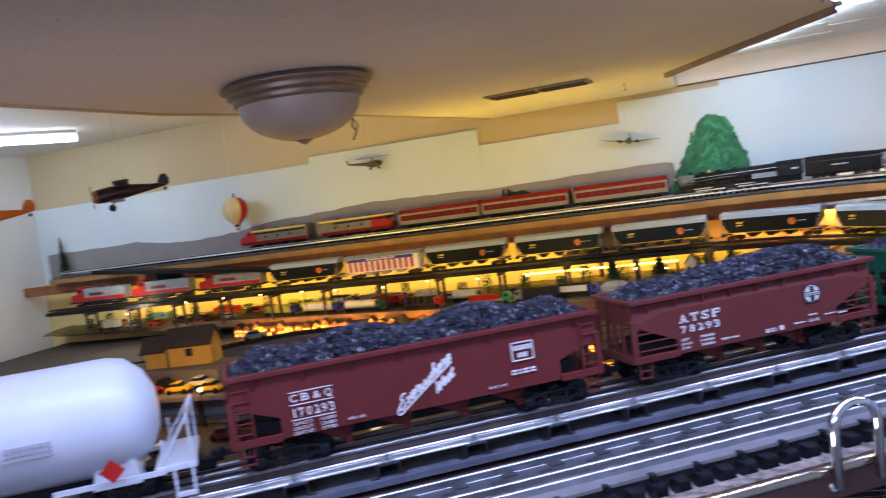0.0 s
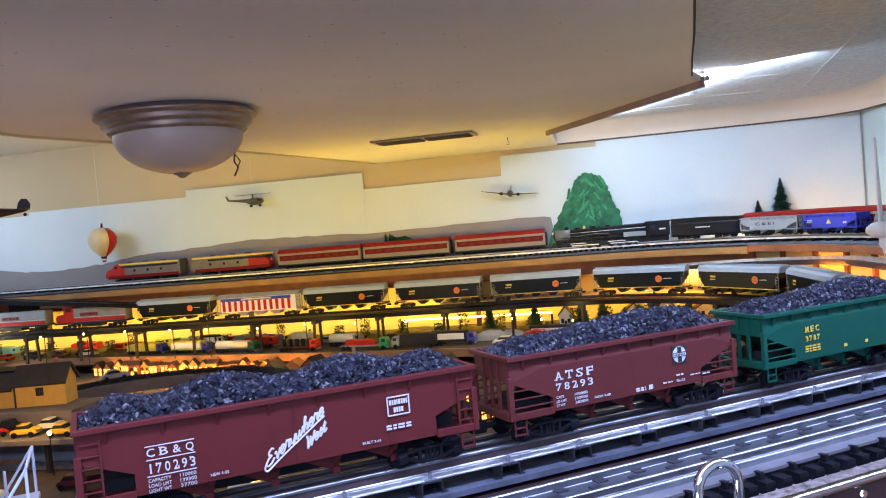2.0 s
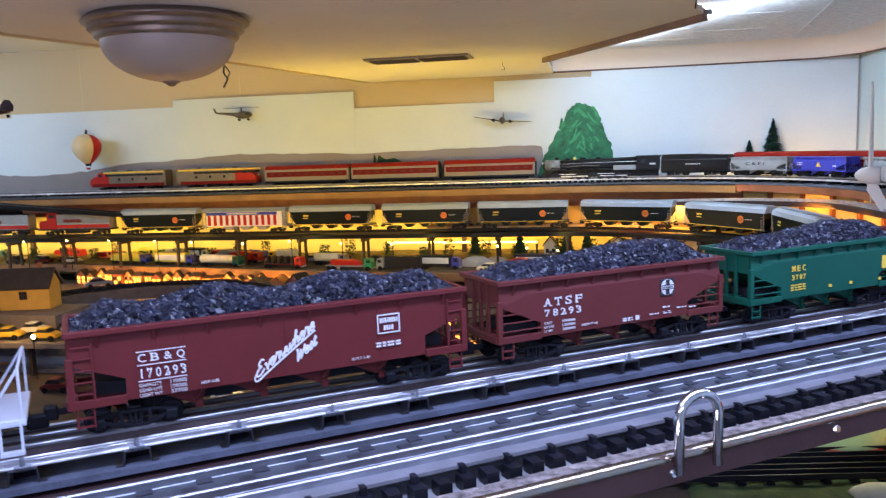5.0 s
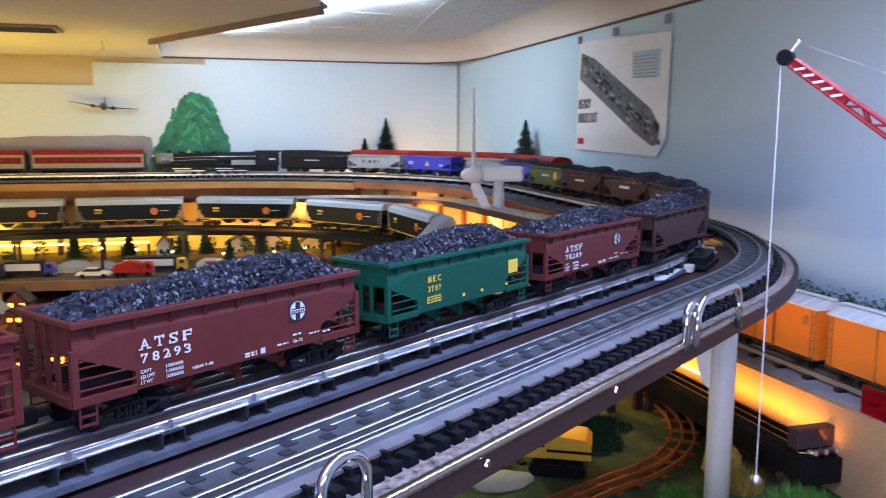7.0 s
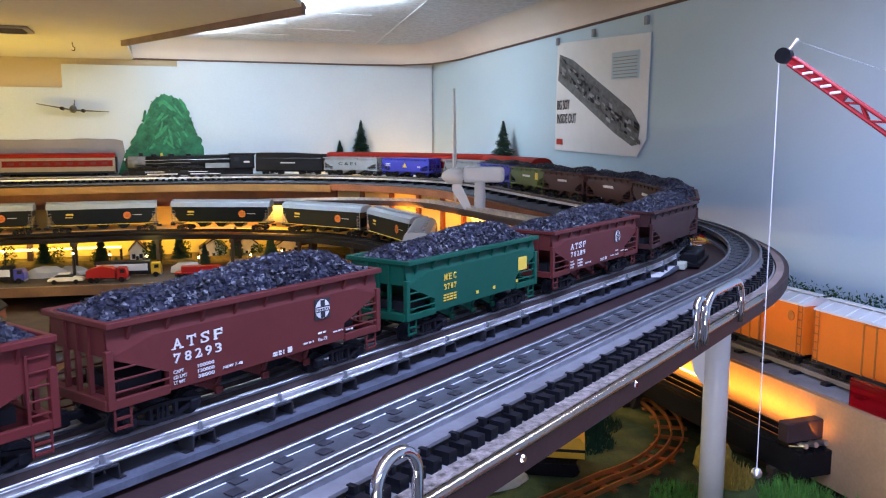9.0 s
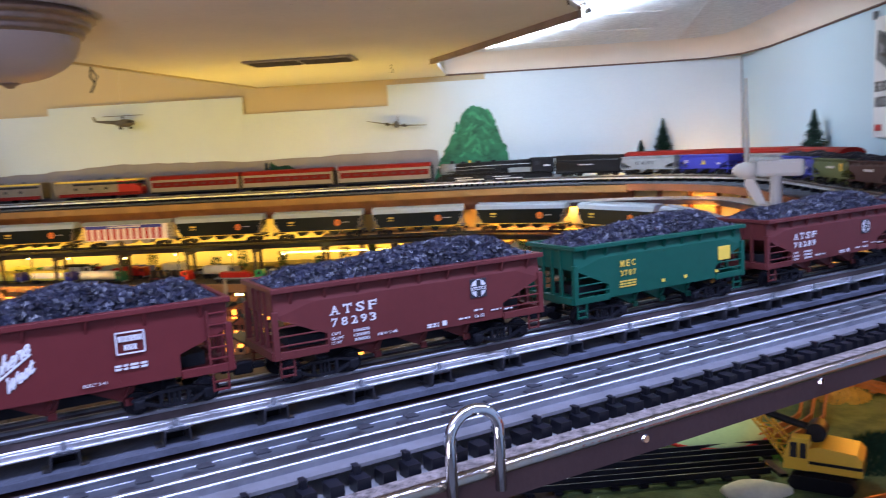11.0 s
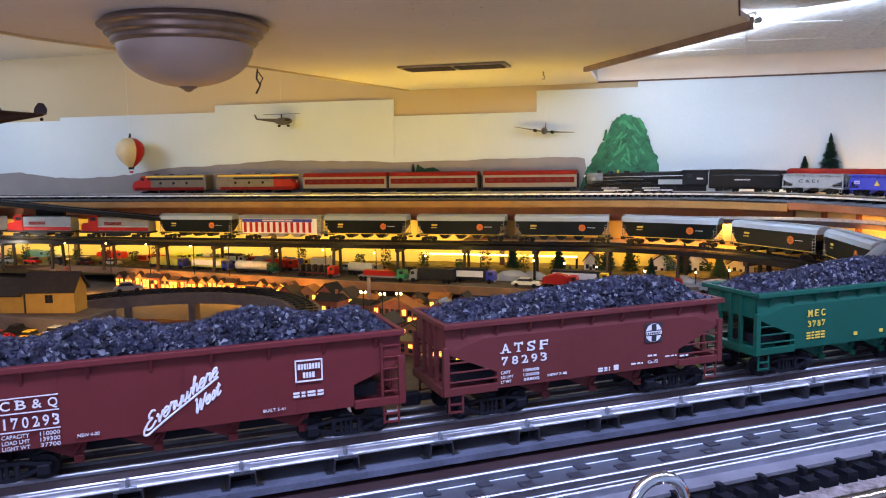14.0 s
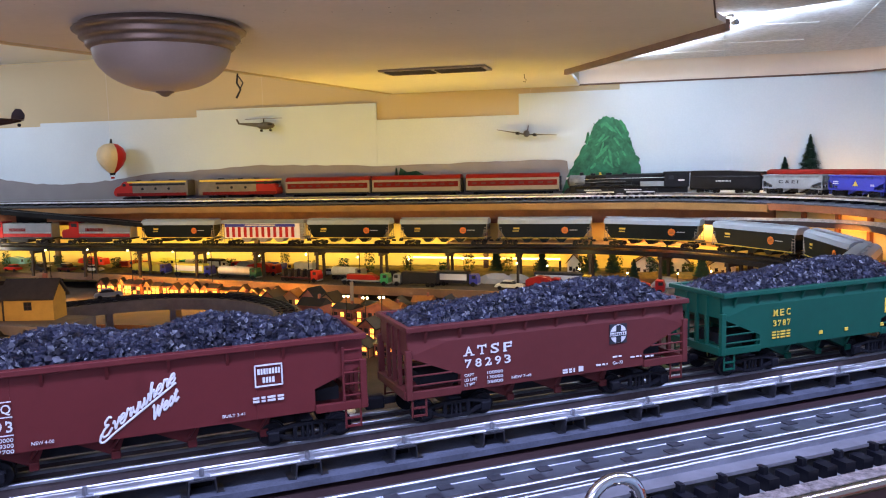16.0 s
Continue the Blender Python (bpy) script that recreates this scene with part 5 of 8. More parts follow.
# lit board under the deck's inner edge, with its posts
bm = sweep(bmesh.new(), COAL.points(2.95, s0 + 0.35, 0.05, railz), [(0.020, -0.165), (0.030, -0.165), (0.030, -0.033), (0.020, -0.033)])
tagged(part("curve_backboard", bm, "backyellow"), kind="structure")
for k in range(11):
    tagged(part("board_post", box(bmesh.new(), -0.007, 0.030, -0.164, 0.007, 0.042, -0.034, m=on(COAL, 3.02 + k * 0.135)), "redwood"), "brown wooden post on the lit board under the deck", "post", "posts under the deck")
for x, y, tx, ty in ((0.600, 2.02, 0.74, 2.04), (0.585, 2.40, 0.73, 2.46), (0.470, 2.76, 0.60, 2.90)):
    area("under_deck_strip_light", (x, y, 1.618), (tx, ty, 1.575), 0.34, 0.02, 0.8, (1.0, 0.38, 0.035))


def reefer(m, roof="kcsroof", label="orange wooden refrigerator car with ribbed pale roof", group="orange refrigerator cars"):
    c = thing("refrigerator_car", label, "box car", group, m=m)
    h, w = 0.118, 0.030
    part("body", box(bmesh.new(), -h, -w, 0.018, h, w, 0.086, 0.001), "orangebox", c)
    bm = prism(bmesh.new(), [(-w - 0.0015, 0.0855), (w + 0.0015, 0.0855), (w + 0.0015, 0.088), (0.004, 0.0965), (-0.004, 0.0965), (-w - 0.0015, 0.088)], -h - 0.001, h + 0.001, True)
    part("roof", bm, roof, c, "pale ribbed roof")
    for k in range(10):
        x = -h + 0.012 + k * 0.0235
        bm = prism(bmesh.new(), [(-w - 0.001, 0.0882), (0, 0.0972), (w + 0.001, 0.0882), (w + 0.001, 0.0896), (0, 0.0986), (-w - 0.001, 0.0896)], x - 0.0012, x + 0.0012, True)
        part("roof_rib", bm, roof, c)
    for side in (-1, 1):
        part("door", box(bmesh.new(), -0.022, side * w - 0.001, 0.022, 0.022, side * w + 0.0018, 0.083, 0.0005), "orangebox", c)
        for x in (-0.022, 0.0, 0.022):
            part("door_bar", box(bmesh.new(), x - 0.001, side * w - 0.001, 0.020, x + 0.001, side * w + 0.003, 0.084), "rust", c)
        part("sill", box(bmesh.new(), -h, side * w - 0.001, 0.016, h, side * w + 0.0012, 0.020), "dark", c)
        a = bars("small_lettering", -0.085, 0.050, 0.030, 0.004, "ink", c, 3)
        a.matrix_local = pose(0, -side * 0 if side < 0 else 0, 0, 0, 0, 0 if side < 0 else 180)
        part("emblem", cyl(bmesh.new(), (-0.092, side * w, 0.069), (-0.092, side * (w + 0.0012), 0.069), 0.007, n=16), "rust", c)
        for e in (-1, 1):
            bm = bmesh.new()
            for x in (h - 0.002, h - 0.011):
                cyl(bm, (e * x, side * (w + 0.001), 0.018), (e * x, side * (w + 0.001), 0.086), 0.0008, n=5)
            for k in range(6):
                cyl(bm, (e * (h - 0.002), side * (w + 0.001), 0.022 + k * 0.011), (e * (h - 0.011), side * (w + 0.001), 0.022 + k * 0.011), 0.0007, n=5)
            part("ladder", bm, "rust", c)
    part("running_board", box(bmesh.new(), -h - 0.003, -0.006, 0.0985, h + 0.003, 0.006, 0.100), roof, c)
    for e in (-1, 1):
        truck(c, e * 0.078, 0.036)
        part("coupler", box(bmesh.new(), e * (h + 0.006) - 0.007, -0.003, 0.012, e * (h + 0.006) + 0.007, 0.003, 0.019), "gunmetal", c)
    return c


WALLZ = 1.472
ref = reefer(pose(0.840, 1.235, WALLZ, 0, 0, 90) @ Matrix.Diagonal((1, 1, 1.18, 1)), "pvc")
copy_thing(ref, pose(0.838, 0.975, WALLZ, 0, 0, 90))
copy_thing(ref, pose(0.838, 0.715, WALLZ, 0, 0, 90))
copy_thing(ref, pose(0.840, 1.495, WALLZ, 0, 0, 90))
for x, y, a in ((0.16, 3.25, 0), (0.42, 3.20, -14), (0.64, 3.07, -45)):
    copy_thing(ref, pose(x, y, 1.527, 0, 0, a) @ Matrix.Diagonal((1, 1, 1 / 1.18, 1)))
slab("back_ledge", -0.75, 3.20, 1.500, RIGHT - 0.012, BACK - 0.032, 1.512, "ply")
slab("back_ledge_post", 0.55, 2.96, 1.39, 0.57, 2.98, 1.50, "wood")
sheet("back_ledge_corner", [(0.25, 3.20), (0.55, 2.95), (0.80, 2.80), (RIGHT - 0.012, 2.80), (RIGHT - 0.012, 3.20)], 1.500, 1.512, "ply")

# wall shelf with ply front for the orange cars
slab("wall_shelf", 0.778, 0.35, 1.448, RIGHT - 0.004, 2.30, 1.460, "palebed")
slab("wall_shelf_front", 0.766, 0.35, 1.330, 0.777, 2.30, 1.459, "ply")
t_wall = thing("wall_track", "three-rail track with tan rails on the wall shelf", "railway track")
for x in (0.8205, 0.840, 0.8595):
    part("rail", box(bmesh.new(), x - 0.0016, 0.36, 1.464, x + 0.0016, 2.28, WALLZ, 0.0004), "cream", t_wall)
for k in range(28):
    y = 0.40 + k * 0.0665
    part("tie", box(bmesh.new(), 0.806, y - 0.006, 1.4605, 0.874, y + 0.006, 1.465), "tie", t_wall)
bm = box(bmesh.new(), 0.7605, 1.30, 1.4085, 0.7645, 2.25, 1.4125, 0.001)
tagged(part("light_strip", bm, "strip"), "warm glowing strip along the ply shelf front", "light strip")

# ---------------------------------------------------------------- near track ties and clips
tie = box(bmesh.new(), -0.0038, -0.0442, -0.0040, 0.0038, -0.0338, 0.0042)
tie_bare = tie.copy()
box(tie, -0.0016, -0.0375, 0.0042, 0.0016, -0.0320, 0.0086)
tie_me = bpy.data.meshes.new("tie")
tie.to_mesh(tie_me)
tie_me.materials.append(M["tie"])
bare_me = bpy.data.meshes.new("tie")
tie_bare.to_mesh(bare_me)
bare_me.materials.append(M["tie"])
for k in range(150):
    s = 0.62 + k * 0.0143
    if s > 2.75:
        continue
    ob = new("tie", bare_me if k % 2 else tie_me)
    ob.parent = track_b
    ob.matrix_world = on(OUT, s) @ pose(0, 0, -0.0125)
bm = bmesh.new()
for k in range(300):
    s = 2.765 + k * 0.0225
    if s < END:
        box(bm, -0.006, -0.032, -0.0165, 0.006, 0.024, -0.0075, m=on(RED, s))
tagged(part("tie_strip", bm, "tie", track_b), kind="stuff")
clip = bmesh.new()
box(clip, -0.0074, -0.0215, -0.0046, 0.0074, -0.0078, -0.0038)
for e in (-1, 1):
    prism(clip, [(e * 0.0066, -0.0046), (e * 0.0074, -0.0046), (e * 0.0082, -0.0124), (e * 0.0074, -0.0124)], -0.0215, -0.0078)
    prism(clip, [(e * 0.0074, -0.0129), (e * 0.0120, -0.0129), (e * 0.0120, -0.0124), (e * 0.0074, -0.0124)], -0.0200, -0.0078)
sleeper_me = bpy.data.meshes.new("sleeper")
b2 = box(bmesh.new(), -0.0060, -0.0077, -0.0129, 0.0060, 0.0290, -0.0040)
b2.to_mesh(sleeper_me)
b2.free()
sleeper_me.materials.append(M["black"])
bolt_me = bpy.data.meshes.new("bolt")
b2 = box(bmesh.new(), -0.0045, -0.0200, -0.0038, 0.0045, -0.0165, -0.0022, 0.0005)
bmesh.ops.create_cone(b2, cap_ends=True, segments=6, radius1=0.0018, radius2=0.0014, depth=0.006, matrix=pose(0, -0.0183, -0.0008))
b2.to_mesh(bolt_me)
b2.free()
bolt_me.materials.append(M["railgrey"])
clip_me = bpy.data.meshes.new("clip_tie")
clip.to_mesh(clip_me)
clip_me.materials.append(M["clipsteel"])
for k in range(-15, 48):
    s = U - 0.1520 + k * 0.0606
    for name, me in (("clip_tie", clip_me), ("sleeper", sleeper_me), ("bolt", bolt_me)):
        ob = new(name, me)
        ob.parent = track_a
        ob.matrix_world = on(COAL, s)
bm = bmesh.new()
for k in range(44, 92):
    s = U - 0.1415 + k * 0.0665
    if s < END:
        box(bm, -0.006, -0.028, -0.0130, 0.006, 0.028, -0.0046, m=on(COAL, s))
tagged(part("tie_strip", bm, "tie", track_a), kind="stuff")

# small dark clips along the outer track's rails
chip = box(bmesh.new(), -0.0040, -0.0034, -0.0016, 0.0040, 0.0034, -0.0008)
chip_me = bpy.data.meshes.new("rail_clip")
chip.to_mesh(chip_me)
chip_me.materials.append(M["clipsteel"])
for k in range(70):
    for off in (-0.0028, 0.0068, 0.0160):
        ob = new("rail_clip", chip_me)
        ob.parent = track_b
        ob.matrix_world = on(RED, 0.70 + k * 0.0305 + off) @ pose(0, off, -0.0036)

# screws in the fascia
screw = bmesh.new()
cyl(screw, (0, 0, 0), (0, -0.0012, 0), 0.0028, 0.0022, 10)
for k, u in enumerate((-0.40, -0.20, -0.115, 0.020, 0.186, 0.34, 0.46, 0.55)):
    b2 = screw.copy()
    ob = part("screw", b2, "chrome")
    p, h = OUT.at(U + u)
    ob.matrix_world = pose(p.x, p.y, railz(U + u) - 0.0225, 0, 0, h) @ pose(0, -0.0642, 0.002 * math.sin(7 * u))
    tagged(ob, "small bright screw head in the deck edge", "screw", "fascia screws")
screw.free()


def hoop(u, n, half, top, r, lean=0.0):
    z0 = 1.652
    path = [(u - half, n, z0)]
    rr = min(half, 0.022)
    for e, a0 in ((-1, 180), (1, 90)):
        for i in range(8):
            a = radians(a0 - 90 * i / 7)
            path.append((u + e * (half - rr) + rr * math.cos(a), n + lean, top - rr * 0.9 + rr * 0.9 * math.sin(a)))
    path.append((u + half, n, z0))
    bm = tube(bmesh.new(), [nearpt(*p) for p in path], r, 12)
    return tagged(part("chrome_handle", bm, "chrome", smooth=True), "bent chrome bar handle standing on the deck edge", "handle", "deck handles")


hoop(-0.100, -0.1420, 0.0145, 1.6975, 0.0030)
hoop(0.330, -0.1370, 0.009, 1.6950, 0.0034)
hoop(0.396, -0.1390, 0.056, 1.6960, 0.0036)

# pipe post under the deck
post = thing("pipe_post", "white plastic pipe post with a sawn flange under the deck", "post", m=pose(0.562, 1.005, 0))
bm = cyl(bmesh.new(), (0, 0, 1.3155), (0, 0, 1.634), 0.0165, n=24)
part("pipe", bm, "pvc", post, "", True)
bm = prism(bmesh.new(), [(-0.034, 1.632), (-0.010, 1.632), (-0.010, 1.505), (-0.020, 1.509), (-0.029, 1.522), (-0.034, 1.545)], -0.004, 0.004)
bmesh.ops.transform(bm, matrix=pose(0, 0, 0, 0, 0, -32), verts=bm.verts[:])
part("flange", bm, "pvc", post)

# wooden legs of the deck
leg = part("deck_leg", prism(bmesh.new(), [(-0.010, 1.3155), (0.010, 1.3155), (0.008, 1.630), (-0.008, 1.630)], -0.009, 0.009), "brownboard")
tagged(leg, "brown wooden leg under the track deck", "post", "deck legs")
for i, (u, n) in enumerate(((-0.9, -0.06), (-0.35, 0.05))):
    o = leg if i == 0 else copy_thing(leg, leg.matrix_world)
    o.matrix_world = NEAR @ pose(u, n, 0)
for x, y in ((0.815, 1.9), (0.80, 2.5), (0.40, 3.22), (-0.6, 3.25), (-1.6, 3.25), (-2.6, 3.25)):
    o = copy_thing(leg, pose(x, y, 0))

# ---------------------------------------------------------------- toy crane
crane = thing("toy_crane", "red lattice toy crane boom with a white hoist cord", "toy crane", m=pose(0, 0, 0))
TIP, FOOT = Vector((0.471, 0.808, 1.918)), Vector((0.652, 0.478, 1.640))
d = (FOOT - TIP).normalized()
side = d.cross(Vector((0, 0, 1))).normalized()
up = side.cross(d).normalized()
L = (FOOT - TIP).length


def boom(k, a, b):
    g = 0.0040 + 0.0030 * k
    return TIP + d * (L * k) + side * (a * g) + up * (b * g)


for a in (-1, 1):
    for b in (-1, 1):
        bm = tube(bmesh.new(), [boom(0.02, a, b), boom(1.0, a, b)], 0.0016, 8)
        part("boom_chord", bm, "boomred", crane)
n = 26
for i in range(n):
    k0, k1 = 0.16 + 0.84 * i / n, 0.16 + 0.84 * (i + 1) / n
    for a in (-1, 1):
        sg = 1 if i % 2 else -1
        part("boom_lacing", tube(bmesh.new(), [boom(k0, a, sg), boom(k1, a, -sg)], 0.0012, 5), "boomred", crane)
    part("boom_lacing", tube(bmesh.new(), [boom(k0, -1, 1), boom(k1, 1, 1)], 0.0012, 5), "boomred", crane)
bm = bmesh.new()
vs = [bm.verts.new(boom(k, a, b)) for k in (0.02, 0.16) for a, b in ((-1, -1), (1, -1), (1, 1), (-1, 1))]
for f in ((0, 1, 2, 3), (7, 6, 5, 4), (0, 4, 5, 1), (1, 5, 6, 2), (2, 6, 7, 3), (3, 7, 4, 0)):
    bm.faces.new([vs[i] for i in f])
part("boom_head", bm, "boomred", crane)
for i in range(5):
    k = 0.035 + i * 0.024
    part("white_flash", tube(bmesh.new(), [boom(k, 1.15, -0.8), boom(k + 0.016, 1.15, 0.8)], 0.0015, 6), "white", crane, "white slanted flash")
part("sheave", cyl(bmesh.new(), TIP - side * 0.005, TIP + side * 0.005, 0.0080, n=20), "black", crane, "black sheave wheel")
part("bracket", cyl(bmesh.new(), TIP + up * 0.002, TIP + up * 0.020, 0.0022, n=8), "steel", crane)
hook = TIP - d * 0.006 + Vector((0, 0, -0.005))
part("hoist_cord", tube(bmesh.new(), [hook, Vector((hook.x, hook.y, 1.480))], 0.0006, 6), "white", crane, "white hoist cord")
bm = bmesh.new()
bmesh.ops.create_uvsphere(bm, u_segments=14, v_segments=10, radius=0.006, matrix=Matrix.Translation((hook.x, hook.y, 1.474)))
part("hook_ball", bm, "steel", crane, "steel hook ball", True)
part("stay_cord", tube(bmesh.new(), [TIP + up * 0.018, TIP.lerp(FOOT, 0.5) + up * 0.075, FOOT + Vector((0.02, -0.06, 0.16))], 0.00025, 5), "silver", crane)
bm = box(bmesh.new(), FOOT.x - 0.035, FOOT.y - 0.09, 1.4605, FOOT.x + 0.06, FOOT.y + 0.02, FOOT.z + 0.005, 0.004)
part("cab", bm, "red", crane, "red crane cab")
slab("crane_shelf", 0.58, 0.35, 1.440, 0.765, 0.62, 1.460, "ply")
# translucent red panel by the orange cars
red_panel = bpy.data.materials.new("red_acrylic")
red_panel.use_nodes = True
nb = red_panel.node_tree.nodes["Principled BSDF"]
nb.inputs["Base Color"].default_value, nb.inputs["Transmission Weight"].default_value, nb.inputs["Roughness"].default_value = (0.75, 0.01, 0.03, 1), 0.85, 0.08
tagged(part("acrylic_panel", box(bmesh.new(), 0.774, 0.72, 1.4602, 0.778, 0.985, 1.500), red_panel), "clear red acrylic panel on the shelf edge", "panel")

# ---------------------------------------------------------------- wind turbine
HUB = Vector((0.585, 2.085, 1.737))
turb = thing("wind_turbine", "white model wind turbine with three blades", "wind turbine", m=pose(0, 0, 0))
back = Vector((0.93, -0.36, 0)).normalized()
part("tower", cyl(bmesh.new(), (HUB.x + back.x * 0.055, HUB.y + back.y * 0.055, 1.3155), (HUB.x + back.x * 0.055, HUB.y + back.y * 0.055, 1.730), 0.020, 0.0135, 20), "white", turb, "", True)
q = back.to_track_quat("X", "Z").to_matrix().to_4x4()
part("nacelle", box(bmesh.new(), 0.012, -0.018, -0.016, 0.118, 0.018, 0.024, 0.009, m=Matrix.Translation(HUB) @ q), "white", turb)
bm = lathe(bmesh.new(), [(0, -0.045), (0.008, -0.042), (0.016, -0.032), (0.021, -0.016), (0.021, 0.010), (0.0, 0.012)], 20)
bmesh.ops.transform(bm, matrix=Matrix.Translation(HUB) @ q @ pose(0, 0, 0, 0, 90, 0), verts=bm.verts[:])
part("hub", bm, "white", turb, "", True)
pts = [(-0.004, 0.010), (0.004, 0.010), (0.012, 0.045), (0.009, 0.12), (0.002, 0.222), (-0.001, 0.222), (-0.004, 0.10)]
for turn, wide, ln in ((pose(0, 0, 0, 0, 0, 68), 1.0, 1.0), (pose(0, 0, 0, 0, 154, 0), 1.7, 0.66), (pose(0, 0, 0, 236, 0, 0) @ pose(0, 0, 0, 0, 0, 50), 1.0, 0.6)):
    bm = prism(bmesh.new(), pts, -0.002, 0.002, False)
    bmesh.ops.transform(bm, matrix=Matrix.Translation(HUB) @ q @ pose(-0.012, 0, 0) @ turn @ Matrix.Diagonal((wide, 1, ln, 1)), verts=bm.verts[:])
    part("blade", bm, "white", turb)

# ---------------------------------------------------------------- wall pictures, trees, hanging models
poster = thing("poster", "paper poster of a black steam locomotive, curling at its lower corner", "poster", m=pose(0, 0, 0))
px = RIGHT - 0.005


def flat(name, outline, lift, mat, label=""):
    bm = bmesh.new()
    prism(bm, outline, px - lift, px - lift + 0.0012, True)
    return part(name, bm, mat, poster, label)


flat("sheet", [(2.196, 2.094), (1.735, 2.070), (1.742, 1.830), (1.779, 1.790), (2.202, 1.800)], 0.0015, "white")
flat("picture", [(2.178, 2.062), (2.186, 1.992), (1.880, 1.846), (1.800, 1.815), (1.775, 1.820), (1.768, 1.862), (1.810, 1.902), (2.100, 2.040)], 0.003, "postergrey", "grey picture of a locomotive")
rp = random.Random(4)
for i in range(150):
    k = rp.random()
    y, z = 2.170 - 0.39 * k + rp.uniform(-0.01, 0.01), 2.035 - 0.188 * k + rp.uniform(-0.022, 0.020)
    w, hh = rp.uniform(0.006, 0.020), rp.uniform(0.003, 0.010)
    flat("picture_detail", [(y, z), (y - w, z - w * 0.45), (y - w, z - w * 0.45 - hh), (y, z - hh)], 0.0045 + 0.00003 * i, ("dark", "postergrey", "modelgrey", "hill")[i % 4])
flat("table", [(1.900, 2.040), (1.775, 2.036), (1.775, 1.972), (1.900, 1.976)], 0.003, "wallblue", "pale blue table")
for i in range(7):
    z = 2.028 - i * 0.008
    flat("text_bar", [(1.890, z), (1.785, z - 0.003), (1.785, z - 0.005), (1.890, z - 0.002)], 0.0045, "hill")
flat("text_bar", [(2.190, 1.832), (2.155, 1.831), (2.155, 1.815), (2.190, 1.816)], 0.003, "red", "red mark")
for i, (txt, z, w) in enumerate((("BIG BOY", 1.912, 0.072), ("INSIDE OUT", 1.874, 0.112))):
    ob = words("headline", txt, 0.036, "ink", poster, pose(px - 0.0035, 2.188, z, 90, 0, -90), "black headline", 0.0006, width=w)
for y in (2.19, 1.99, 1.75):
    part("clip", box(bmesh.new(), px - 0.008, y - 0.006, 2.088, px, y + 0.006, 2.108, 0.001), "silver", poster)


def fir(name, x, y, z0, z1, r, seed, label="dark green bottle-brush fir tree standing by the wall"):
    rnd = random.Random(seed)
    t = thing("fir_tree", label, "tree", "model fir trees", m=pose(x, y, z0))
    h = z1 - z0
    part("trunk", cyl(bmesh.new(), (0, 0, 0), (0, 0, h * 0.96), 0.004, 0.001, 8), "darkwood", t)
    verts, faces = [], []
    for i in range(2600):
        k = rnd.random() ** 0.8
        z = h * (0.12 + 0.88 * k)
        rr = r * (1 - k) * (0.75 + 0.35 * abs(math.sin(k * 22))) + 0.002
        a = rnd.uniform(0, 2 * math.pi)
        ln = rr * rnd.uniform(0.7, 1.15)
        o = len(verts)
        d0 = Vector((math.cos(a), math.sin(a), 0))
        sd = Vector((-d0.y, d0.x, 0)) * 0.0034
        verts += [Vector((0, 0, z)) + d0 * rr * 0.25, d0 * ln + Vector((0, 0, z - 0.15 * rr)) + sd, d0 * ln * 0.97 + Vector((0, 0, z - 0.15 * rr)) - sd]
        faces.append((o, o + 1, o + 2))
    me = bpy.data.meshes.new("needles")
    me.from_pydata(verts, [], faces)
    me.materials.append(M["firgreen"])
    ob = new("needles", me)
    ob.parent = t
    return t


SHELF = RAIL_FAR - 0.016
fir("fir", 0.611, BACK - 0.040, SHELF, 1.905, 0.064, 1)
fir("fir", 0.527, BACK - 0.028, SHELF, 1.824, 0.045, 2)
fir("fir", RIGHT - 0.040, 2.497, SHELF, 1.887, 0.066, 3)
fir("fir", -0.985, BACK - 0.028, SHELF, 1.815, 0.022, 4)
fir("fir", -3.42, BACK - 0.05, 1.62, 1.88, 0.035, 5)
fir("fir", RIGHT - 0.045, 1.55, 1.462, 1.64, 0.028, 6, "dark green model fir tree on the wall shelf")

# the shelf's shadow, painted as a grey band, and the tree on the far boards
band_top = [(-3.55, 1.795), (-2.95, 1.800), (-2.75, 1.775), (-2.55, 1.772), (-2.35, 1.785), (-2.15, 1.812), (-1.90, 1.822), (-1.60, 1.838), (-1.30, 1.832), (-1.085, 1.824), (-0.60, 1.830), (-0.40, 1.836), (-0.255, 1.826)]
rnd = random.Random(8)
wavy = []
for (x0, z0), (x1, z1) in zip(band_top, band_top[1:]):
    for k in range(6):
        wavy.append((x0 + (x1 - x0) * k / 6, z0 + (z1 - z0) * k / 6 + 0.003 * rnd.uniform(-1, 1)))
bm = bmesh.new()
prism(bm, wavy + [(-0.255, 1.66), (-3.55, 1.66)], BACK - 0.0185, BACK - 0.0145)
tagged(part("painted_hills", bm, "shadowpaint"), kind="structure")
lft = [(-0.278, 1.768), (-0.249, 1.822), (-0.220, 1.871), (-0.201, 1.910), (-0.182, 1.958), (-0.158, 1.982), (-0.125, 2.000), (-0.087, 1.985), (-0.058, 1.955), (-0.034, 1.906), (-0.028, 1.867), (-0.004, 1.828), (0.003, 1.794)]
outline = []
for (x0, z0), (x1, z1) in zip(lft, lft[1:]):
    for k in range(5):
        outline.append((x0 + (x1 - x0) * k / 5 + 0.006 * rnd.uniform(-1, 1), z0 + (z1 - z0) * k / 5 + 0.005 * rnd.uniform(-1, 1)))
outline += [(0.006, 1.70), (-0.300, 1.70)]
bm = bmesh.new()
prism(bm, outline, BACK - 0.023, BACK - 0.0190)
tagged(part("painted_tree", bm, "treepaint"), "green painted tree on the backdrop board", "painting")
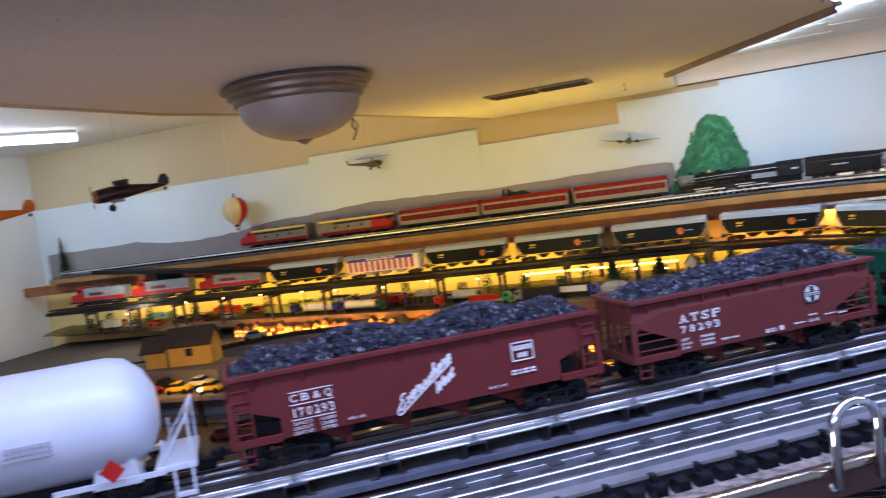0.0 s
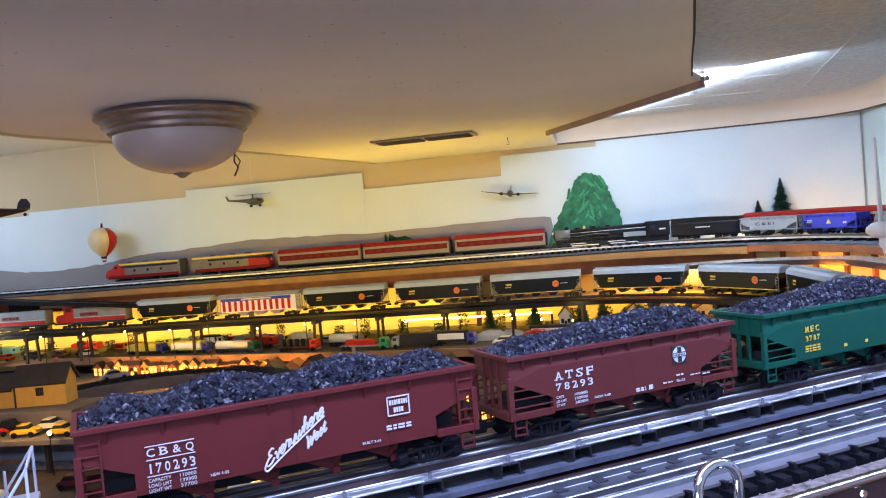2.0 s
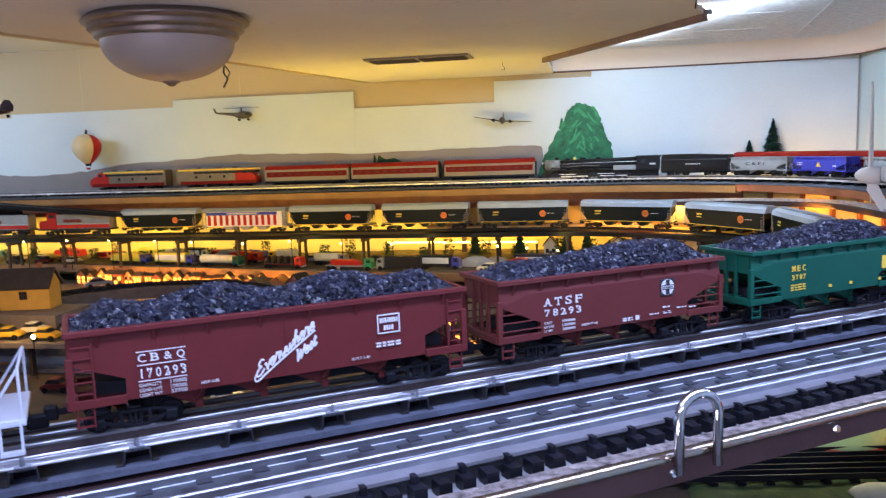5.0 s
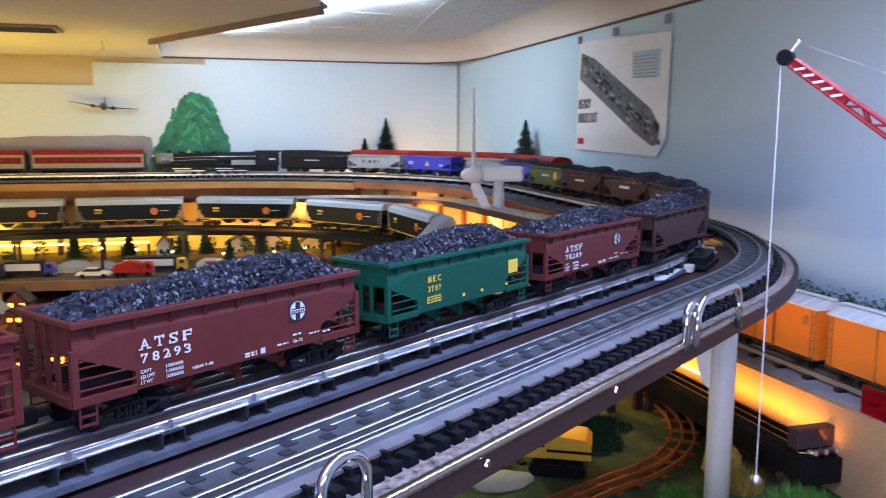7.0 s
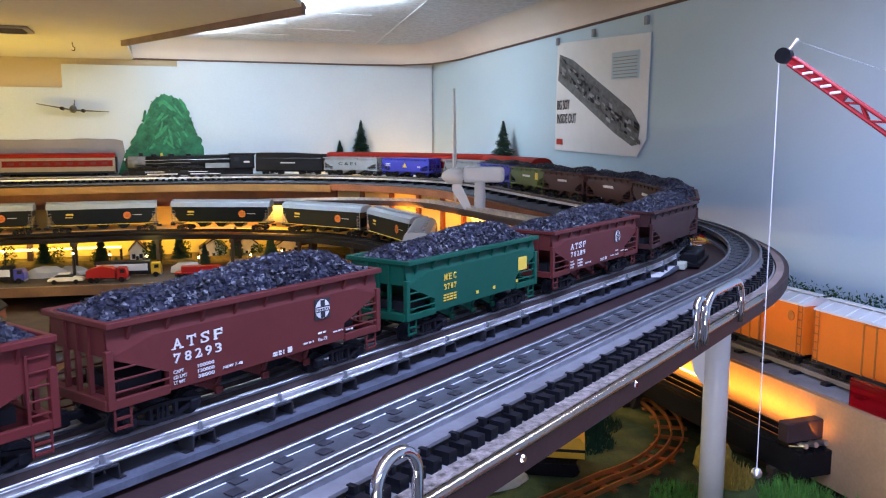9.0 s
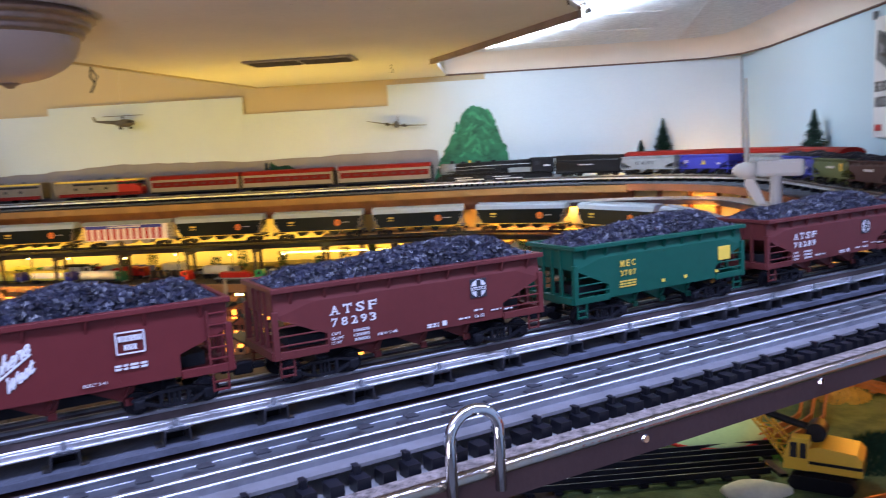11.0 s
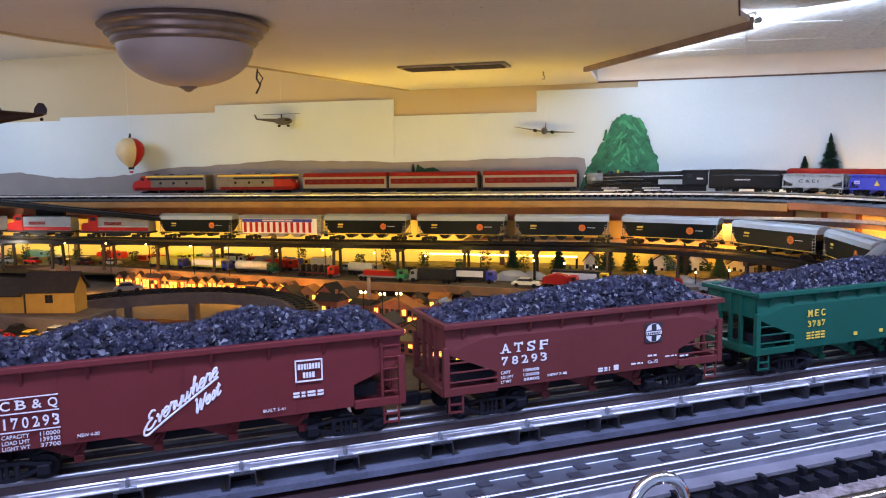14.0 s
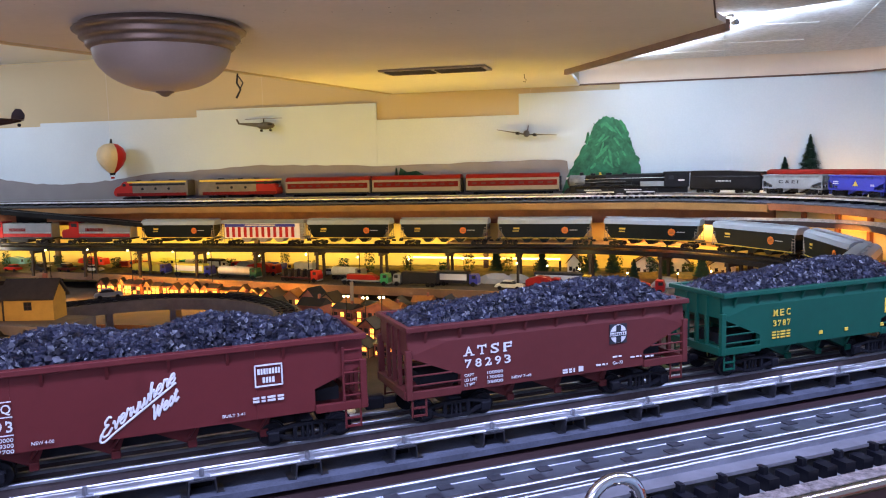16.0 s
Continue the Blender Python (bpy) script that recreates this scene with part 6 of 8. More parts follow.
# brush strokes on the painted tree
for k in range(46):
    u, v = rnd.uniform(-0.21, -0.04), rnd.uniform(1.80, 1.965)
    if abs(u + 0.125) > 0.125 - 0.42 * max(0, v - 1.80) * 0.9:
        continue
    ln, wd, tilt = rnd.uniform(0.012, 0.034), rnd.uniform(0.003, 0.008), rnd.uniform(-25, 25) + (30 if u < -0.125 else -30)
    bm = prism(bmesh.new(), [(-wd, -ln), (0, -ln * 1.2), (wd * 0.8, -ln * 0.7), (wd, ln * 0.6), (0.2 * wd, ln), (-wd * 0.9, ln * 0.8)], -0.0002, 0.0002)
    ob = part("brush_stroke", bm, "treelight" if rnd.random() < 0.45 else "treepaint", bpy.data.objects["painted_tree"])
    ob.matrix_world = pose(u, BACK - 0.0232 - 0.00003 * k, v, 0, tilt, 0)
bm = bmesh.new()
prism(bm, [(-0.99, 1.72), (-0.86, 1.72), (-0.87, 1.785), (-0.90, 1.800), (-0.94, 1.795), (-0.97, 1.815)], BACK - 0.020, BACK - 0.0155)
tagged(part("painted_bush", bm, "firgreen"), "small dark green painted bush on the backdrop board", "painting")

# helicopter
heli = thing("model_helicopter", "small grey model helicopter hung before the wall", "model helicopter", m=pose(-1.585, BACK - 0.05, 2.006))
bm = bmesh.new()
bmesh.ops.create_uvsphere(bm, u_segments=20, v_segments=12, radius=1, matrix=pose(0.030, 0, 0) @ Matrix.Diagonal((0.042, 0.014, 0.016, 1)))
part("fuselage", bm, "modelgrey", heli, "", True)
part("tail_boom", cyl(bmesh.new(), (0.0, 0, 0.003), (-0.095, 0, 0.012), 0.009, 0.003, 10), "modelgrey", heli)
part("tail_fin", prism(bmesh.new(), [(-0.088, 0.010), (-0.098, 0.010), (-0.108, 0.032), (-0.100, 0.032)], -0.001, 0.001), "modelgrey", heli)
part("mast", cyl(bmesh.new(), (0.022, 0, 0.012), (0.022, 0, 0.030), 0.003, n=8), "dark", heli)
part("rotor_blade", box(bmesh.new(), -0.062, -0.002, 0.029, 0.106, 0.002, 0.031), "modelgrey", heli)
part("window", box(bmesh.new(), 0.045, -0.015, 0.000, 0.064, 0.015, 0.009, 0.002), "dark", heli)
for x in (0.010, 0.052):
    part("wheel", cyl(bmesh.new(), (x, -0.006, -0.020), (x, 0.006, -0.020), 0.005, n=10), "dark", heli)
    part("gear_leg", cyl(bmesh.new(), (x, 0, -0.010), (x, 0, -0.020), 0.0012, n=6), "dark", heli)
part("hanging_cord", cyl(bmesh.new(), (0.022, 0, 0.03), (0.022, 0, HIGH - 2.006), 0.0003, n=5), "white", heli)

# propeller aeroplane seen head-on
aero = thing("model_aeroplane", "small grey twin-engined model aeroplane hung before the wall", "model aeroplane", m=pose(-0.436, BACK - 0.045, 1.938, 0, 6.5, 0))
bm = bmesh.new()
bmesh.ops.create_uvsphere(bm, u_segments=16, v_segments=10, radius=1, matrix=Matrix.Diagonal((0.012, 0.040, 0.014, 1)))
part("fuselage", bm, "modelgrey", aero, "", True)
for e in (-1, 1):
    part("wing", prism(bmesh.new(), [(e * 0.008, -0.006), (e * 0.118, 0.004), (e * 0.118, 0.006), (e * 0.008, 0.000)], -0.014, 0.012), "modelgrey", aero)
    part("engine", cyl(bmesh.new(), (e * 0.034, -0.030, -0.002), (e * 0.034, 0.008, -0.002), 0.0065, n=12), "dark", aero)
part("tail_fin", prism(bmesh.new(), [(-0.0015, 0.010), (0.0015, 0.010), (0.001, 0.034), (-0.001, 0.034)], 0.022, 0.038), "modelgrey", aero)
part("hanging_cord", cyl(bmesh.new(), (0, 0, 0.012), (0, 0, CEIL - 1.938), 0.0003, n=5), "white", aero)

# hot-air balloon
ball = thing("model_balloon", "cream and red striped model hot-air balloon hanging by the wall", "model balloon", m=pose(-2.281, BACK - 0.10, 1.888))
prof = [(0, 0.064), (0.030, 0.058), (0.052, 0.040), (0.062, 0.016), (0.060, -0.010), (0.046, -0.036), (0.026, -0.058), (0.014, -0.068)]
for g in range(12):
    bm = bmesh.new()
    rows = []
    for r, z in prof:
        rows.append([bm.verts.new((r * math.cos(2 * math.pi * (g + k / 3) / 12), r * math.sin(2 * math.pi * (g + k / 3) / 12), z)) for k in range(4)])
    for a, b in zip(rows, rows[1:]):
        for k in range(3):
            bm.faces.new((a[k], a[k + 1], b[k + 1], b[k]))
    bmesh.ops.remove_doubles(bm, verts=bm.verts[:], dist=1e-5)
    bmesh.ops.recalc_face_normals(bm, faces=bm.faces[:])
    part("gore", bm, "red" if g in (11, 0) else "ivorygore", ball, "", True)
part("skirt", cyl(bmesh.new(), (0, 0, -0.078), (0, 0, -0.067), 0.010, 0.014, 14), "dark", ball)
part("basket", box(bmesh.new(), -0.006, -0.006, -0.094, 0.006, 0.006, -0.085, 0.001), "red", ball)
for x, y in ((-0.006, -0.006), (0.006, 0.006)):
    part("basket_line", cyl(bmesh.new(), (x, y, -0.086), (x * 1.4, y * 1.4, -0.076), 0.0006, n=5), "dark", ball)
part("cap", cyl(bmesh.new(), (0.002, 0, 0.062), (0.004, 0, 0.082), 0.006, 0.004, 10), "ink", ball)
part("hanging_cord", cyl(bmesh.new(), (0, 0, 0.064), (0, 0, HIGH - 1.888), 0.0004, n=5), "white", ball)

# biplane and the red aeroplane


def biplane(m, mat, label, cord):
    c = thing("model_biplane", label, "model aeroplane", "hanging aeroplanes", m=m)
    bm = bmesh.new()
    rings = []
    for x, r, z in ((0.100, 0.016, 0.0), (0.094, 0.021, 0.0), (0.06, 0.023, 0.002), (0.02, 0.022, 0.004), (-0.03, 0.014, 0.004), (-0.08, 0.007, 0.004), (-0.105, 0.003, 0.004)):
        rings.append([bm.verts.new((x, r * 0.8 * math.cos(2 * math.pi * k / 14), z + r * math.sin(2 * math.pi * k / 14))) for k in range(14)])
    for a, b in zip(rings, rings[1:]):
        for k in range(14):
            bm.faces.new((a[k], a[(k + 1) % 14], b[(k + 1) % 14], b[k]))
    bm.faces.new(rings[0])
    bm.faces.new(rings[-1][::-1])
    bmesh.ops.recalc_face_normals(bm, faces=bm.faces[:])
    part("fuselage", bm, mat, c, "", True)
    part("upper_wing", box(bmesh.new(), 0.000, -0.13, 0.027, 0.045, 0.13, 0.031, 0.0015), mat, c)
    part("lower_wing", box(bmesh.new(), 0.020, -0.12, -0.021, 0.062, 0.12, -0.017, 0.0015), mat, c)
    for y in (-0.085, 0.085):
        part("strut", cyl(bmesh.new(), (0.04, y, -0.018), (0.025, y, 0.028), 0.0015, n=6), "dark", c)
    part("rudder", prism(bmesh.new(), [(-0.078, 0.006), (-0.112, 0.004), (-0.116, 0.020), (-0.108, 0.036), (-0.094, 0.038), (-0.084, 0.026)], -0.0015, 0.0015), mat, c)
    part("tailplane", box(bmesh.new(), -0.112, -0.040, 0.006, -0.085, 0.040, 0.009, 0.001), mat, c)
    part("cowling", cyl(bmesh.new(), (0.092, 0, 0), (0.106, 0, 0), 0.021, 0.017, 18), "rust", c, "copper engine cowling")
    part("propeller", box(bmesh.new(), 0.108, -0.003, -0.034, 0.110, 0.003, 0.034), "dark", c)
    for y in (-0.022, 0.022):
        part("wheel", cyl(bmesh.new(), (0.060, y - 0.003, -0.040), (0.060, y + 0.003, -0.040), 0.010, n=14), "black", c)
        part("gear_leg", cyl(bmesh.new(), (0.05, y * 0.4, -0.015), (0.060, y, -0.040), 0.0015, n=6), mat, c)
    part("canopy", box(bmesh.new(), 0.000, -0.012, 0.014, 0.040, 0.012, 0.028, 0.003), "ink", c)
    part("tail_wheel", cyl(bmesh.new(), (-0.098, -0.002, -0.008), (-0.098, 0.002, -0.008), 0.005, n=10), "black", c)
    part("hanging_cord", cyl(bmesh.new(), (0.012, 0, 0.03), (0.012, 0, cord), 0.0005, n=5), "hill", c)
    return c


a = math.degrees(math.atan2(-0.155, -0.181))
M["planebrown"] = material("dark_brown_lacquer", (0.035, 0.014, 0.012), 0.3, vary=0.3)
biplane(pose(-1.769, 1.965, 1.972, 0, 3, a), "planebrown", "dark brown model biplane hanging on a cord", HIGH - 1.974)
biplane(pose(-2.050, 1.713, 1.944, 0, 2, a + 4), "orangebox", "orange-red model biplane hanging on a cord", HIGH - 1.946)

# ---------------------------------------------------------------- ceiling fittings
vent = thing("ceiling_vent", "white slotted ceiling air vent with dark gaps", "air vent", m=pose(-0.612, 2.518, CEIL - 0.001, 0, 0, 0))
for y0, y1 in ((-0.060, -0.050), (0.050, 0.060)):
    part("frame", box(bmesh.new(), -0.165, y0, -0.006, 0.165, y1, 0.0, 0.001), "cream", vent)
for x0, x1 in ((-0.165, -0.152), (-0.005, 0.005), (0.152, 0.165)):
    part("frame", box(bmesh.new(), x0, -0.0498, -0.006, x1, 0.0498, 0.0, 0.001), "cream", vent)
part("backing", box(bmesh.new(), -0.151, -0.0497, -0.0015, 0.151, 0.0497, -0.0005), "black", vent)
for k in range(5):
    y = -0.040 + k * 0.020
    for x0, x1 in ((-0.150, -0.007), (0.007, 0.150)):
        part("slat", box(bmesh.new(), x0, -0.0012, -0.004, x1, 0.0012, 0.004, m=pose(0, y, -0.0052, 38, 0, 0)), "modelgrey", vent)
for x, y in ((-0.377, 2.802),):
    hk = tube(bmesh.new(), [(x, y, CEIL), (x, y, CEIL - 0.012), (x + 0.006, y, CEIL - 0.018), (x + 0.004, y, CEIL - 0.026), (x - 0.004, y, CEIL - 0.024)], 0.0012, 6)
    tagged(part("ceiling_hook", hk, "dark"), "small dark ceiling hook", "hook", "ceiling hooks")
rb = tube(bmesh.new(), [(-1.186, 2.352, CEIL), (-1.190, 2.35, CEIL - 0.03), (-1.178, 2.35, CEIL - 0.05), (-1.194, 2.352, CEIL - 0.075)], 0.003, 6)
tube(rb, [(-1.186, 2.356, CEIL - 0.01), (-1.172, 2.356, CEIL - 0.03), (-1.184, 2.356, CEIL - 0.05)], 0.002, 6)
tagged(part("black_ribbon", rb, "ink"), "twisted black cable tie hanging from the ceiling edge", "cable tie")

# tube behind the dropped panel, its wooden edge, and the bars of the tiled ceiling
A, B = Vector((0.222, 2.300, 2.172)), Vector((-0.050, 2.880, 2.172))
tl = thing("tube_light", "lit white fluorescent tube behind the dropped ceiling panel", "tube light", "tube lights", m=pose(0, 0, 0))
part("tube", cyl(bmesh.new(), A, B, 0.011, n=16), "tubeglow", tl, "glowing tube", True)
for p, q2 in ((A, A + (A - B).normalized() * 0.02), (B, B + (B - A).normalized() * 0.02)):
    part("cap", cyl(bmesh.new(), p, q2, 0.0075, n=14), "silver", tl)
part("tray", tube(bmesh.new(), [A + Vector((0, 0, 0.018)), B + Vector((0, 0, 0.018))], 0.006, 4), "white", tl)
tl2 = thing("tube_light", "lit white fluorescent tube on the high ceiling", "tube light", "tube lights", m=pose(0, 0, 0))
A, B = Vector((-3.45, 1.60, 2.300)), Vector((-2.76, 2.83, 2.300))
part("tube", cyl(bmesh.new(), A, B, 0.014, n=16), "tubeglow", tl2, "glowing tube", True)
part("tray", sweep(bmesh.new(), [A + Vector((0, 0, 0.020)), B + Vector((0, 0, 0.020))], [(-0.03, 0), (0.03, 0), (0.02, 0.014), (-0.02, 0.014)]), "white", tl2)
bm = sweep(bmesh.new(), [(0.176, 1.948, CEIL), (-0.230, 2.724, CEIL)], [(-0.002, -0.016), (0.010, -0.016), (0.010, 0.010), (-0.002, 0.010)])
tagged(part("panel_edge", bm, "edgewood"), kind="structure")
TZ = CEIL + 0.075
for p, q2 in (((0.216, 2.481), (0.309, 3.325)), ((0.489, 1.711), (0.660, 3.25)), ((-0.20, 3.06), (0.30, 3.05)), ((-0.05, 2.78), (0.26, 2.78)), ((0.262, 2.866), (0.50, 2.88)), ((0.262, 2.501), (0.47, 2.522))):
    bm = sweep(bmesh.new(), [(*p, TZ), (*q2, TZ)], [(-0.0016, -0.0016), (0.0016, -0.0016), (0.0016, -0.0002), (-0.0016, -0.0002)])
    tagged(part("ceiling_bar", bm, "tbar"), kind="structure")
# rounded cove between tiled ceiling and walls
prof = [(0, 0)] + [(0.10 - 0.10 * math.sin(radians(a)), -0.10 + 0.10 * math.cos(radians(a)) ) for a in range(0, 91, 10)]
cove = [(-0.23, BACK - 0.016, TZ), (0.60, BACK - 0.016, TZ), (0.78, 3.30, TZ), (0.885, 3.20, TZ), (RIGHT - 0.002, 3.0, TZ), (RIGHT - 0.002, 0.25, TZ)]
bm = bmesh.new()
rings = []
for i, p in enumerate(cove):
    a0, b0 = Vector(cove[max(0, i - 1)]), Vector(cove[min(len(cove) - 1, i + 1)])
    dd = (b0 - a0).normalized()
    inw = Vector((dd.y, -dd.x, 0))
    rings.append([bm.verts.new(Vector(p) + inw * (0.085 - 0.085 * math.sin(radians(t))) + Vector((0, 0, -0.072 + 0.072 * math.cos(radians(t)) - 0.001))) for t in range(0, 91, 10)])
for a0, b0 in zip(rings, rings[1:]):
    for k in range(len(a0) - 1):
        bm.faces.new((a0[k], a0[k + 1], b0[k + 1], b0[k]))
tagged(part("ceiling_cove", bm, "covepeach", smooth=True), kind="structure")
bm = tube(bmesh.new(), [(x - 0.002, y - 0.002, TZ - 0.073) for x, y, z in cove], 0.0035, 6)
tagged(part("cove_line", bm, "covebrown"), kind="structure")
# fly specks and pinholes in the plaster
rs = random.Random(31)
bm = bmesh.new()
for k in range(95):
    x, y, r = rs.uniform(-1.05, 0.05), 0.75 + 1.1 * rs.random() ** 1.5, rs.uniform(0.0005, 0.0014)
    box(bm, x - r * rs.uniform(0.8, 2.2), y - r, CEIL - 0.0005, x + r, y + r, CEIL + 0.001)
tagged(part("ceiling_specks", bm, "hill"), kind="stuff")
# seam in the plaster
bm = sweep(bmesh.new(), [(0.030, 0.6, CEIL), (0.064, 1.157, CEIL), (0.090, 1.39, CEIL), (0.112, 1.62, CEIL), (0.138, 1.86, CEIL)], [(-0.0035, -0.0012), (0.0, -0.0012), (0.0, 0.0), (-0.0035, 0.0)])
tagged(part("ceiling_seam", bm, "crevice"), kind="structure")
bm = sweep(bmesh.new(), [(-1.36, 0.2, CEIL), (-1.335, 1.6, CEIL), (-1.18, 2.22, CEIL), (-1.00, BACK - 0.02, CEIL)], [(-0.004, -0.006), (0.004, -0.006), (0.004, 0.014), (-0.004, 0.014)])
tagged(part("ceiling_edge", bm, "walltan"), kind="structure")
bm = cyl(bmesh.new(), (RIGHT - 0.006, BACK - 0.022, 1.70), (RIGHT - 0.006, BACK - 0.022, 2.12), 0.0025, n=8)
tagged(part("corner_trim", bm, "hill"), kind="structure")

# ---------------------------------------------------------------- string of warm bulbs before the trestle
STRING = [(-2.713, 1.487), (-2.361, 1.515), (-2.179, 1.515), (-1.980, 1.515), (-1.793, 1.508), (-1.626, 1.504), (-1.421, 1.494), (-1.220, 1.502), (-1.023, 1.490), (-0.819, 1.486), (-0.622, 1.486), (-0.423, 1.474), (-0.317, 1.463), (-0.205, 1.455), (-0.042, 1.440), (0.125, 1.442), (0.233, 1.448)]
for i, (x, z) in enumerate(STRING):
    y = 2.905 - 0.02 * (i % 2)
    t = thing("street_lamp", "small lit street lamp on a dark post before the trestle", "street lamp", "street lamps", m=pose(x, y, 0))
    part("post", cyl(bmesh.new(), (0, 0.02, 1.3905), (0, 0.02, z + 0.012), 0.0016, n=6), "black", t)
    part("arm", cyl(bmesh.new(), (0, 0.02, z + 0.011), (0, 0, z + 0.011), 0.0012, n=6), "black", t)
    bm = bmesh.new()
    bmesh.ops.create_uvsphere(bm, u_segments=10, v_segments=8, radius=0.0036, matrix=Matrix.Translation((0, 0, z)))
    part("bulb", bm, "bulb", t, "glowing warm bulb", True)
# unseen lamps added forward of the string, to brighten the vehicles' fronts
for x in (-2.0, -1.6, -1.25, -0.9, -0.5):
    glow("bulb_light", (x, 2.70, 1.470), 0.34, (1.0, 0.74, 0.26), 0.012)
for x in (-2.2, -1.7, -1.2, -0.7, -0.2):
    glow("bulb_light", (x, 2.885, 1.505), 0.22, WARM, 0.008)
glow("siding_lamp_light", (-2.76, 2.93, 1.500), 1.6, (1.0, 0.90, 0.72), 0.01)
ws = thing("strip_light", "long warm glowing tube low on the back wall", "tube light", m=pose(0, 0, 0))
part("tube", cyl(bmesh.new(), (-0.92, 3.215, 1.452), (-0.30, 3.215, 1.447), 0.0038, n=10), "strip", ws, "glowing amber tube", True)
for x in (-0.92, -0.30):
    part("bracket", box(bmesh.new(), x - 0.004, 3.208, 1.390, x + 0.004, 3.222, 1.440), "dark", ws)

# ---------------------------------------------------------------- toy road vehicles on the shelf


def edge_y(x):
    for (x0, y0), (x1, y1) in zip(EDGE, EDGE[1:]):
        if x0 <= x <= x1:
            return y0 + (y1 - y0) * (x - x0) / (x1 - x0), math.degrees(math.atan2(y1 - y0, x1 - x0))
    return EDGE[-1][1], -10


def wheels(parent, xs, w, r, wide=0.006):
    for x in xs:
        for side in (-1, 1):
            part("wheel", cyl(bmesh.new(), (x, side * w - wide / 2 * side - 0.001, r), (x, side * w + wide / 2 * side, r), r, n=14), "black", parent)


def cab_bm(x0, x1, w, z0, z1):
    bm = bmesh.new()
    prism(bm, [(x0, z0), (x1, z0), (x1, z0 + (z1 - z0) * 0.55), (x1 - (x1 - x0) * 0.16, z1), (x0, z1)], -w, w)
    return bm


def truck_toy(x, back, cab, load, kind, label, L=0.13, flip=False, z=1.390):
    y, a = edge_y(x)
    t = thing("toy_truck", label, "toy truck", "toy road vehicles on the shelf", m=pose(x, y + back, z + 0.0004, 0, 0, a + (180 if flip else 0)))
    w = 0.019
    part("chassis", box(bmesh.new(), -L / 2, -w * 0.8, 0.009, L / 2, w * 0.8, 0.014, 0.001), "dark", t)
    part("cab", cab_bm(L / 2 - 0.030, L / 2, w, 0.010, 0.044), cab, t)
    part("windscreen", box(bmesh.new(), L / 2 - 0.020, -w - 0.0006, 0.029, L / 2 - 0.006, w + 0.0006, 0.040), "dark", t)
    part("bumper", box(bmesh.new(), L / 2 - 0.002, -w, 0.006, L / 2 + 0.002, w, 0.011), "silver", t)
    b0, b1 = -L / 2, L / 2 - 0.034
    if kind == "box":
        part("load_box", box(bmesh.new(), b0, -w, 0.014, b1, w, 0.052, 0.0015), load, t)
        part("side_panel", box(bmesh.new(), b0 + 0.006, -w - 0.0008, 0.022, b1 - 0.006, -w + 0.001, 0.044), "white" if load != "white" else "silver", t)
    elif kind == "tank":
        bm = cyl(bmesh.new(), (b0, 0, 0.031), (b1, 0, 0.031), 0.017, n=20)
        part("tank", bm, load, t, "", True)
        part("filler", cyl(bmesh.new(), ((b0 + b1) / 2, 0, 0.046), ((b0 + b1) / 2, 0, 0.052), 0.005, n=10), "silver", t)
    elif kind == "drums":
        part("bed", box(bmesh.new(), b0, -w, 0.014, b1, w, 0.018), load, t)
        for k in range(5):
            xx = b0 + 0.010 + k * (b1 - b0 - 0.02) / 4
            for yy in (-0.009, 0.009):
                part("drum", cyl(bmesh.new(), (xx, yy, 0.018), (xx, yy, 0.046), 0.0075, n=12), "dark", t)
    elif kind == "flat":
        part("bed", box(bmesh.new(), b0, -w, 0.014, b1, w, 0.019), load, t)
        part("load", cab_bm(b0 + 0.02, b1 - 0.014, w * 0.75, 0.019, 0.038), "red", t)
    else:
        part("tarpaulin", prism(bmesh.new(), [(b0, 0.014), (b1, 0.014), (b1, 0.038), (b1 - 0.012, 0.046), ((b0 + b1) / 2, 0.050), (b0 + 0.01, 0.042), (b0, 0.036)], -w, w), load, t)
    wheels(t, (-L / 2 + 0.014, -L / 2 + 0.032, L / 2 - 0.016), w, 0.0085)
    return t


def car_toy(x, back, mat, label, L=0.085, roof=None, flip=False, z=1.390, y=None, a=None):
    if y is None:
        y, a = edge_y(x)
        y += back
    t = thing("toy_car", label, "toy car", "toy road vehicles on the shelf", m=pose(x, y, z + 0.0004, 0, 0, a + (180 if flip else 0)))
    w = 0.0165
    bm = prism(bmesh.new(), [(-L / 2, 0.008), (L / 2, 0.008), (L / 2, 0.015), (L / 2 - 0.008, 0.019), (L * 0.18, 0.021), (-L * 0.30, 0.021), (-L / 2 + 0.004, 0.017)], -w, w)
    bmesh.ops.bevel(bm, geom=bm.edges[:], offset=0.0016, segments=2, affect="EDGES")
    part("body", bm, mat, t)
    bm = prism(bmesh.new(), [(-L * 0.34, 0.0195), (L * 0.22, 0.0195), (L * 0.10, 0.0295), (-L * 0.20, 0.0295)], -w * 0.86, w * 0.86)
    part("cabin", bm, "dark", t)
    part("roof", box(bmesh.new(), -L * 0.21, -w * 0.88, 0.0285, L * 0.11, w * 0.88, 0.0315, 0.001), roof or mat, t)
    wheels(t, (-L * 0.30, L * 0.30), w, 0.007, 0.005)
    return t


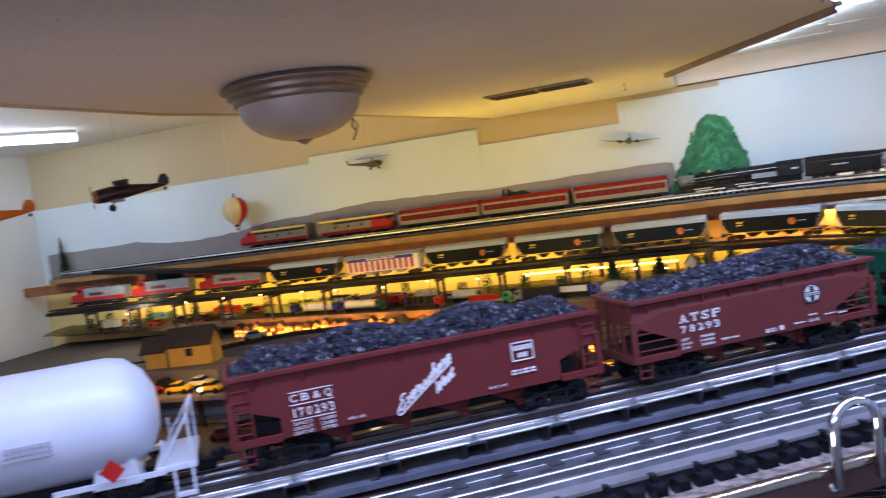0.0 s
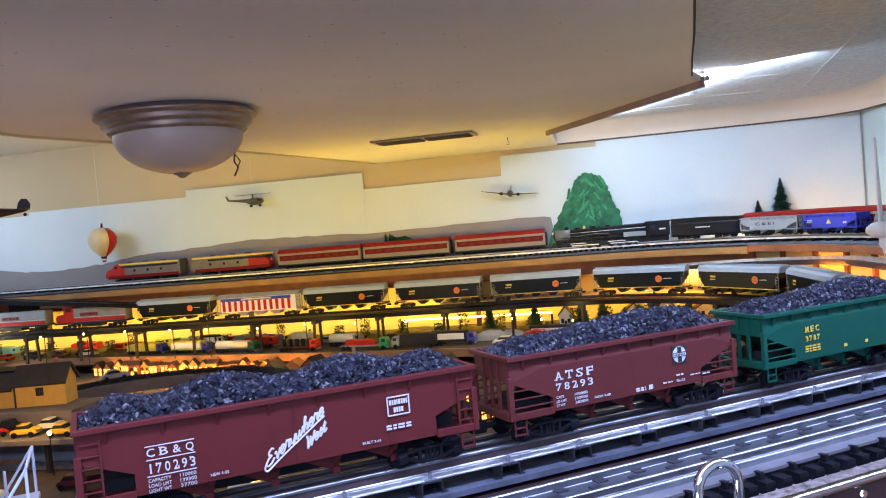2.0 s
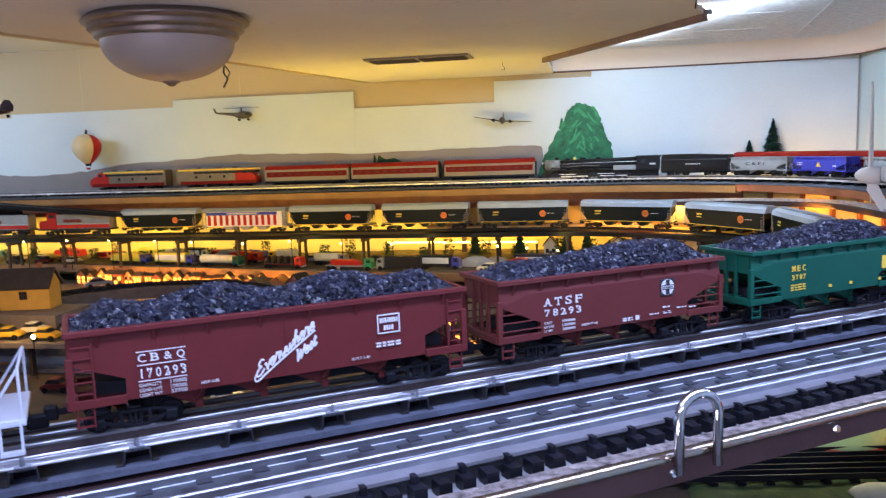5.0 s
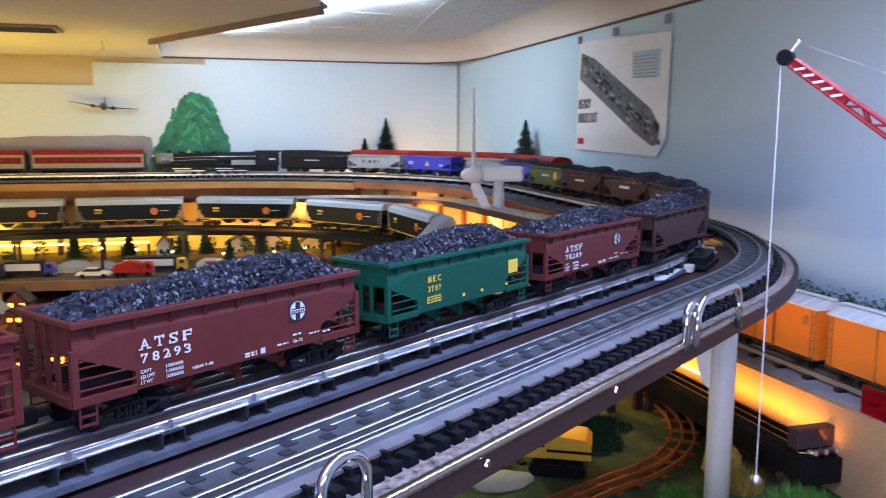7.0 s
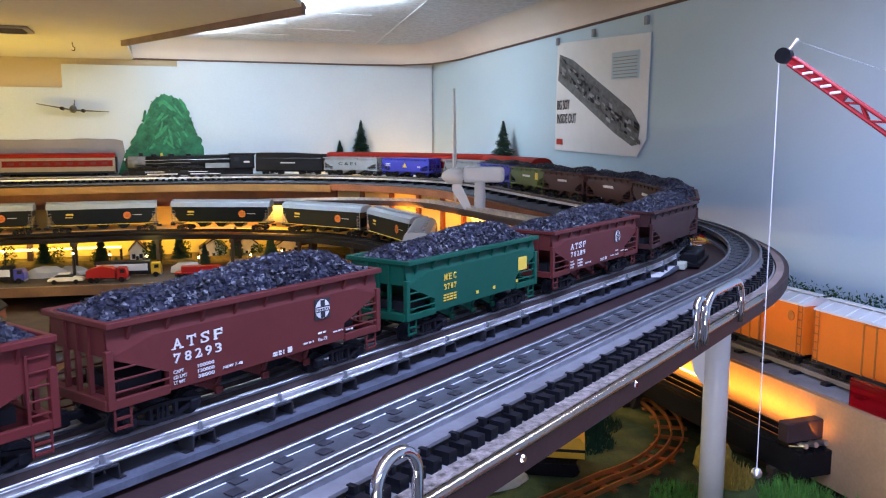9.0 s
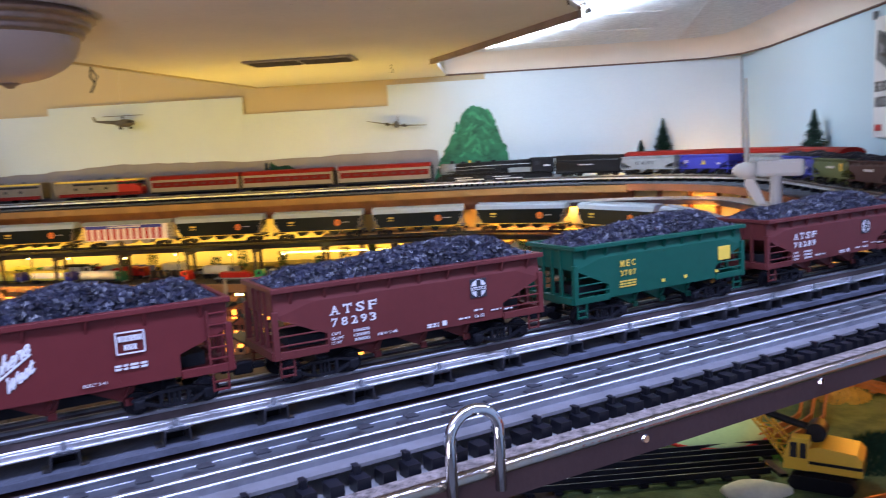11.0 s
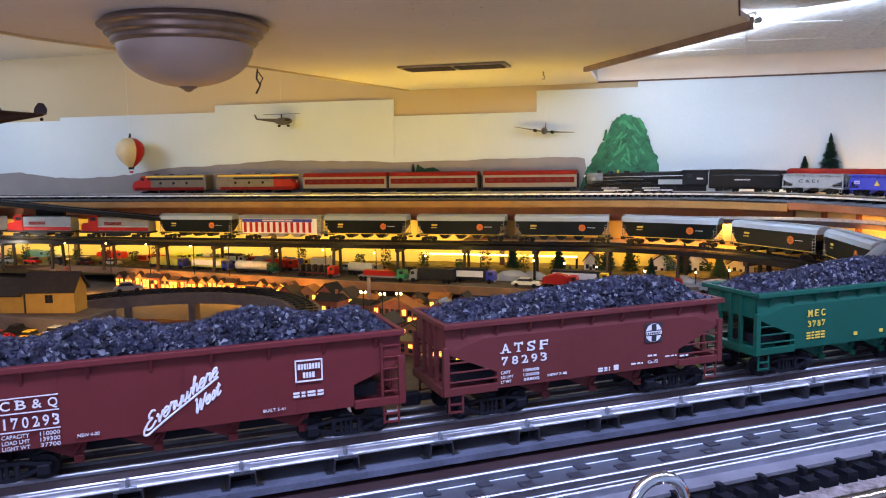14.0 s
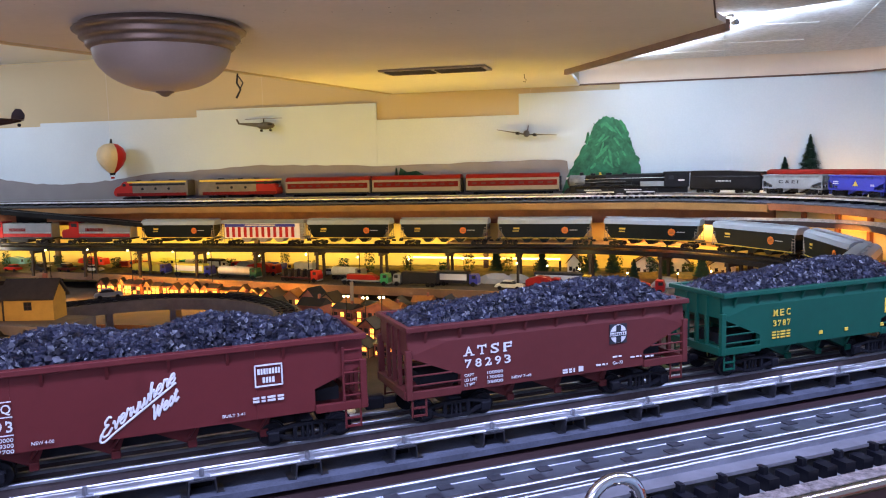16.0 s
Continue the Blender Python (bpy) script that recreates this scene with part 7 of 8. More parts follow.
M["lime"] = material("lime_yellow_paint", (0.62, 0.62, 0.10), 0.4)
M["paleblue"] = material("sky_blue_paint", (0.10, 0.26, 0.42), 0.4)
M["toygreen"] = material("bright_green_paint", (0.02, 0.26, 0.10), 0.4)
M["ivory"] = material("ivory_paint", (0.72, 0.68, 0.58), 0.4)
truck_toy(-2.83, 0.10, "paleblue", "paleblue", "tarp", "sky blue covered toy lorry", 0.13)
car_toy(-2.64, 0.06, "ivory", "ivory toy saloon car", 0.10)
car_toy(-2.50, 0.07, "green", "green and ivory toy estate car", 0.10, "ivory")
truck_toy(-2.43, 0.17, "red", "red", "tarp", "red covered toy lorry", 0.15)
car_toy(-2.36, 0.06, "maroon", "dark maroon toy car", 0.08)
truck_toy(-2.21, 0.14, "orangebox", "orangebox", "flat", "orange toy flatbed lorry", 0.11)
truck_toy(-2.02, 0.07, "blue", "lime", "tarp", "lime yellow toy lorry with blue cab", 0.19)
truck_toy(-1.79, 0.07, "blue", "lime", "box", "lime yellow toy lorry with blue cab", 0.19)
truck_toy(-1.56, 0.06, "green", "ivory", "tank", "ivory and green toy tank lorry", 0.19)
truck_toy(-1.50, 0.17, "red", "red", "tarp", "red toy lorry with lamps", 0.15)
truck_toy(-1.27, 0.06, "red", "maroon", "drums", "dark red toy lorry carrying black drums", 0.17)
truck_toy(-1.10, 0.16, "cream", "ivory", "tank", "ivory toy tank lorry", 0.14)
truck_toy(-0.985, 0.05, "toygreen", "silver", "flat", "green toy car transporter with a red car", 0.19)
truck_toy(-0.79, 0.06, "silver", "dark", "box", "silver and black toy lorry", 0.17, True)
truck_toy(-0.64, 0.10, "blue", "dark", "box", "dark box toy lorry with blue cab", 0.16)
car_toy(-0.44, 0.055, "ivory", "ivory streamlined toy saloon", 0.105)
truck_toy(-0.26, 0.14, "caty", "dark", "box", "black and yellow box toy lorry with red trailer", 0.20)
truck_toy(-0.32, 0.06, "red", "red", "tarp", "red toy tractor lorry", 0.12)
truck_toy(-0.02, 0.08, "red", "red", "flat", "red toy fire engine with ladder", 0.20)
truck_toy(0.20, 0.08, "red", "silver", "tarp", "red toy lorry with silver load", 0.14)
car_toy(-3.05, 0.06, "red", "small red toy car", 0.09)
car_toy(-3.20, 0.07, "dark", "small black toy car", 0.09)
# rocks and trees behind the vehicles
for i, (x, y, r) in enumerate(((-0.52, 2.98, 0.05), (-0.44, 3.00, 0.04), (-0.08, 2.94, 0.045), (0.10, 2.93, 0.05))):
    rn = random.Random(i)
    bm = bmesh.new()
    bmesh.ops.create_icosphere(bm, subdivisions=2, radius=r, matrix=Matrix.Diagonal((1.3, 0.8, 0.75, 1)))
    for v in bm.verts:
        v.co *= rn.uniform(0.82, 1.12)
        v.co.z = max(v.co.z, 0)
    ob = tagged(part("rock", bm, "hill"), "grey plaster rock on the truck shelf", "rock", "plaster rocks")
    ob.location = (x, y, 1.389)
for i, (x, y, h, r) in enumerate(((-0.36, 3.13, 0.12, 0.03), (-0.18, 3.20, 0.13, 0.03), (-0.10, 3.20, 0.11, 0.03), (0.10, 3.17, 0.12, 0.03), (-0.30, 2.93, 0.06, 0.018), (-0.02, 2.98, 0.09, 0.02), (0.22, 3.12, 0.10, 0.03), (-0.55, 3.2, 0.12, 0.03))):
    fir("fir", x, y, 1.390, 1.390 + h, r, 20 + i, "green model fir tree on the lit shelf behind the vehicles")
bm = bmesh.new()
M["olivebank"] = material("olive_scenic_bank", (0.13, 0.12, 0.03), 0.95, vary=0.5, scale=35, bump=0.8, fine=250, other=(0.26, 0.20, 0.05))
nx = 120
rows = []
for i in range(nx + 1):
    x = -3.45 + 4.0 * i / nx
    top = 0.016 + 0.012 * noise.noise(Vector((x * 2.3, 0.4, 0))) + 0.007 * noise.noise(Vector((x * 17, 2.4, 0)))
    rows.append([bm.verts.new((x, y, 1.388 + top * k)) for y, k in ((3.105, 0.0), (3.135, 0.45), (3.170, 0.80), (3.230, 1.0), (3.305, 1.05))])
for a, b in zip(rows, rows[1:]):
    for k in range(4):
        bm.faces.new((a[k], b[k], b[k + 1], a[k + 1]))
tagged(part("scenic_bank", bm, "olivebank", smooth=True), kind="structure")
BACKROW = (("caty", "truck"), ("ivory", "car"), ("red", "truck"), ("dark", "car"), ("toygreen", "truck"), ("silver", "car"), ("orangebox", "car"), ("blue", "truck"), ("maroon", "car"), ("ivory", "truck"), ("red", "car"), ("lime", "truck"))
for i in range(17):
    mt, sort = BACKROW[(i * 5) % 12]
    x = -3.02 + i * 0.140
    word = {"caty": "yellow", "toygreen": "green", "orangebox": "orange", "dark": "black"}.get(mt, mt)
    y = 3.125 if x < -2.3 else max(edge_y(x)[0] + 0.215, 3.06 - 0.02 * (i % 2))
    if sort == "truck":
        truck_toy(x, y - edge_y(x)[0], mt, ("ivory", "dark", "silver", mt)[i % 4], ("box", "tarp", "tank")[i % 3], word + " toy lorry parked behind the trestle posts", 0.12, i % 2 == 0)
    else:
        car_toy(x, y - edge_y(x)[0], mt, word + " toy car parked behind the trestle posts", 0.085, None, i % 2 == 0)
for i in range(26):
    rn = random.Random(300 + i)
    x = -3.2 + i * 0.135 + rn.uniform(-0.03, 0.03)
    h = rn.uniform(0.035, 0.075)
    verts, faces = [], []
    for k in range(260):
        a, r, z = rn.uniform(0, 6.283), 0.022 * math.sqrt(rn.random()), h * rn.random()
        c = Vector((r * math.cos(a), r * math.sin(a) * 0.6, z))
        o = len(verts)
        for _ in range(3):
            verts.append(c + Vector((rn.uniform(-1, 1), rn.uniform(-1, 1), rn.uniform(-1, 1))) * 0.0055)
        faces.append((o, o + 1, o + 2))
    me = bpy.data.meshes.new("bush")
    me.from_pydata(verts, [], faces)
    me.materials.append(M["grass" if i % 3 else "firgreen"])
    ob = new("bush", me)
    ob.location = (x, 3.180, 1.398)
    tagged(ob, "small leafy model bush on the lit bank", "bush", "bushes on the bank")
# small pale houses at the back of the lit shelf
for x, w, h in ((-0.245, 0.05, 0.075), (0.02, 0.09, 0.07), (0.14, 0.08, 0.08), (0.30, 0.09, 0.07)):
    t = thing("model_house", "pale yellow model house with a gabled roof, on the lit shelf", "model house", "houses on the lit shelf", m=pose(x, 3.22, 1.3902))
    part("wall", prism(bmesh.new(), [(-w / 2, 0), (w / 2, 0), (w / 2, h * 0.6), (0, h), (-w / 2, h * 0.6)], -0.03, 0.03), "ivory", t)
    for sg in (-1, 1):
        part("roof", prism(bmesh.new(), [(sg * (w / 2 + 0.006), h * 0.54), (0, h + 0.002), (0, h + 0.008), (sg * (w / 2 + 0.006), h * 0.6)], -0.035, 0.035), "brownboard", t)
    for k in (-0.25, 0.25):
        part("window", box(bmesh.new(), k * w - 0.006, -0.0308, h * 0.2, k * w + 0.006, -0.0296, h * 0.42), "dark", t)
    part("door", box(bmesh.new(), -0.005, -0.0308, 0, 0.005, -0.0296, h * 0.32), "brownboard", t)

# ---------------------------------------------------------------- lit village under the shelf
M["facade"] = material("ochre_facade", (0.46, 0.24, 0.10), 0.8, vary=0.2)
M["brick"] = material("red_brick_facade", (0.30, 0.10, 0.06), 0.85, vary=0.3, scale=60)
M["ochreold"] = material("worn_ochre_facade", (0.36, 0.20, 0.09), 0.8, vary=0.3)
M["litwindow"] = emitter("lit_window", (1.0, 0.33, 0.04), 5.0)
rv = random.Random(21)


def villa(x, y, w, h, a, mat, roof, lit, label, z=1.3152):
    t = thing("model_house", label, "model house", "village houses", m=pose(x, y, z, 0, 0, a))
    d = 0.03
    gable = rv.random() < 0.7
    body = [(-w / 2, 0), (w / 2, 0), (w / 2, h * 0.62), (0, h), (-w / 2, h * 0.62)] if gable else [(-w / 2, 0), (w / 2, 0), (w / 2, h * 0.8), (-w / 2, h * 0.8)]
    part("wall", prism(bmesh.new(), body, -d, d), mat, t)
    if gable:
        for sg in (-1, 1):
            part("roof", prism(bmesh.new(), [(sg * (w / 2 + 0.005), h * 0.56), (0, h + 0.001), (0, h + 0.006), (sg * (w / 2 + 0.005), h * 0.62)], -d - 0.004, d + 0.004), roof, t)
    else:
        part("roof", prism(bmesh.new(), [(-d - 0.005, h * 0.78), (d + 0.005, h * 0.78), (0, h)], -w / 2 - 0.004, w / 2 + 0.004, True), roof, t)
        part("chimney", box(bmesh.new(), w * 0.2, -0.004, h * 0.8, w * 0.2 + 0.007, 0.004, h * 1.12), "brick", t)
    cols = max(2, int(w / 0.020))
    for r in range(2):
        for c in range(cols):
            xx = -w / 2 + w * (c + 0.5) / cols
            zz = h * (0.14 + 0.27 * r)
            part("window", box(bmesh.new(), xx - 0.0060, -d - 0.0010, zz, xx + 0.0060, -d + 0.0006, zz + h * 0.20), "litwindow" if rv.random() < lit else "dark", t)
            part("window_bar", box(bmesh.new(), xx - 0.0006, -d - 0.0016, zz, xx + 0.0006, -d - 0.0008, zz + h * 0.20), "darkwood", t)
    for xx in (-w / 2 + 0.001, w / 2 - 0.001):
        part("timber", box(bmesh.new(), xx - 0.0014, -d - 0.0012, 0, xx + 0.0014, -d + 0.0006, h * 0.6), "darkwood", t)
    return t


for i in range(19):
    x = -2.20 + i * 0.048
    y = edge_y(x)[0] - 0.012 + rv.uniform(-0.015, 0.008)
    villa(x, y, rv.uniform(0.040, 0.052), rv.uniform(0.050, 0.066), -8 + rv.uniform(-6, 6), "facade" if i % 4 else "brick", "darkwood", 0.85, "ochre model house with glowing amber windows", 1.3152)
villa(-1.36, 2.63, 0.10, 0.085, -12, "brick", "dark", 0.4, "brown model house with steep dark roof")
villa(-1.02, 2.47, 0.085, 0.10, -12, "brick", "dark", 0.5, "red brick model building with lit doorway")
villa(-0.80, 2.50, 0.16, 0.085, -10, "brick", "rust", 0.3, "red brick model town hall with pale windows")
villa(-0.66, 2.50, 0.07, 0.08, -10, "brick", "silver", 0.2, "red brick model tower house")
for row, (x0, y0, count) in enumerate(((-1.30, 2.74, 9), (-1.20, 2.58, 8), (-1.12, 2.38, 8), (-0.92, 2.17, 7))):
    for i in range(count):
        x, y = x0 + i * 0.085 + rv.uniform(-0.008, 0.008), y0 - 0.012 * i + rv.uniform(-0.02, 0.02)
        villa(x, y, rv.uniform(0.058, 0.082), rv.uniform(0.055, 0.085) - 0.008 * row, -10 + rv.uniform(-12, 12), ("brick", "facade", "brick", "ochreold")[(i + row) % 4], ("darkwood", "dark", "rust")[(i * 2 + row) % 3], 0.45, "brick model house with some lit windows", 1.3152)
for k in range(6):
    glow("village_glow", (-2.10 + k * 0.16, edge_y(-2.10 + k * 0.16)[0] - 0.09, 1.362), 0.85, AMBER, 0.01)
tagged(part("shelf_post", box(bmesh.new(), -0.938, 2.58, 1.3152, -0.928, 2.59, 1.449, 0.001), "cream"), "pale thin post before the village", "post")
for i, (x, y) in enumerate(((-0.90, 2.44), (-0.83, 2.42), (-0.78, 2.43))):
    t = thing("street_lamp", "small lit street lamp with twin globes", "street lamp", "street lamps", m=pose(x, y, 1.3152))
    part("post", cyl(bmesh.new(), (0, 0, 0), (0, 0, 0.105), 0.0014, n=6), "black", t)
    for e in (-1, 1):
        bm = bmesh.new()
        bmesh.ops.create_uvsphere(bm, u_segments=10, v_segments=8, radius=0.0042, matrix=Matrix.Translation((e * 0.007, 0, 0.11)))
        part("bulb", bm, "bulb", t, "glowing globe", True)

# ---------------------------------------------------------------- curved grey viaduct, yellow station and yard
VIA = Line([(-2.35, 1.90), (-1.75, 2.02)] + arc((-1.33, 1.93), 0.425, 150, -20, 30) + [(-0.98, 1.55)])
M["viaduct"] = material("grey_brown_viaduct", (0.17, 0.14, 0.13), 0.8, vary=0.25, scale=30, bump=0.2)
bed("viaduct", VIA, 0.0, VIA.s[-1] - 0.02, -0.040, 0.040, 1.432, 0.034, "viaduct", z=0.00001)
vt = thing("viaduct_track", "dark three-rail track on the curved grey viaduct", "railway track")
for off in (-0.0195, 0, 0.0195):
    part("rail", sweep(bmesh.new(), VIA.points(0.0, VIA.s[-1] - 0.02, 0.03, 1.442), [(off - 0.0015, -0.0095), (off + 0.0015, -0.0095), (off + 0.001, 0), (off - 0.001, 0)]), "gunmetal", vt)
for k in range(46):
    s = 0.02 + k * 0.04
    if s < VIA.s[-1] - 0.03:
        part("tie", box(bmesh.new(), -0.006, -0.03, 1.4325, 0.006, 0.03, 1.4355, m=on(VIA, s, 0.0)), "tie", vt)
for k in range(9):
    s = 0.08 + k * 0.2
    if s < VIA.s[-1] - 0.05:
        o = tagged(part("viaduct_pier", box(bmesh.new(), -0.010, -0.034, 1.3152, 0.010, 0.034, 1.3978, 0.002, m=on(VIA, s, 0.0)), "viaduct"), "grey pier under the curved viaduct", "pier", "viaduct piers")
for k, (p, q, r) in enumerate((((-2.2, 2.30), (-1.55, 2.44), (-0.80, 2.28)), ((-2.2, 2.22), (-1.50, 2.33), (-0.85, 2.10)), ((-1.72, 1.86), (-1.30, 2.06), (-0.98, 1.95)), ((-1.66, 1.78), (-1.28, 1.95), (-0.92, 1.80)))):
    CV = Line([((1 - t) ** 2 * p[0] + 2 * t * (1 - t) * q[0] + t * t * r[0], (1 - t) ** 2 * p[1] + 2 * t * (1 - t) * q[1] + t * t * r[1]) for t in (i / 24 for i in range(25))])
    ct = thing("yard_track", "three-rail track with dull coppery rails across the yard", "railway track", "yard tracks")
    for off in (-0.0165, 0, 0.0165):
        part("rail", sweep(bmesh.new(), CV.points(0.0, CV.s[-1], 0.04, 1.3275), [(off - 0.0014, -0.008), (off + 0.0014, -0.008), (off + 0.001, 0), (off - 0.001, 0)]), "rust", ct)
    for i in range(int(CV.s[-1] / 0.045)):
        part("tie", box(bmesh.new(), -0.005, -0.025, 1.3155, 0.005, 0.025, 1.3192, m=on(CV, 0.02 + i * 0.045, 0.0)), "tie", ct)
# station
SZ = 1.442
slab("station_platform", -1.95, 1.83, 1.3152, -1.46, 1.985, SZ - 0.0005, "viaduct")
M["ochre"] = material("ochre_yellow_wall", (0.58, 0.34, 0.06), 0.75, vary=0.1, scale=40, bump=0.1)
M["slate"] = material("dark_brown_roof", (0.035, 0.026, 0.024), 0.8, vary=0.3, scale=60, bump=0.4)
st = thing("model_station", "ochre yellow model station house with dark brown roof", "model house", m=pose(-1.625, 1.930, SZ, 0, 0, 12))
part("wall", prism(bmesh.new(), [(-0.050, 0), (0.085, 0), (0.085, 0.066), (-0.050, 0.066)], -0.035, 0.035), "ochre", st)
part("wing", prism(bmesh.new(), [(-0.125, 0), (-0.054, 0), (-0.054, 0.056), (-0.125, 0.056)], -0.030, 0.035), "ochre", st)
part("corner_board", box(bmesh.new(), -0.0545, -0.0362, 0, -0.0495, -0.030, 0.062), "slate", st)
for sg in (-1, 1):
    part("roof", prism(bmesh.new(), [(sg * 0.046, 0.056), (0, 0.104), (0, 0.110), (sg * 0.048, 0.061)], -0.058, 0.092, True), "slate", st)
    part("wing_roof", prism(bmesh.new(), [(sg * 0.042, 0.046), (0, 0.086), (0, 0.092), (sg * 0.044, 0.051)], -0.135, -0.056, True), "slate", st)
part("gable", prism(bmesh.new(), [(-0.035, 0.064), (0.035, 0.064), (0, 0.103)], 0.081, 0.085, True), "ochre", st)
part("window", box(bmesh.new(), 0.005, -0.0362, 0.028, 0.026, -0.034, 0.050), "dark", st)
part("window_frame", box(bmesh.new(), 0.0150, -0.0370, 0.028, 0.0162, -0.0355, 0.050), "brownboard", st)
part("window_frame", box(bmesh.new(), 0.005, -0.0370, 0.0385, 0.026, -0.0355, 0.0397), "brownboard", st)
part("chimney", box(bmesh.new(), 0.040, 0.006, 0.088, 0.050, 0.016, 0.122), "brick", st)
kio = thing("model_kiosk", "small yellow model kiosk beside the station", "model house", m=pose(-1.90, 2.165, 1.3152, 0, 0, 14))
part("wall", box(bmesh.new(), -0.034, -0.020, 0.0, 0.034, 0.020, 0.158, 0.001), "caty", kio)
part("roof", box(bmesh.new(), -0.037, -0.023, 0.158, 0.037, 0.023, 0.163, 0.001), "ochre", kio)
for x in (-0.014, 0.012):
    part("window", box(bmesh.new(), x - 0.009, -0.0210, 0.130, x + 0.009, -0.0196, 0.148), "dark", kio)
wv = car_toy(0, 0, "silver", "pale toy panel van with maroon wings on the viaduct", 0.085, "silver", False, 1.4428, 2.235, 38)
wv.location.x = -1.60
# pale platform roof and cars below the viaduct
pg = thing("platform_canopy", "pale platform canopy on posts below the viaduct", "canopy", m=pose(-1.22, 1.78, 1.3152, 0, 0, 8))
part("roof", box(bmesh.new(), -0.16, -0.03, 0.112, 0.16, 0.03, 0.118, 0.001), "silver", pg)
for x in (-0.14, -0.04, 0.06, 0.14):
    part("post", box(bmesh.new(), x - 0.003, -0.022, 0, x + 0.003, -0.016, 0.112), "silver", pg)
gl = thing("curved_glass_roof", "arched pale train shed roof below the viaduct", "train shed", m=pose(-0.98, 1.83, 1.3152, 0, 0, 20))
for k in range(7):
    path = [(k * 0.028 - 0.084, 0.075 * math.cos(radians(t)), 0.045 + 0.085 * math.sin(radians(t))) for t in range(0, 181, 15)]
    part("roof_rib", tube(bmesh.new(), path, 0.0025, 6), "silver", gl)
bm = bmesh.new()
rows = [[bm.verts.new((x, 0.074 * math.cos(radians(t)), 0.045 + 0.084 * math.sin(radians(t)))) for t in range(0, 181, 15)] for x in (-0.085, 0.085)]
for k in range(12):
    bm.faces.new((rows[0][k], rows[0][k + 1], rows[1][k + 1], rows[1][k]))
part("roof_panel", bm, "palebed", gl)
for e in (-1, 1):
    part("side_wall", box(bmesh.new(), -0.085, e * 0.074 - 0.002, 0, 0.085, e * 0.074 + 0.002, 0.046), "palebed", gl)
for i, (x, y, a, mt) in enumerate(((-1.62, 1.800, 8, "dark"), (-1.50, 1.800, 6, "ivory"), (-1.40, 1.795, 5, "dark"), (-1.53, 1.745, 10, "caty"), (-1.42, 1.738, 4, "caty"), (-1.62, 1.735, 60, "red"), (-1.32, 1.740, 12, "red"), (-1.25, 1.790, 8, "blue"), (-1.30, 1.60, 10, "maroon"), (-1.18, 1.62, 12, "dark"), (-1.05, 1.50, 20, "red"), (-0.95, 1.42, 30, "caty"), (-0.86, 1.55, 24, "ivory"), (-0.78, 1.34, 35, "maroon"), (-1.45, 1.52, 5, "ivory"), (-1.58, 1.60, 8, "caty"), (-1.60, 1.50, 0, "blue"), (-0.72, 1.45, 35, "blue"), (-0.62, 1.62, 10, "ivory"), (-0.50, 1.30, 35, "silver"))):
    o = car_toy(0, 0, mt, {"dark": "black toy car in the yard", "ivory": "ivory toy car in the yard", "caty": "yellow toy car in the yard", "red": "red toy car in the yard", "blue": "blue toy car in the yard", "maroon": "maroon toy car in the yard", "silver": "silver toy car in the yard"}[mt], 0.070, None, False, 1.400 if y > 1.70 else 1.3152, y, a)
    o.location.x = x
slab("yard_shelf", -2.2, 1.70, 1.388, -1.20, 1.828, 1.400, "viaduct")
for x in (-2.1, -1.75, -1.45, -1.22):
    tagged(part("shelf_post", box(bmesh.new(), x - 0.005, 1.71, 1.3152, x + 0.005, 1.72, 1.3878), "darkwood"), "dark post under the yard shelf", "post", "yard shelf posts")
tagged(part("grey_pipe", cyl(bmesh.new(), (-2.1, 1.812, 1.3285), (-1.25, 1.80, 1.3285), 0.013, n=20), "silver", smooth=True), "long grey model pipe lying below the yard shelf", "pipe")
yt = thing("yard_track", "bright three-rail track below the yard shelf", "railway track", "yard tracks")
for off in (0, 0.0165, 0.033):
    part("rail", box(bmesh.new(), -2.1, 1.742 + off - 0.0012, 1.3152, -1.2, 1.742 + off + 0.0012, 1.3232), "steel", yt)
for x, y, z in ((-1.66, 1.69, 1.42), (-1.42, 1.69, 1.42), (-1.22, 1.72, 1.40), (-1.05, 1.60, 1.395)):
    t = thing("street_lamp", "small lit yard lamp on a thin post", "street lamp", "street lamps", m=pose(x, y, 0))
    part("post", cyl(bmesh.new(), (0, 0, 1.3152), (0, 0, z), 0.0013, n=6), "black", t)
    bm = bmesh.new()
    bmesh.ops.create_uvsphere(bm, u_segments=10, v_segments=8, radius=0.0055, matrix=Matrix.Translation((0, 0, z)))
    part("bulb", bm, "bulb", t, "glowing warm bulb", True)
glow("yard_glow", (-1.50, 1.66, 1.50), 1.1, (1.0, 0.58, 0.15), 0.01)
glow("yard_glow", (-0.85, 1.60, 1.44), 0.8, (1.0, 0.62, 0.18), 0.01)
glow("yard_glow", (-0.80, 2.30, 1.47), 1.5, (1.0, 0.62, 0.18), 0.01)

# graded black girder up to the shelf's end
gd = thing("girder_ramp", "black plate girder ramp with arched bents", "girder bridge", m=pose(0, 0, 0))
P0, P1 = Vector((-2.95, 3.02, 1.700)), Vector((-1.98, 2.95, 1.615))
for off in (-0.03, 0.03):
    bm = bmesh.new()
    prism(bm, [(P0.x, P0.z), (P1.x, P1.z), (P1.x, P1.z - 0.016), (P0.x, P0.z - 0.020)], P0.y + off - 0.004, P0.y + off + 0.004)
    part("girder", bm, "black", gd)
part("deck", prism(bmesh.new(), [(P0.x, P0.z - 0.004), (P1.x, P1.z - 0.004), (P1.x, P1.z - 0.010), (P0.x, P0.z - 0.010)], P0.y - 0.026, P0.y + 0.026), "black", gd)
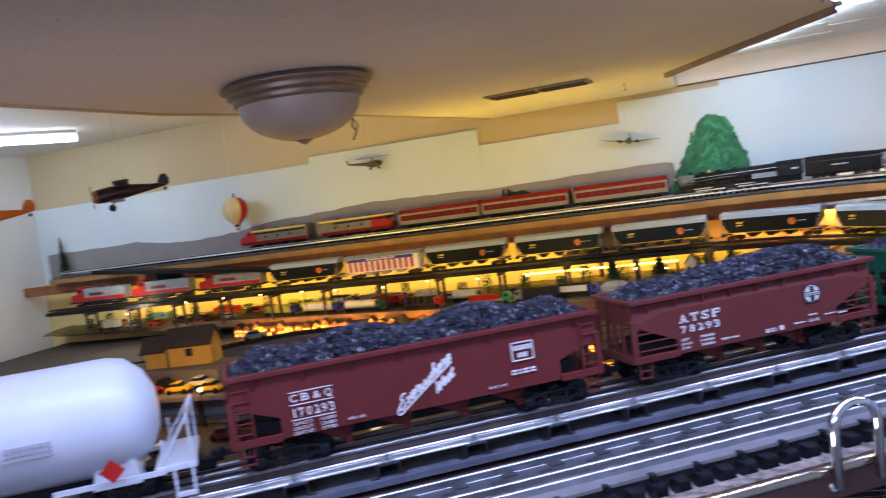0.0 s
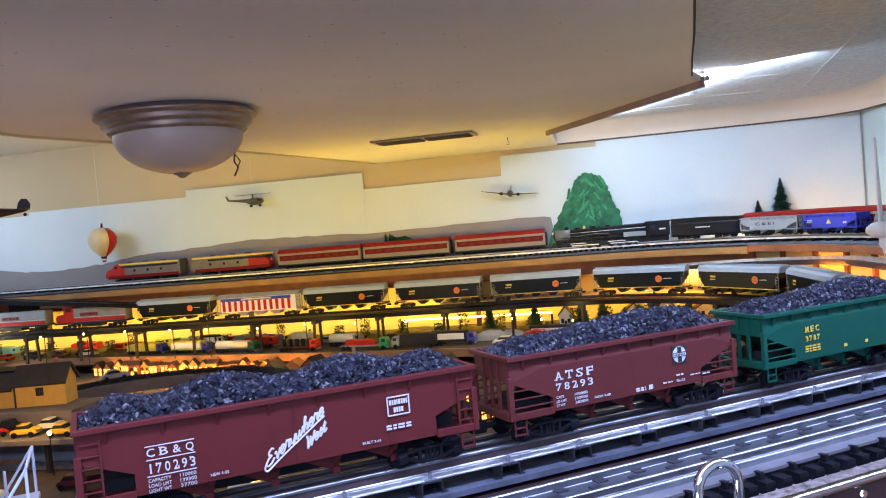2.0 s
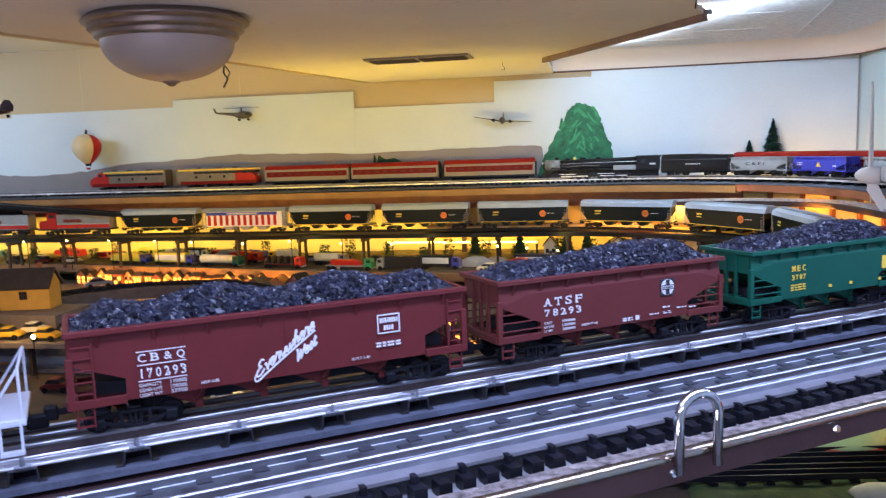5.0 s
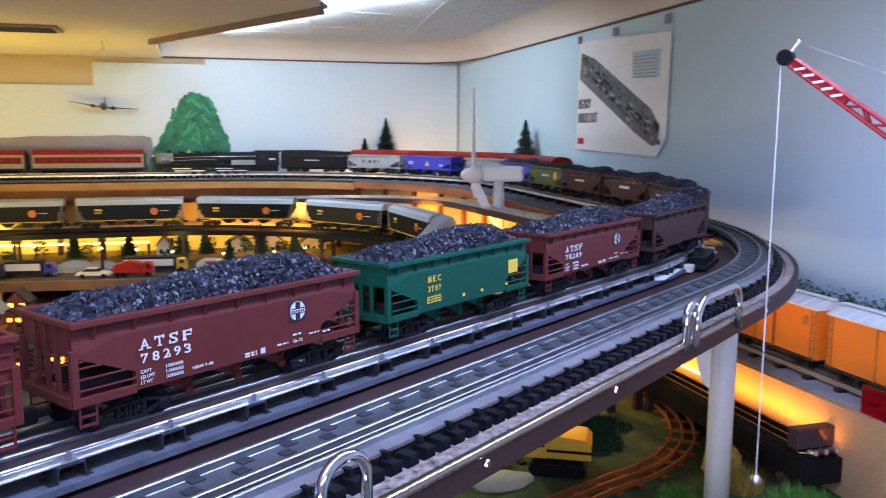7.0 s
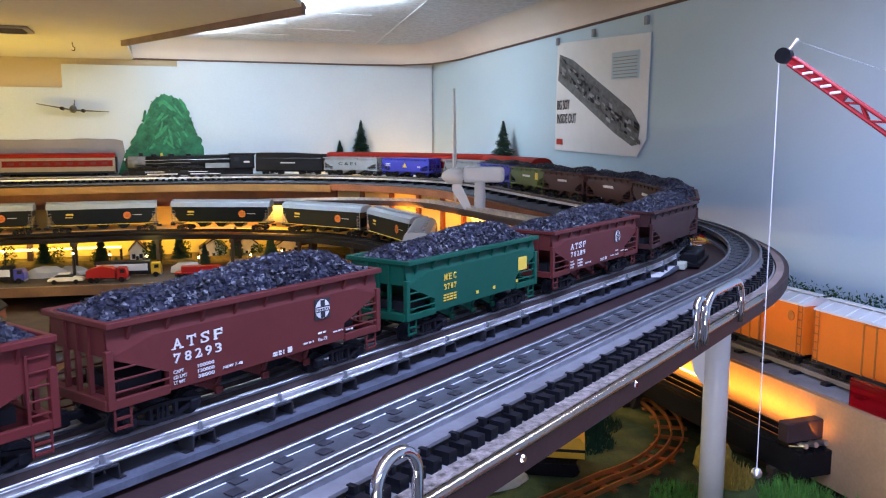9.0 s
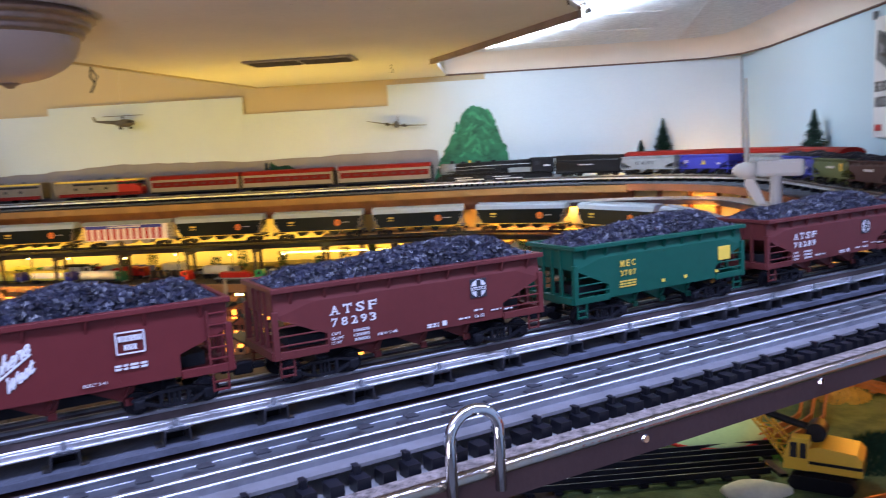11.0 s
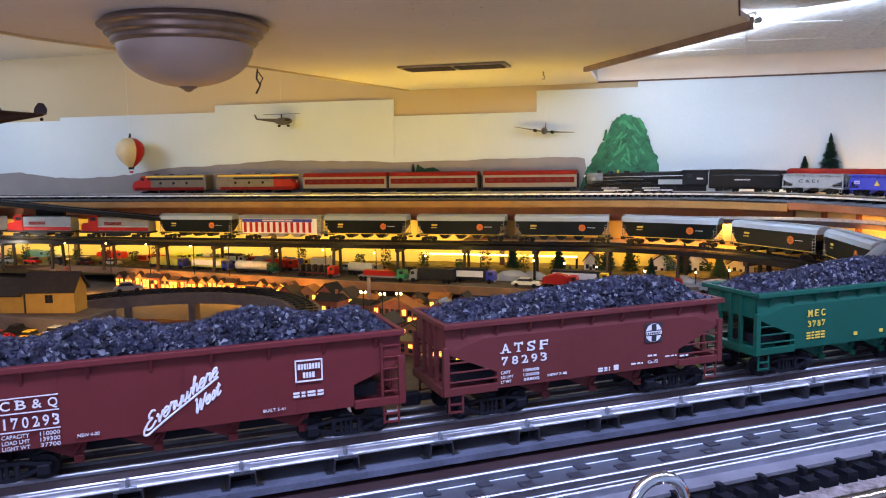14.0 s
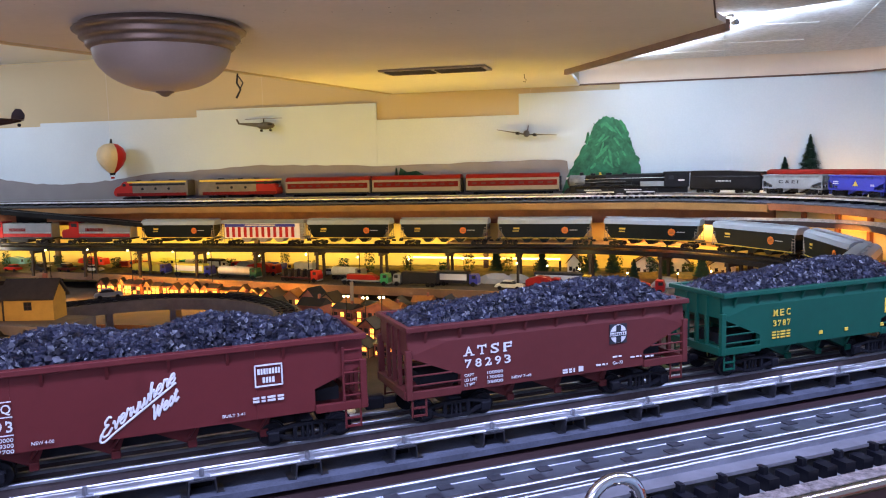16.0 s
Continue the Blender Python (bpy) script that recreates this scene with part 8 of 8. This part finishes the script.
arch = [(-2.640, 1.5085), (-2.615, 1.5085), (-2.610, 1.570), (-2.590, 1.600), (-2.560, 1.612), (-2.530, 1.600), (-2.510, 1.570), (-2.505, 1.5085), (-2.480, 1.5085), (-2.500, 1.640), (-2.640, 1.655)]
part("arched_bent", prism(bmesh.new(), arch, 3.056, 3.070), "black", gd, "black arched support")

# ---------------------------------------------------------------- low yard under the near deck
bm = bmesh.new()
rg = random.Random(2)
nx, ny = 40, 50
g = [[bm.verts.new((0.05 + 0.70 * i / nx, 0.80 + 1.5 * j / ny, 1.3165 + (0.004 * noise.noise(Vector((i * 0.3, j * 0.3, 0))) + 0.004) * (0 < i < nx and 0 < j < ny))) for j in range(ny + 1)] for i in range(nx + 1)]
for i in range(nx):
    for j in range(ny):
        bm.faces.new((g[i][j], g[i + 1][j], g[i + 1][j + 1], g[i][j + 1]))
tagged(part("grass_mat", bm, "grass", smooth=True), kind="structure")
OR = Line([(0.20, 1.02), (0.49, 1.136)] + arc((0.410, 1.452), 0.328, -72, 60, 30))
ot = thing("amber_track", "three-rail track with warm coppery rails curving over grass", "railway track")
for off in (-0.0195, 0, 0.0195):
    part("rail", sweep(bmesh.new(), OR.points(0.0, OR.s[-1], 0.03, 1.336), [(off - 0.0017, -0.008), (off + 0.0017, -0.008), (off + 0.0014, 0), (off - 0.0014, 0)]), "rust", ot)
for k in range(30):
    part("tie", box(bmesh.new(), -0.0055, -0.028, 1.3255, 0.0055, 0.028, 1.3290, m=on(OR, 0.03 + k * 0.05, 0.0)), "rust", ot)
O2 = Line([(0.40, 1.372), (0.50, 1.47), (0.58, 1.66), (0.60, 2.0)])
o2 = thing("amber_track", "three-rail track with warm coppery rails beside the digger", "railway track")
for off in (-0.0195, 0, 0.0195):
    part("rail", sweep(bmesh.new(), O2.points(0.0, O2.s[-1], 0.03, 1.336), [(off - 0.0017, -0.010), (off + 0.0017, -0.010), (off + 0.0014, 0), (off - 0.0014, 0)]), "rust", o2)
glow("low_yard_glow", (0.62, 1.52, 1.47), 0.9, AMBER, 0.01)
glow("low_yard_glow", (0.28, 1.45, 1.53), 1.4, (1.0, 0.95, 0.55), 0.01)

M["palegreen"] = material("pale_green_stand", (0.30, 0.44, 0.20), 0.6, vary=0.15, scale=20)
# crawler crane
dg = thing("toy_crawler_crane", "yellow toy crawler crane with lattice boom and black winch drum", "toy crane", m=pose(0.428, 1.222, 1.3225, 0, 0, 152))
for y in (-0.030, 0.030):
    bm = prism(bmesh.new(), [(-0.044, 0.010), (-0.040, 0.003), (-0.034, 0.0), (0.034, 0.0), (0.040, 0.003), (0.044, 0.010), (0.040, 0.018), (0.034, 0.020), (-0.034, 0.020), (-0.040, 0.018)], y - 0.010, y + 0.010)
    track = part("crawler_track", bm, "black", dg, "black rubber crawler track")
    for k in range(12):
        x = -0.036 + k * 0.0065
        part("cleat", box(bmesh.new(), x - 0.0012, y - 0.0105, 0.0195, x + 0.0012, y + 0.0105, 0.0212), "dark", track)
part("turntable", cyl(bmesh.new(), (0, 0, 0.016), (0, 0, 0.026), 0.022, n=20), "black", dg)
part("body", prism(bmesh.new(), [(-0.066, 0.026), (0.030, 0.026), (0.030, 0.050), (-0.010, 0.062), (-0.058, 0.058), (-0.066, 0.050)], -0.030, 0.030), "caty", dg)
part("black_stripe", box(bmesh.new(), -0.0664, -0.0306, 0.036, 0.0304, 0.0306, 0.0405), "black", dg)
part("cab", prism(bmesh.new(), [(0.002, 0.026), (0.036, 0.026), (0.034, 0.050), (0.026, 0.072), (0.002, 0.072)], 0.010, 0.032), "caty", dg)
for x0, x1 in ((0.005, 0.014), (0.017, 0.027)):
    part("cab_window", prism(bmesh.new(), [(x0, 0.044), (x1, 0.044), (x1 - 0.001, 0.066), (x0, 0.066)], 0.0315, 0.0328), "dark", dg)
part("windscreen", prism(bmesh.new(), [(0.0352, 0.044), (0.0360, 0.044), (0.0290, 0.068), (0.0282, 0.068)], 0.013, 0.029), "dark", dg)
part("winch_drum", cyl(bmesh.new(), (-0.004, -0.024, 0.074), (-0.004, 0.006, 0.074), 0.014, n=20), "black", dg, "black winch drum")
part("ram", cyl(bmesh.new(), (-0.004, -0.008, 0.074), (0.066, -0.008, 0.092), 0.0055, n=12), "black", dg)
F0, F1 = Vector((0.030, -0.008, 0.034)), Vector((0.116, -0.008, 0.132))


def jib(k, a, b):
    n = Vector((-(F1.z - F0.z), 0, F1.x - F0.x)).normalized()
    g = 0.010 - 0.003 * k
    return F0.lerp(F1, k) + Vector((0, a * g, 0)) + n * (b * g)


for a in (-1, 1):
    for b in (-1, 1):
        part("boom_chord", tube(bmesh.new(), [jib(0, a, b), jib(1, a, b)], 0.0016, 6), "caty", dg)
    for i in range(9):
        sg = 1 if i % 2 else -1
        part("boom_lacing", tube(bmesh.new(), [jib(i / 9, a, sg), jib((i + 1) / 9, a, -sg)], 0.0011, 5), "caty", dg)
        part("boom_lacing", tube(bmesh.new(), [jib(i / 9, sg, a), jib((i + 1) / 9, -sg, a)], 0.0011, 5), "caty", dg)
part("boom_head", cyl(bmesh.new(), jib(1, -1, 0), jib(1, 1, 0), 0.006, n=14), "caty", dg)
for o in dg.children:
    if not o.name.startswith(("crawler", "turntable")):
        o.location.x += 0.015
# round green stand with a red rim
gs = thing("round_stand", "pale green round stand with a red rim, lit from above", "round stand", m=pose(0.315, 1.440, 1.3165))
part("drum", lathe(bmesh.new(), [(0.0, 0.0), (0.098, 0.0), (0.098, 0.014), (0.090, 0.018), (0.075, 0.040), (0.0, 0.046)], 48), "palegreen", gs, "", True)
part("rim", lathe(bmesh.new(), [(0.0985, 0.008), (0.1015, 0.009), (0.1015, 0.013), (0.0985, 0.014)], 48), "red", gs, "red rim", True)
# grey tracks in the low yard
for k, (p, q2) in enumerate((((-0.06, 1.272), (0.40, 1.344)), ((-0.06, 1.208), (0.36, 1.272)))):
    gt = thing("yard_track", "dark grey three-rail track lying on the low table", "railway track", "yard tracks")
    GL = Line([p, q2])
    for off in (-0.0195, 0, 0.0195):
        part("rail", sweep(bmesh.new(), GL.points(0.0, GL.s[-1], 0.05, 1.3345), [(off - 0.0018, -0.009), (off + 0.0018, -0.009), (off + 0.0012, 0), (off - 0.0012, 0)]), "gunmetal", gt)
    for i in range(11):
        part("tie", box(bmesh.new(), -0.006, -0.028, 1.3215, 0.006, 0.028, 1.3262, m=on(GL, 0.02 + i * 0.042, 0.0)), "tie", gt)
# pale rock and lime turf by the crane
bm = bmesh.new()
bmesh.ops.create_icosphere(bm, subdivisions=3, radius=0.04, matrix=Matrix.Diagonal((1.25, 0.7, 0.42, 1)))
for v in bm.verts:
    v.co *= 1 + 0.18 * noise.noise(v.co * 45)
    v.co.z = max(v.co.z, -0.002)
ob = tagged(part("rock", bm, "paletuff", smooth=True), "pale rounded plaster rock beside the crane", "rock", "plaster rocks")
ob.location = (0.325, 1.195, 1.3205)
# black viaduct track with a buffer stop
bv = thing("girder_bridge", "black girder bridge with three-rail track ending in a buffer stop", "girder bridge", m=pose(0, 0, 0))
part("deck", box(bmesh.new(), 0.706, 1.00, 1.352, 0.765, 1.95, 1.388), "black", bv)
for x in (0.716, 0.7355, 0.755):
    part("rail", box(bmesh.new(), x - 0.0016, 1.002, 1.388, x + 0.0016, 1.95, 1.398, 0.0004), "gunmetal", bv)
part("buffer_beam", box(bmesh.new(), 0.702, 1.020, 1.398, 0.770, 1.040, 1.428, 0.002), "brownboard", bv)
for x in (0.718, 0.736, 0.754):
    part("buffer_leg", cyl(bmesh.new(), (x, 1.030, 1.390), (x, 1.000, 1.400), 0.004, n=8), "steel", bv)
for y in (1.05, 1.20, 1.42, 1.66, 1.88):
    for sg in (-1, 1):
        part("bent_leg", prism(bmesh.new(), [(0.7355 + sg * 0.022 - 0.006, 1.352), (0.7355 + sg * 0.022 + 0.006, 1.352), (0.7355 + sg * 0.036 + 0.006, 1.3155), (0.7355 + sg * 0.036 - 0.006, 1.3155)], y - 0.006, y + 0.006), "darkwood", bv)
    part("bent_cap", box(bmesh.new(), 0.700, y - 0.007, 1.342, 0.770, y + 0.007, 1.3515), "darkwood", bv)

# tufts of grass, shrubs and cliff at the low yard


def shrub(x, y, z, r, h, mat, count, label, seed, spread=1.0):
    rn = random.Random(seed)
    verts, faces = [], []
    for i in range(count):
        a, k = rn.uniform(0, 6.283), math.sqrt(rn.random()) * r
        bx, by = k * math.cos(a), k * math.sin(a) * spread
        hh = h * rn.uniform(0.5, 1.0) * (1 - 0.5 * k / r)
        lean = Vector((rn.uniform(-0.4, 0.4), rn.uniform(-0.4, 0.4), 1)) * hh
        wd = rn.uniform(0.0012, 0.0024)
        o = len(verts)
        verts += [(bx - wd, by, 0), (bx + wd, by, 0), (bx + lean.x, by + lean.y, lean.z)]
        faces.append((o, o + 1, o + 2))
    me = bpy.data.meshes.new("shrub")
    me.from_pydata(verts, [], faces)
    me.materials.append(M[mat])
    ob = new("shrub", me)
    ob.location = (x, y, z)
    return tagged(ob, label, "shrub", "shrubs")


M["brightgrass"] = material("fresh_green_tufts", (0.10, 0.28, 0.04), 0.8, vary=0.5, scale=90)
M["hedgegreen"] = material("mossy_hedge_green", (0.030, 0.075, 0.020), 0.9, vary=0.5, scale=70)
M["straw"] = material("straw_yellow_tufts", (0.42, 0.30, 0.05), 0.85, vary=0.4, scale=90)
for i, (x, y, r, h, mt, c) in enumerate(((0.70, 0.99, 0.05, 0.055, "brightgrass", 700), (0.78, 0.92, 0.05, 0.045, "brightgrass", 600), (0.84, 0.86, 0.05, 0.04, "brightgrass", 500), (0.66, 1.08, 0.03, 0.05, "straw", 500), (0.62, 0.95, 0.04, 0.03, "firgreen", 400), (0.52, 1.30, 0.06, 0.03, "firgreen", 700), (0.58, 1.36, 0.05, 0.03, "firgreen", 500), (0.42, 1.36, 0.06, 0.02, "brightgrass", 500), (0.60, 1.62, 0.06, 0.03, "straw", 500), (0.56, 1.06, 0.05, 0.03, "brightgrass", 400))):
    shrub(x, y, 1.318, r, h, mt, c, {"brightgrass": "fresh green tufts on the low table", "straw": "straw yellow tufts on the low table", "firgreen": "dark green low shrubs on the table"}[mt], 50 + i)
for i in range(17):
    rn = random.Random(500 + i)
    top = rn.uniform(0.122, 0.142)
    verts, faces = [], []
    for k in range(1700):
        z = top * rn.random() ** 0.6
        c = Vector((rn.uniform(-0.014, 0.014), rn.uniform(-0.045, 0.045), z * (1 - 0.25 * rn.random())))
        o = len(verts)
        for _ in range(3):
            verts.append(c + Vector((rn.uniform(-1, 1) * 0.5, rn.uniform(-1, 1), rn.uniform(-1, 1.3))) * 0.0036)
        faces.append((o, o + 1, o + 2))
    me = bpy.data.meshes.new("hedge")
    me.from_pydata(verts, [], faces)
    me.materials.append(M["firgreen" if i % 3 == 0 else "hedgegreen"])
    ob = new("hedge", me)
    ob.location = (RIGHT - 0.024, 0.62 + i * 0.070, 1.4605)
    tagged(ob, "dark green model hedge along the wall behind the orange cars", "hedge", "hedges by the wall")
bm = bmesh.new()
bmesh.ops.create_icosphere(bm, subdivisions=3, radius=0.03, matrix=Matrix.Diagonal((1, 0.8, 1.1, 1)))
for v in bm.verts:
    v.co *= 1 + 0.25 * noise.noise(v.co * 70)
ob = tagged(part("haystack", bm, "straw"), "straw yellow haystack under the bridge", "haystack")
ob.location = (0.655, 1.12, 1.345)
for i, (x, y, mt) in enumerate(((0.70, 0.93, "red"), (0.75, 0.90, "maroon"), (0.79, 0.87, "dark"))):
    o = car_toy(0, 0, mt, {"red": "red toy car on the low table", "maroon": "maroon toy car on the low table", "dark": "black toy car on the low table"}[mt], 0.07, None, False, 1.3152, y, 60)
    o.location.x = x

# thin brown legs under the deck's bend
for x, y in ((0.633, 1.434), (0.690, 1.432)):
    o = tagged(part("deck_leg", prism(bmesh.new(), [(-0.0075, 1.3185), (0.0075, 1.3185), (0.0060, 1.640), (-0.0060, 1.640)], -0.006, 0.006), "brownboard"), "thin brown wooden leg under the track deck", "post", "deck legs")
    o.location = (x, y, 0)

# ---------------------------------------------------------------- litter between the tracks at the bend
DECK = RAIL_NEAR - 0.0128
bm = bmesh.new()
lo = [bm.verts.new((x, y, DECK + 0.0004)) for x, y in ((0.415, 0.995), (0.455, 0.985), (0.540, 1.068), (0.520, 1.092))]
hi = [bm.verts.new(v.co + Vector((0, 0, 0.0008))) for v in lo]
bm.faces.new(hi)
bm.faces.new(lo[::-1])
for k in range(4):
    bm.faces.new((lo[k], lo[(k + 1) % 4], hi[(k + 1) % 4], hi[k]))
tagged(part("paper_scrap", bm, "paper"), "torn white paper scrap lying on the felt deck", "paper")
sw = thing("switch_box", "black track switch machine box with two bright screws", "switch box", m=pose(0.578, 1.105, DECK - 0.004, 0, 0, 46))
bm = box(bmesh.new(), -0.038, -0.022, 0.0, 0.038, 0.022, 0.020, 0.004)
part("case", bm, "black", sw)
part("foot", box(bmesh.new(), -0.050, -0.026, 0.0, 0.050, 0.026, 0.006, 0.001), "black", sw)
for x in (-0.022, 0.022):
    part("screw", cyl(bmesh.new(), (x, -0.008, 0.019), (x, -0.008, 0.0212), 0.0024, n=10), "chrome", sw)
part("plug", box(bmesh.new(), -0.074, -0.010, 0.0, -0.052, 0.006, 0.009, 0.001), "paletuff", sw, "pale wire plug")
rn = random.Random(77)
bm = bmesh.new()
bmesh.ops.create_icosphere(bm, subdivisions=4, radius=0.05, matrix=Matrix.Diagonal((1.5, 0.75, 0.16, 1)))
for v in bm.verts:
    v.co *= 1 + 0.30 * noise.noise(v.co * 38)
    v.co.z = max(v.co.z, -0.001)
ob = tagged(part("plaster_patch", bm, "paper"), "rough white plaster patch between the tracks", "plaster")
ob.matrix_world = pose(0.655, 1.232, DECK - 0.004, 0, 0, 58)
for k, (mat, label) in enumerate((("rust", "loose brown wire"), ("caty", "loose yellow wire"), ("red", "loose red wire"), ("black", "loose black wire"))):
    x, y = 0.662 + 0.022 * k, 1.195 + 0.030 * k
    path = [(x + 0.012 * math.sin(1.3 * i + k) + 0.004 * i, y + 0.010 * math.cos(1.7 * i + 2 * k) + 0.003 * i, DECK + 0.003 + 0.006 * abs(math.sin(i + k))) for i in range(9)]
    tagged(part("loose_wire", tube(bmesh.new(), path, 0.0016, 6), mat), label + " lying between the tracks", "wire", "loose wires")
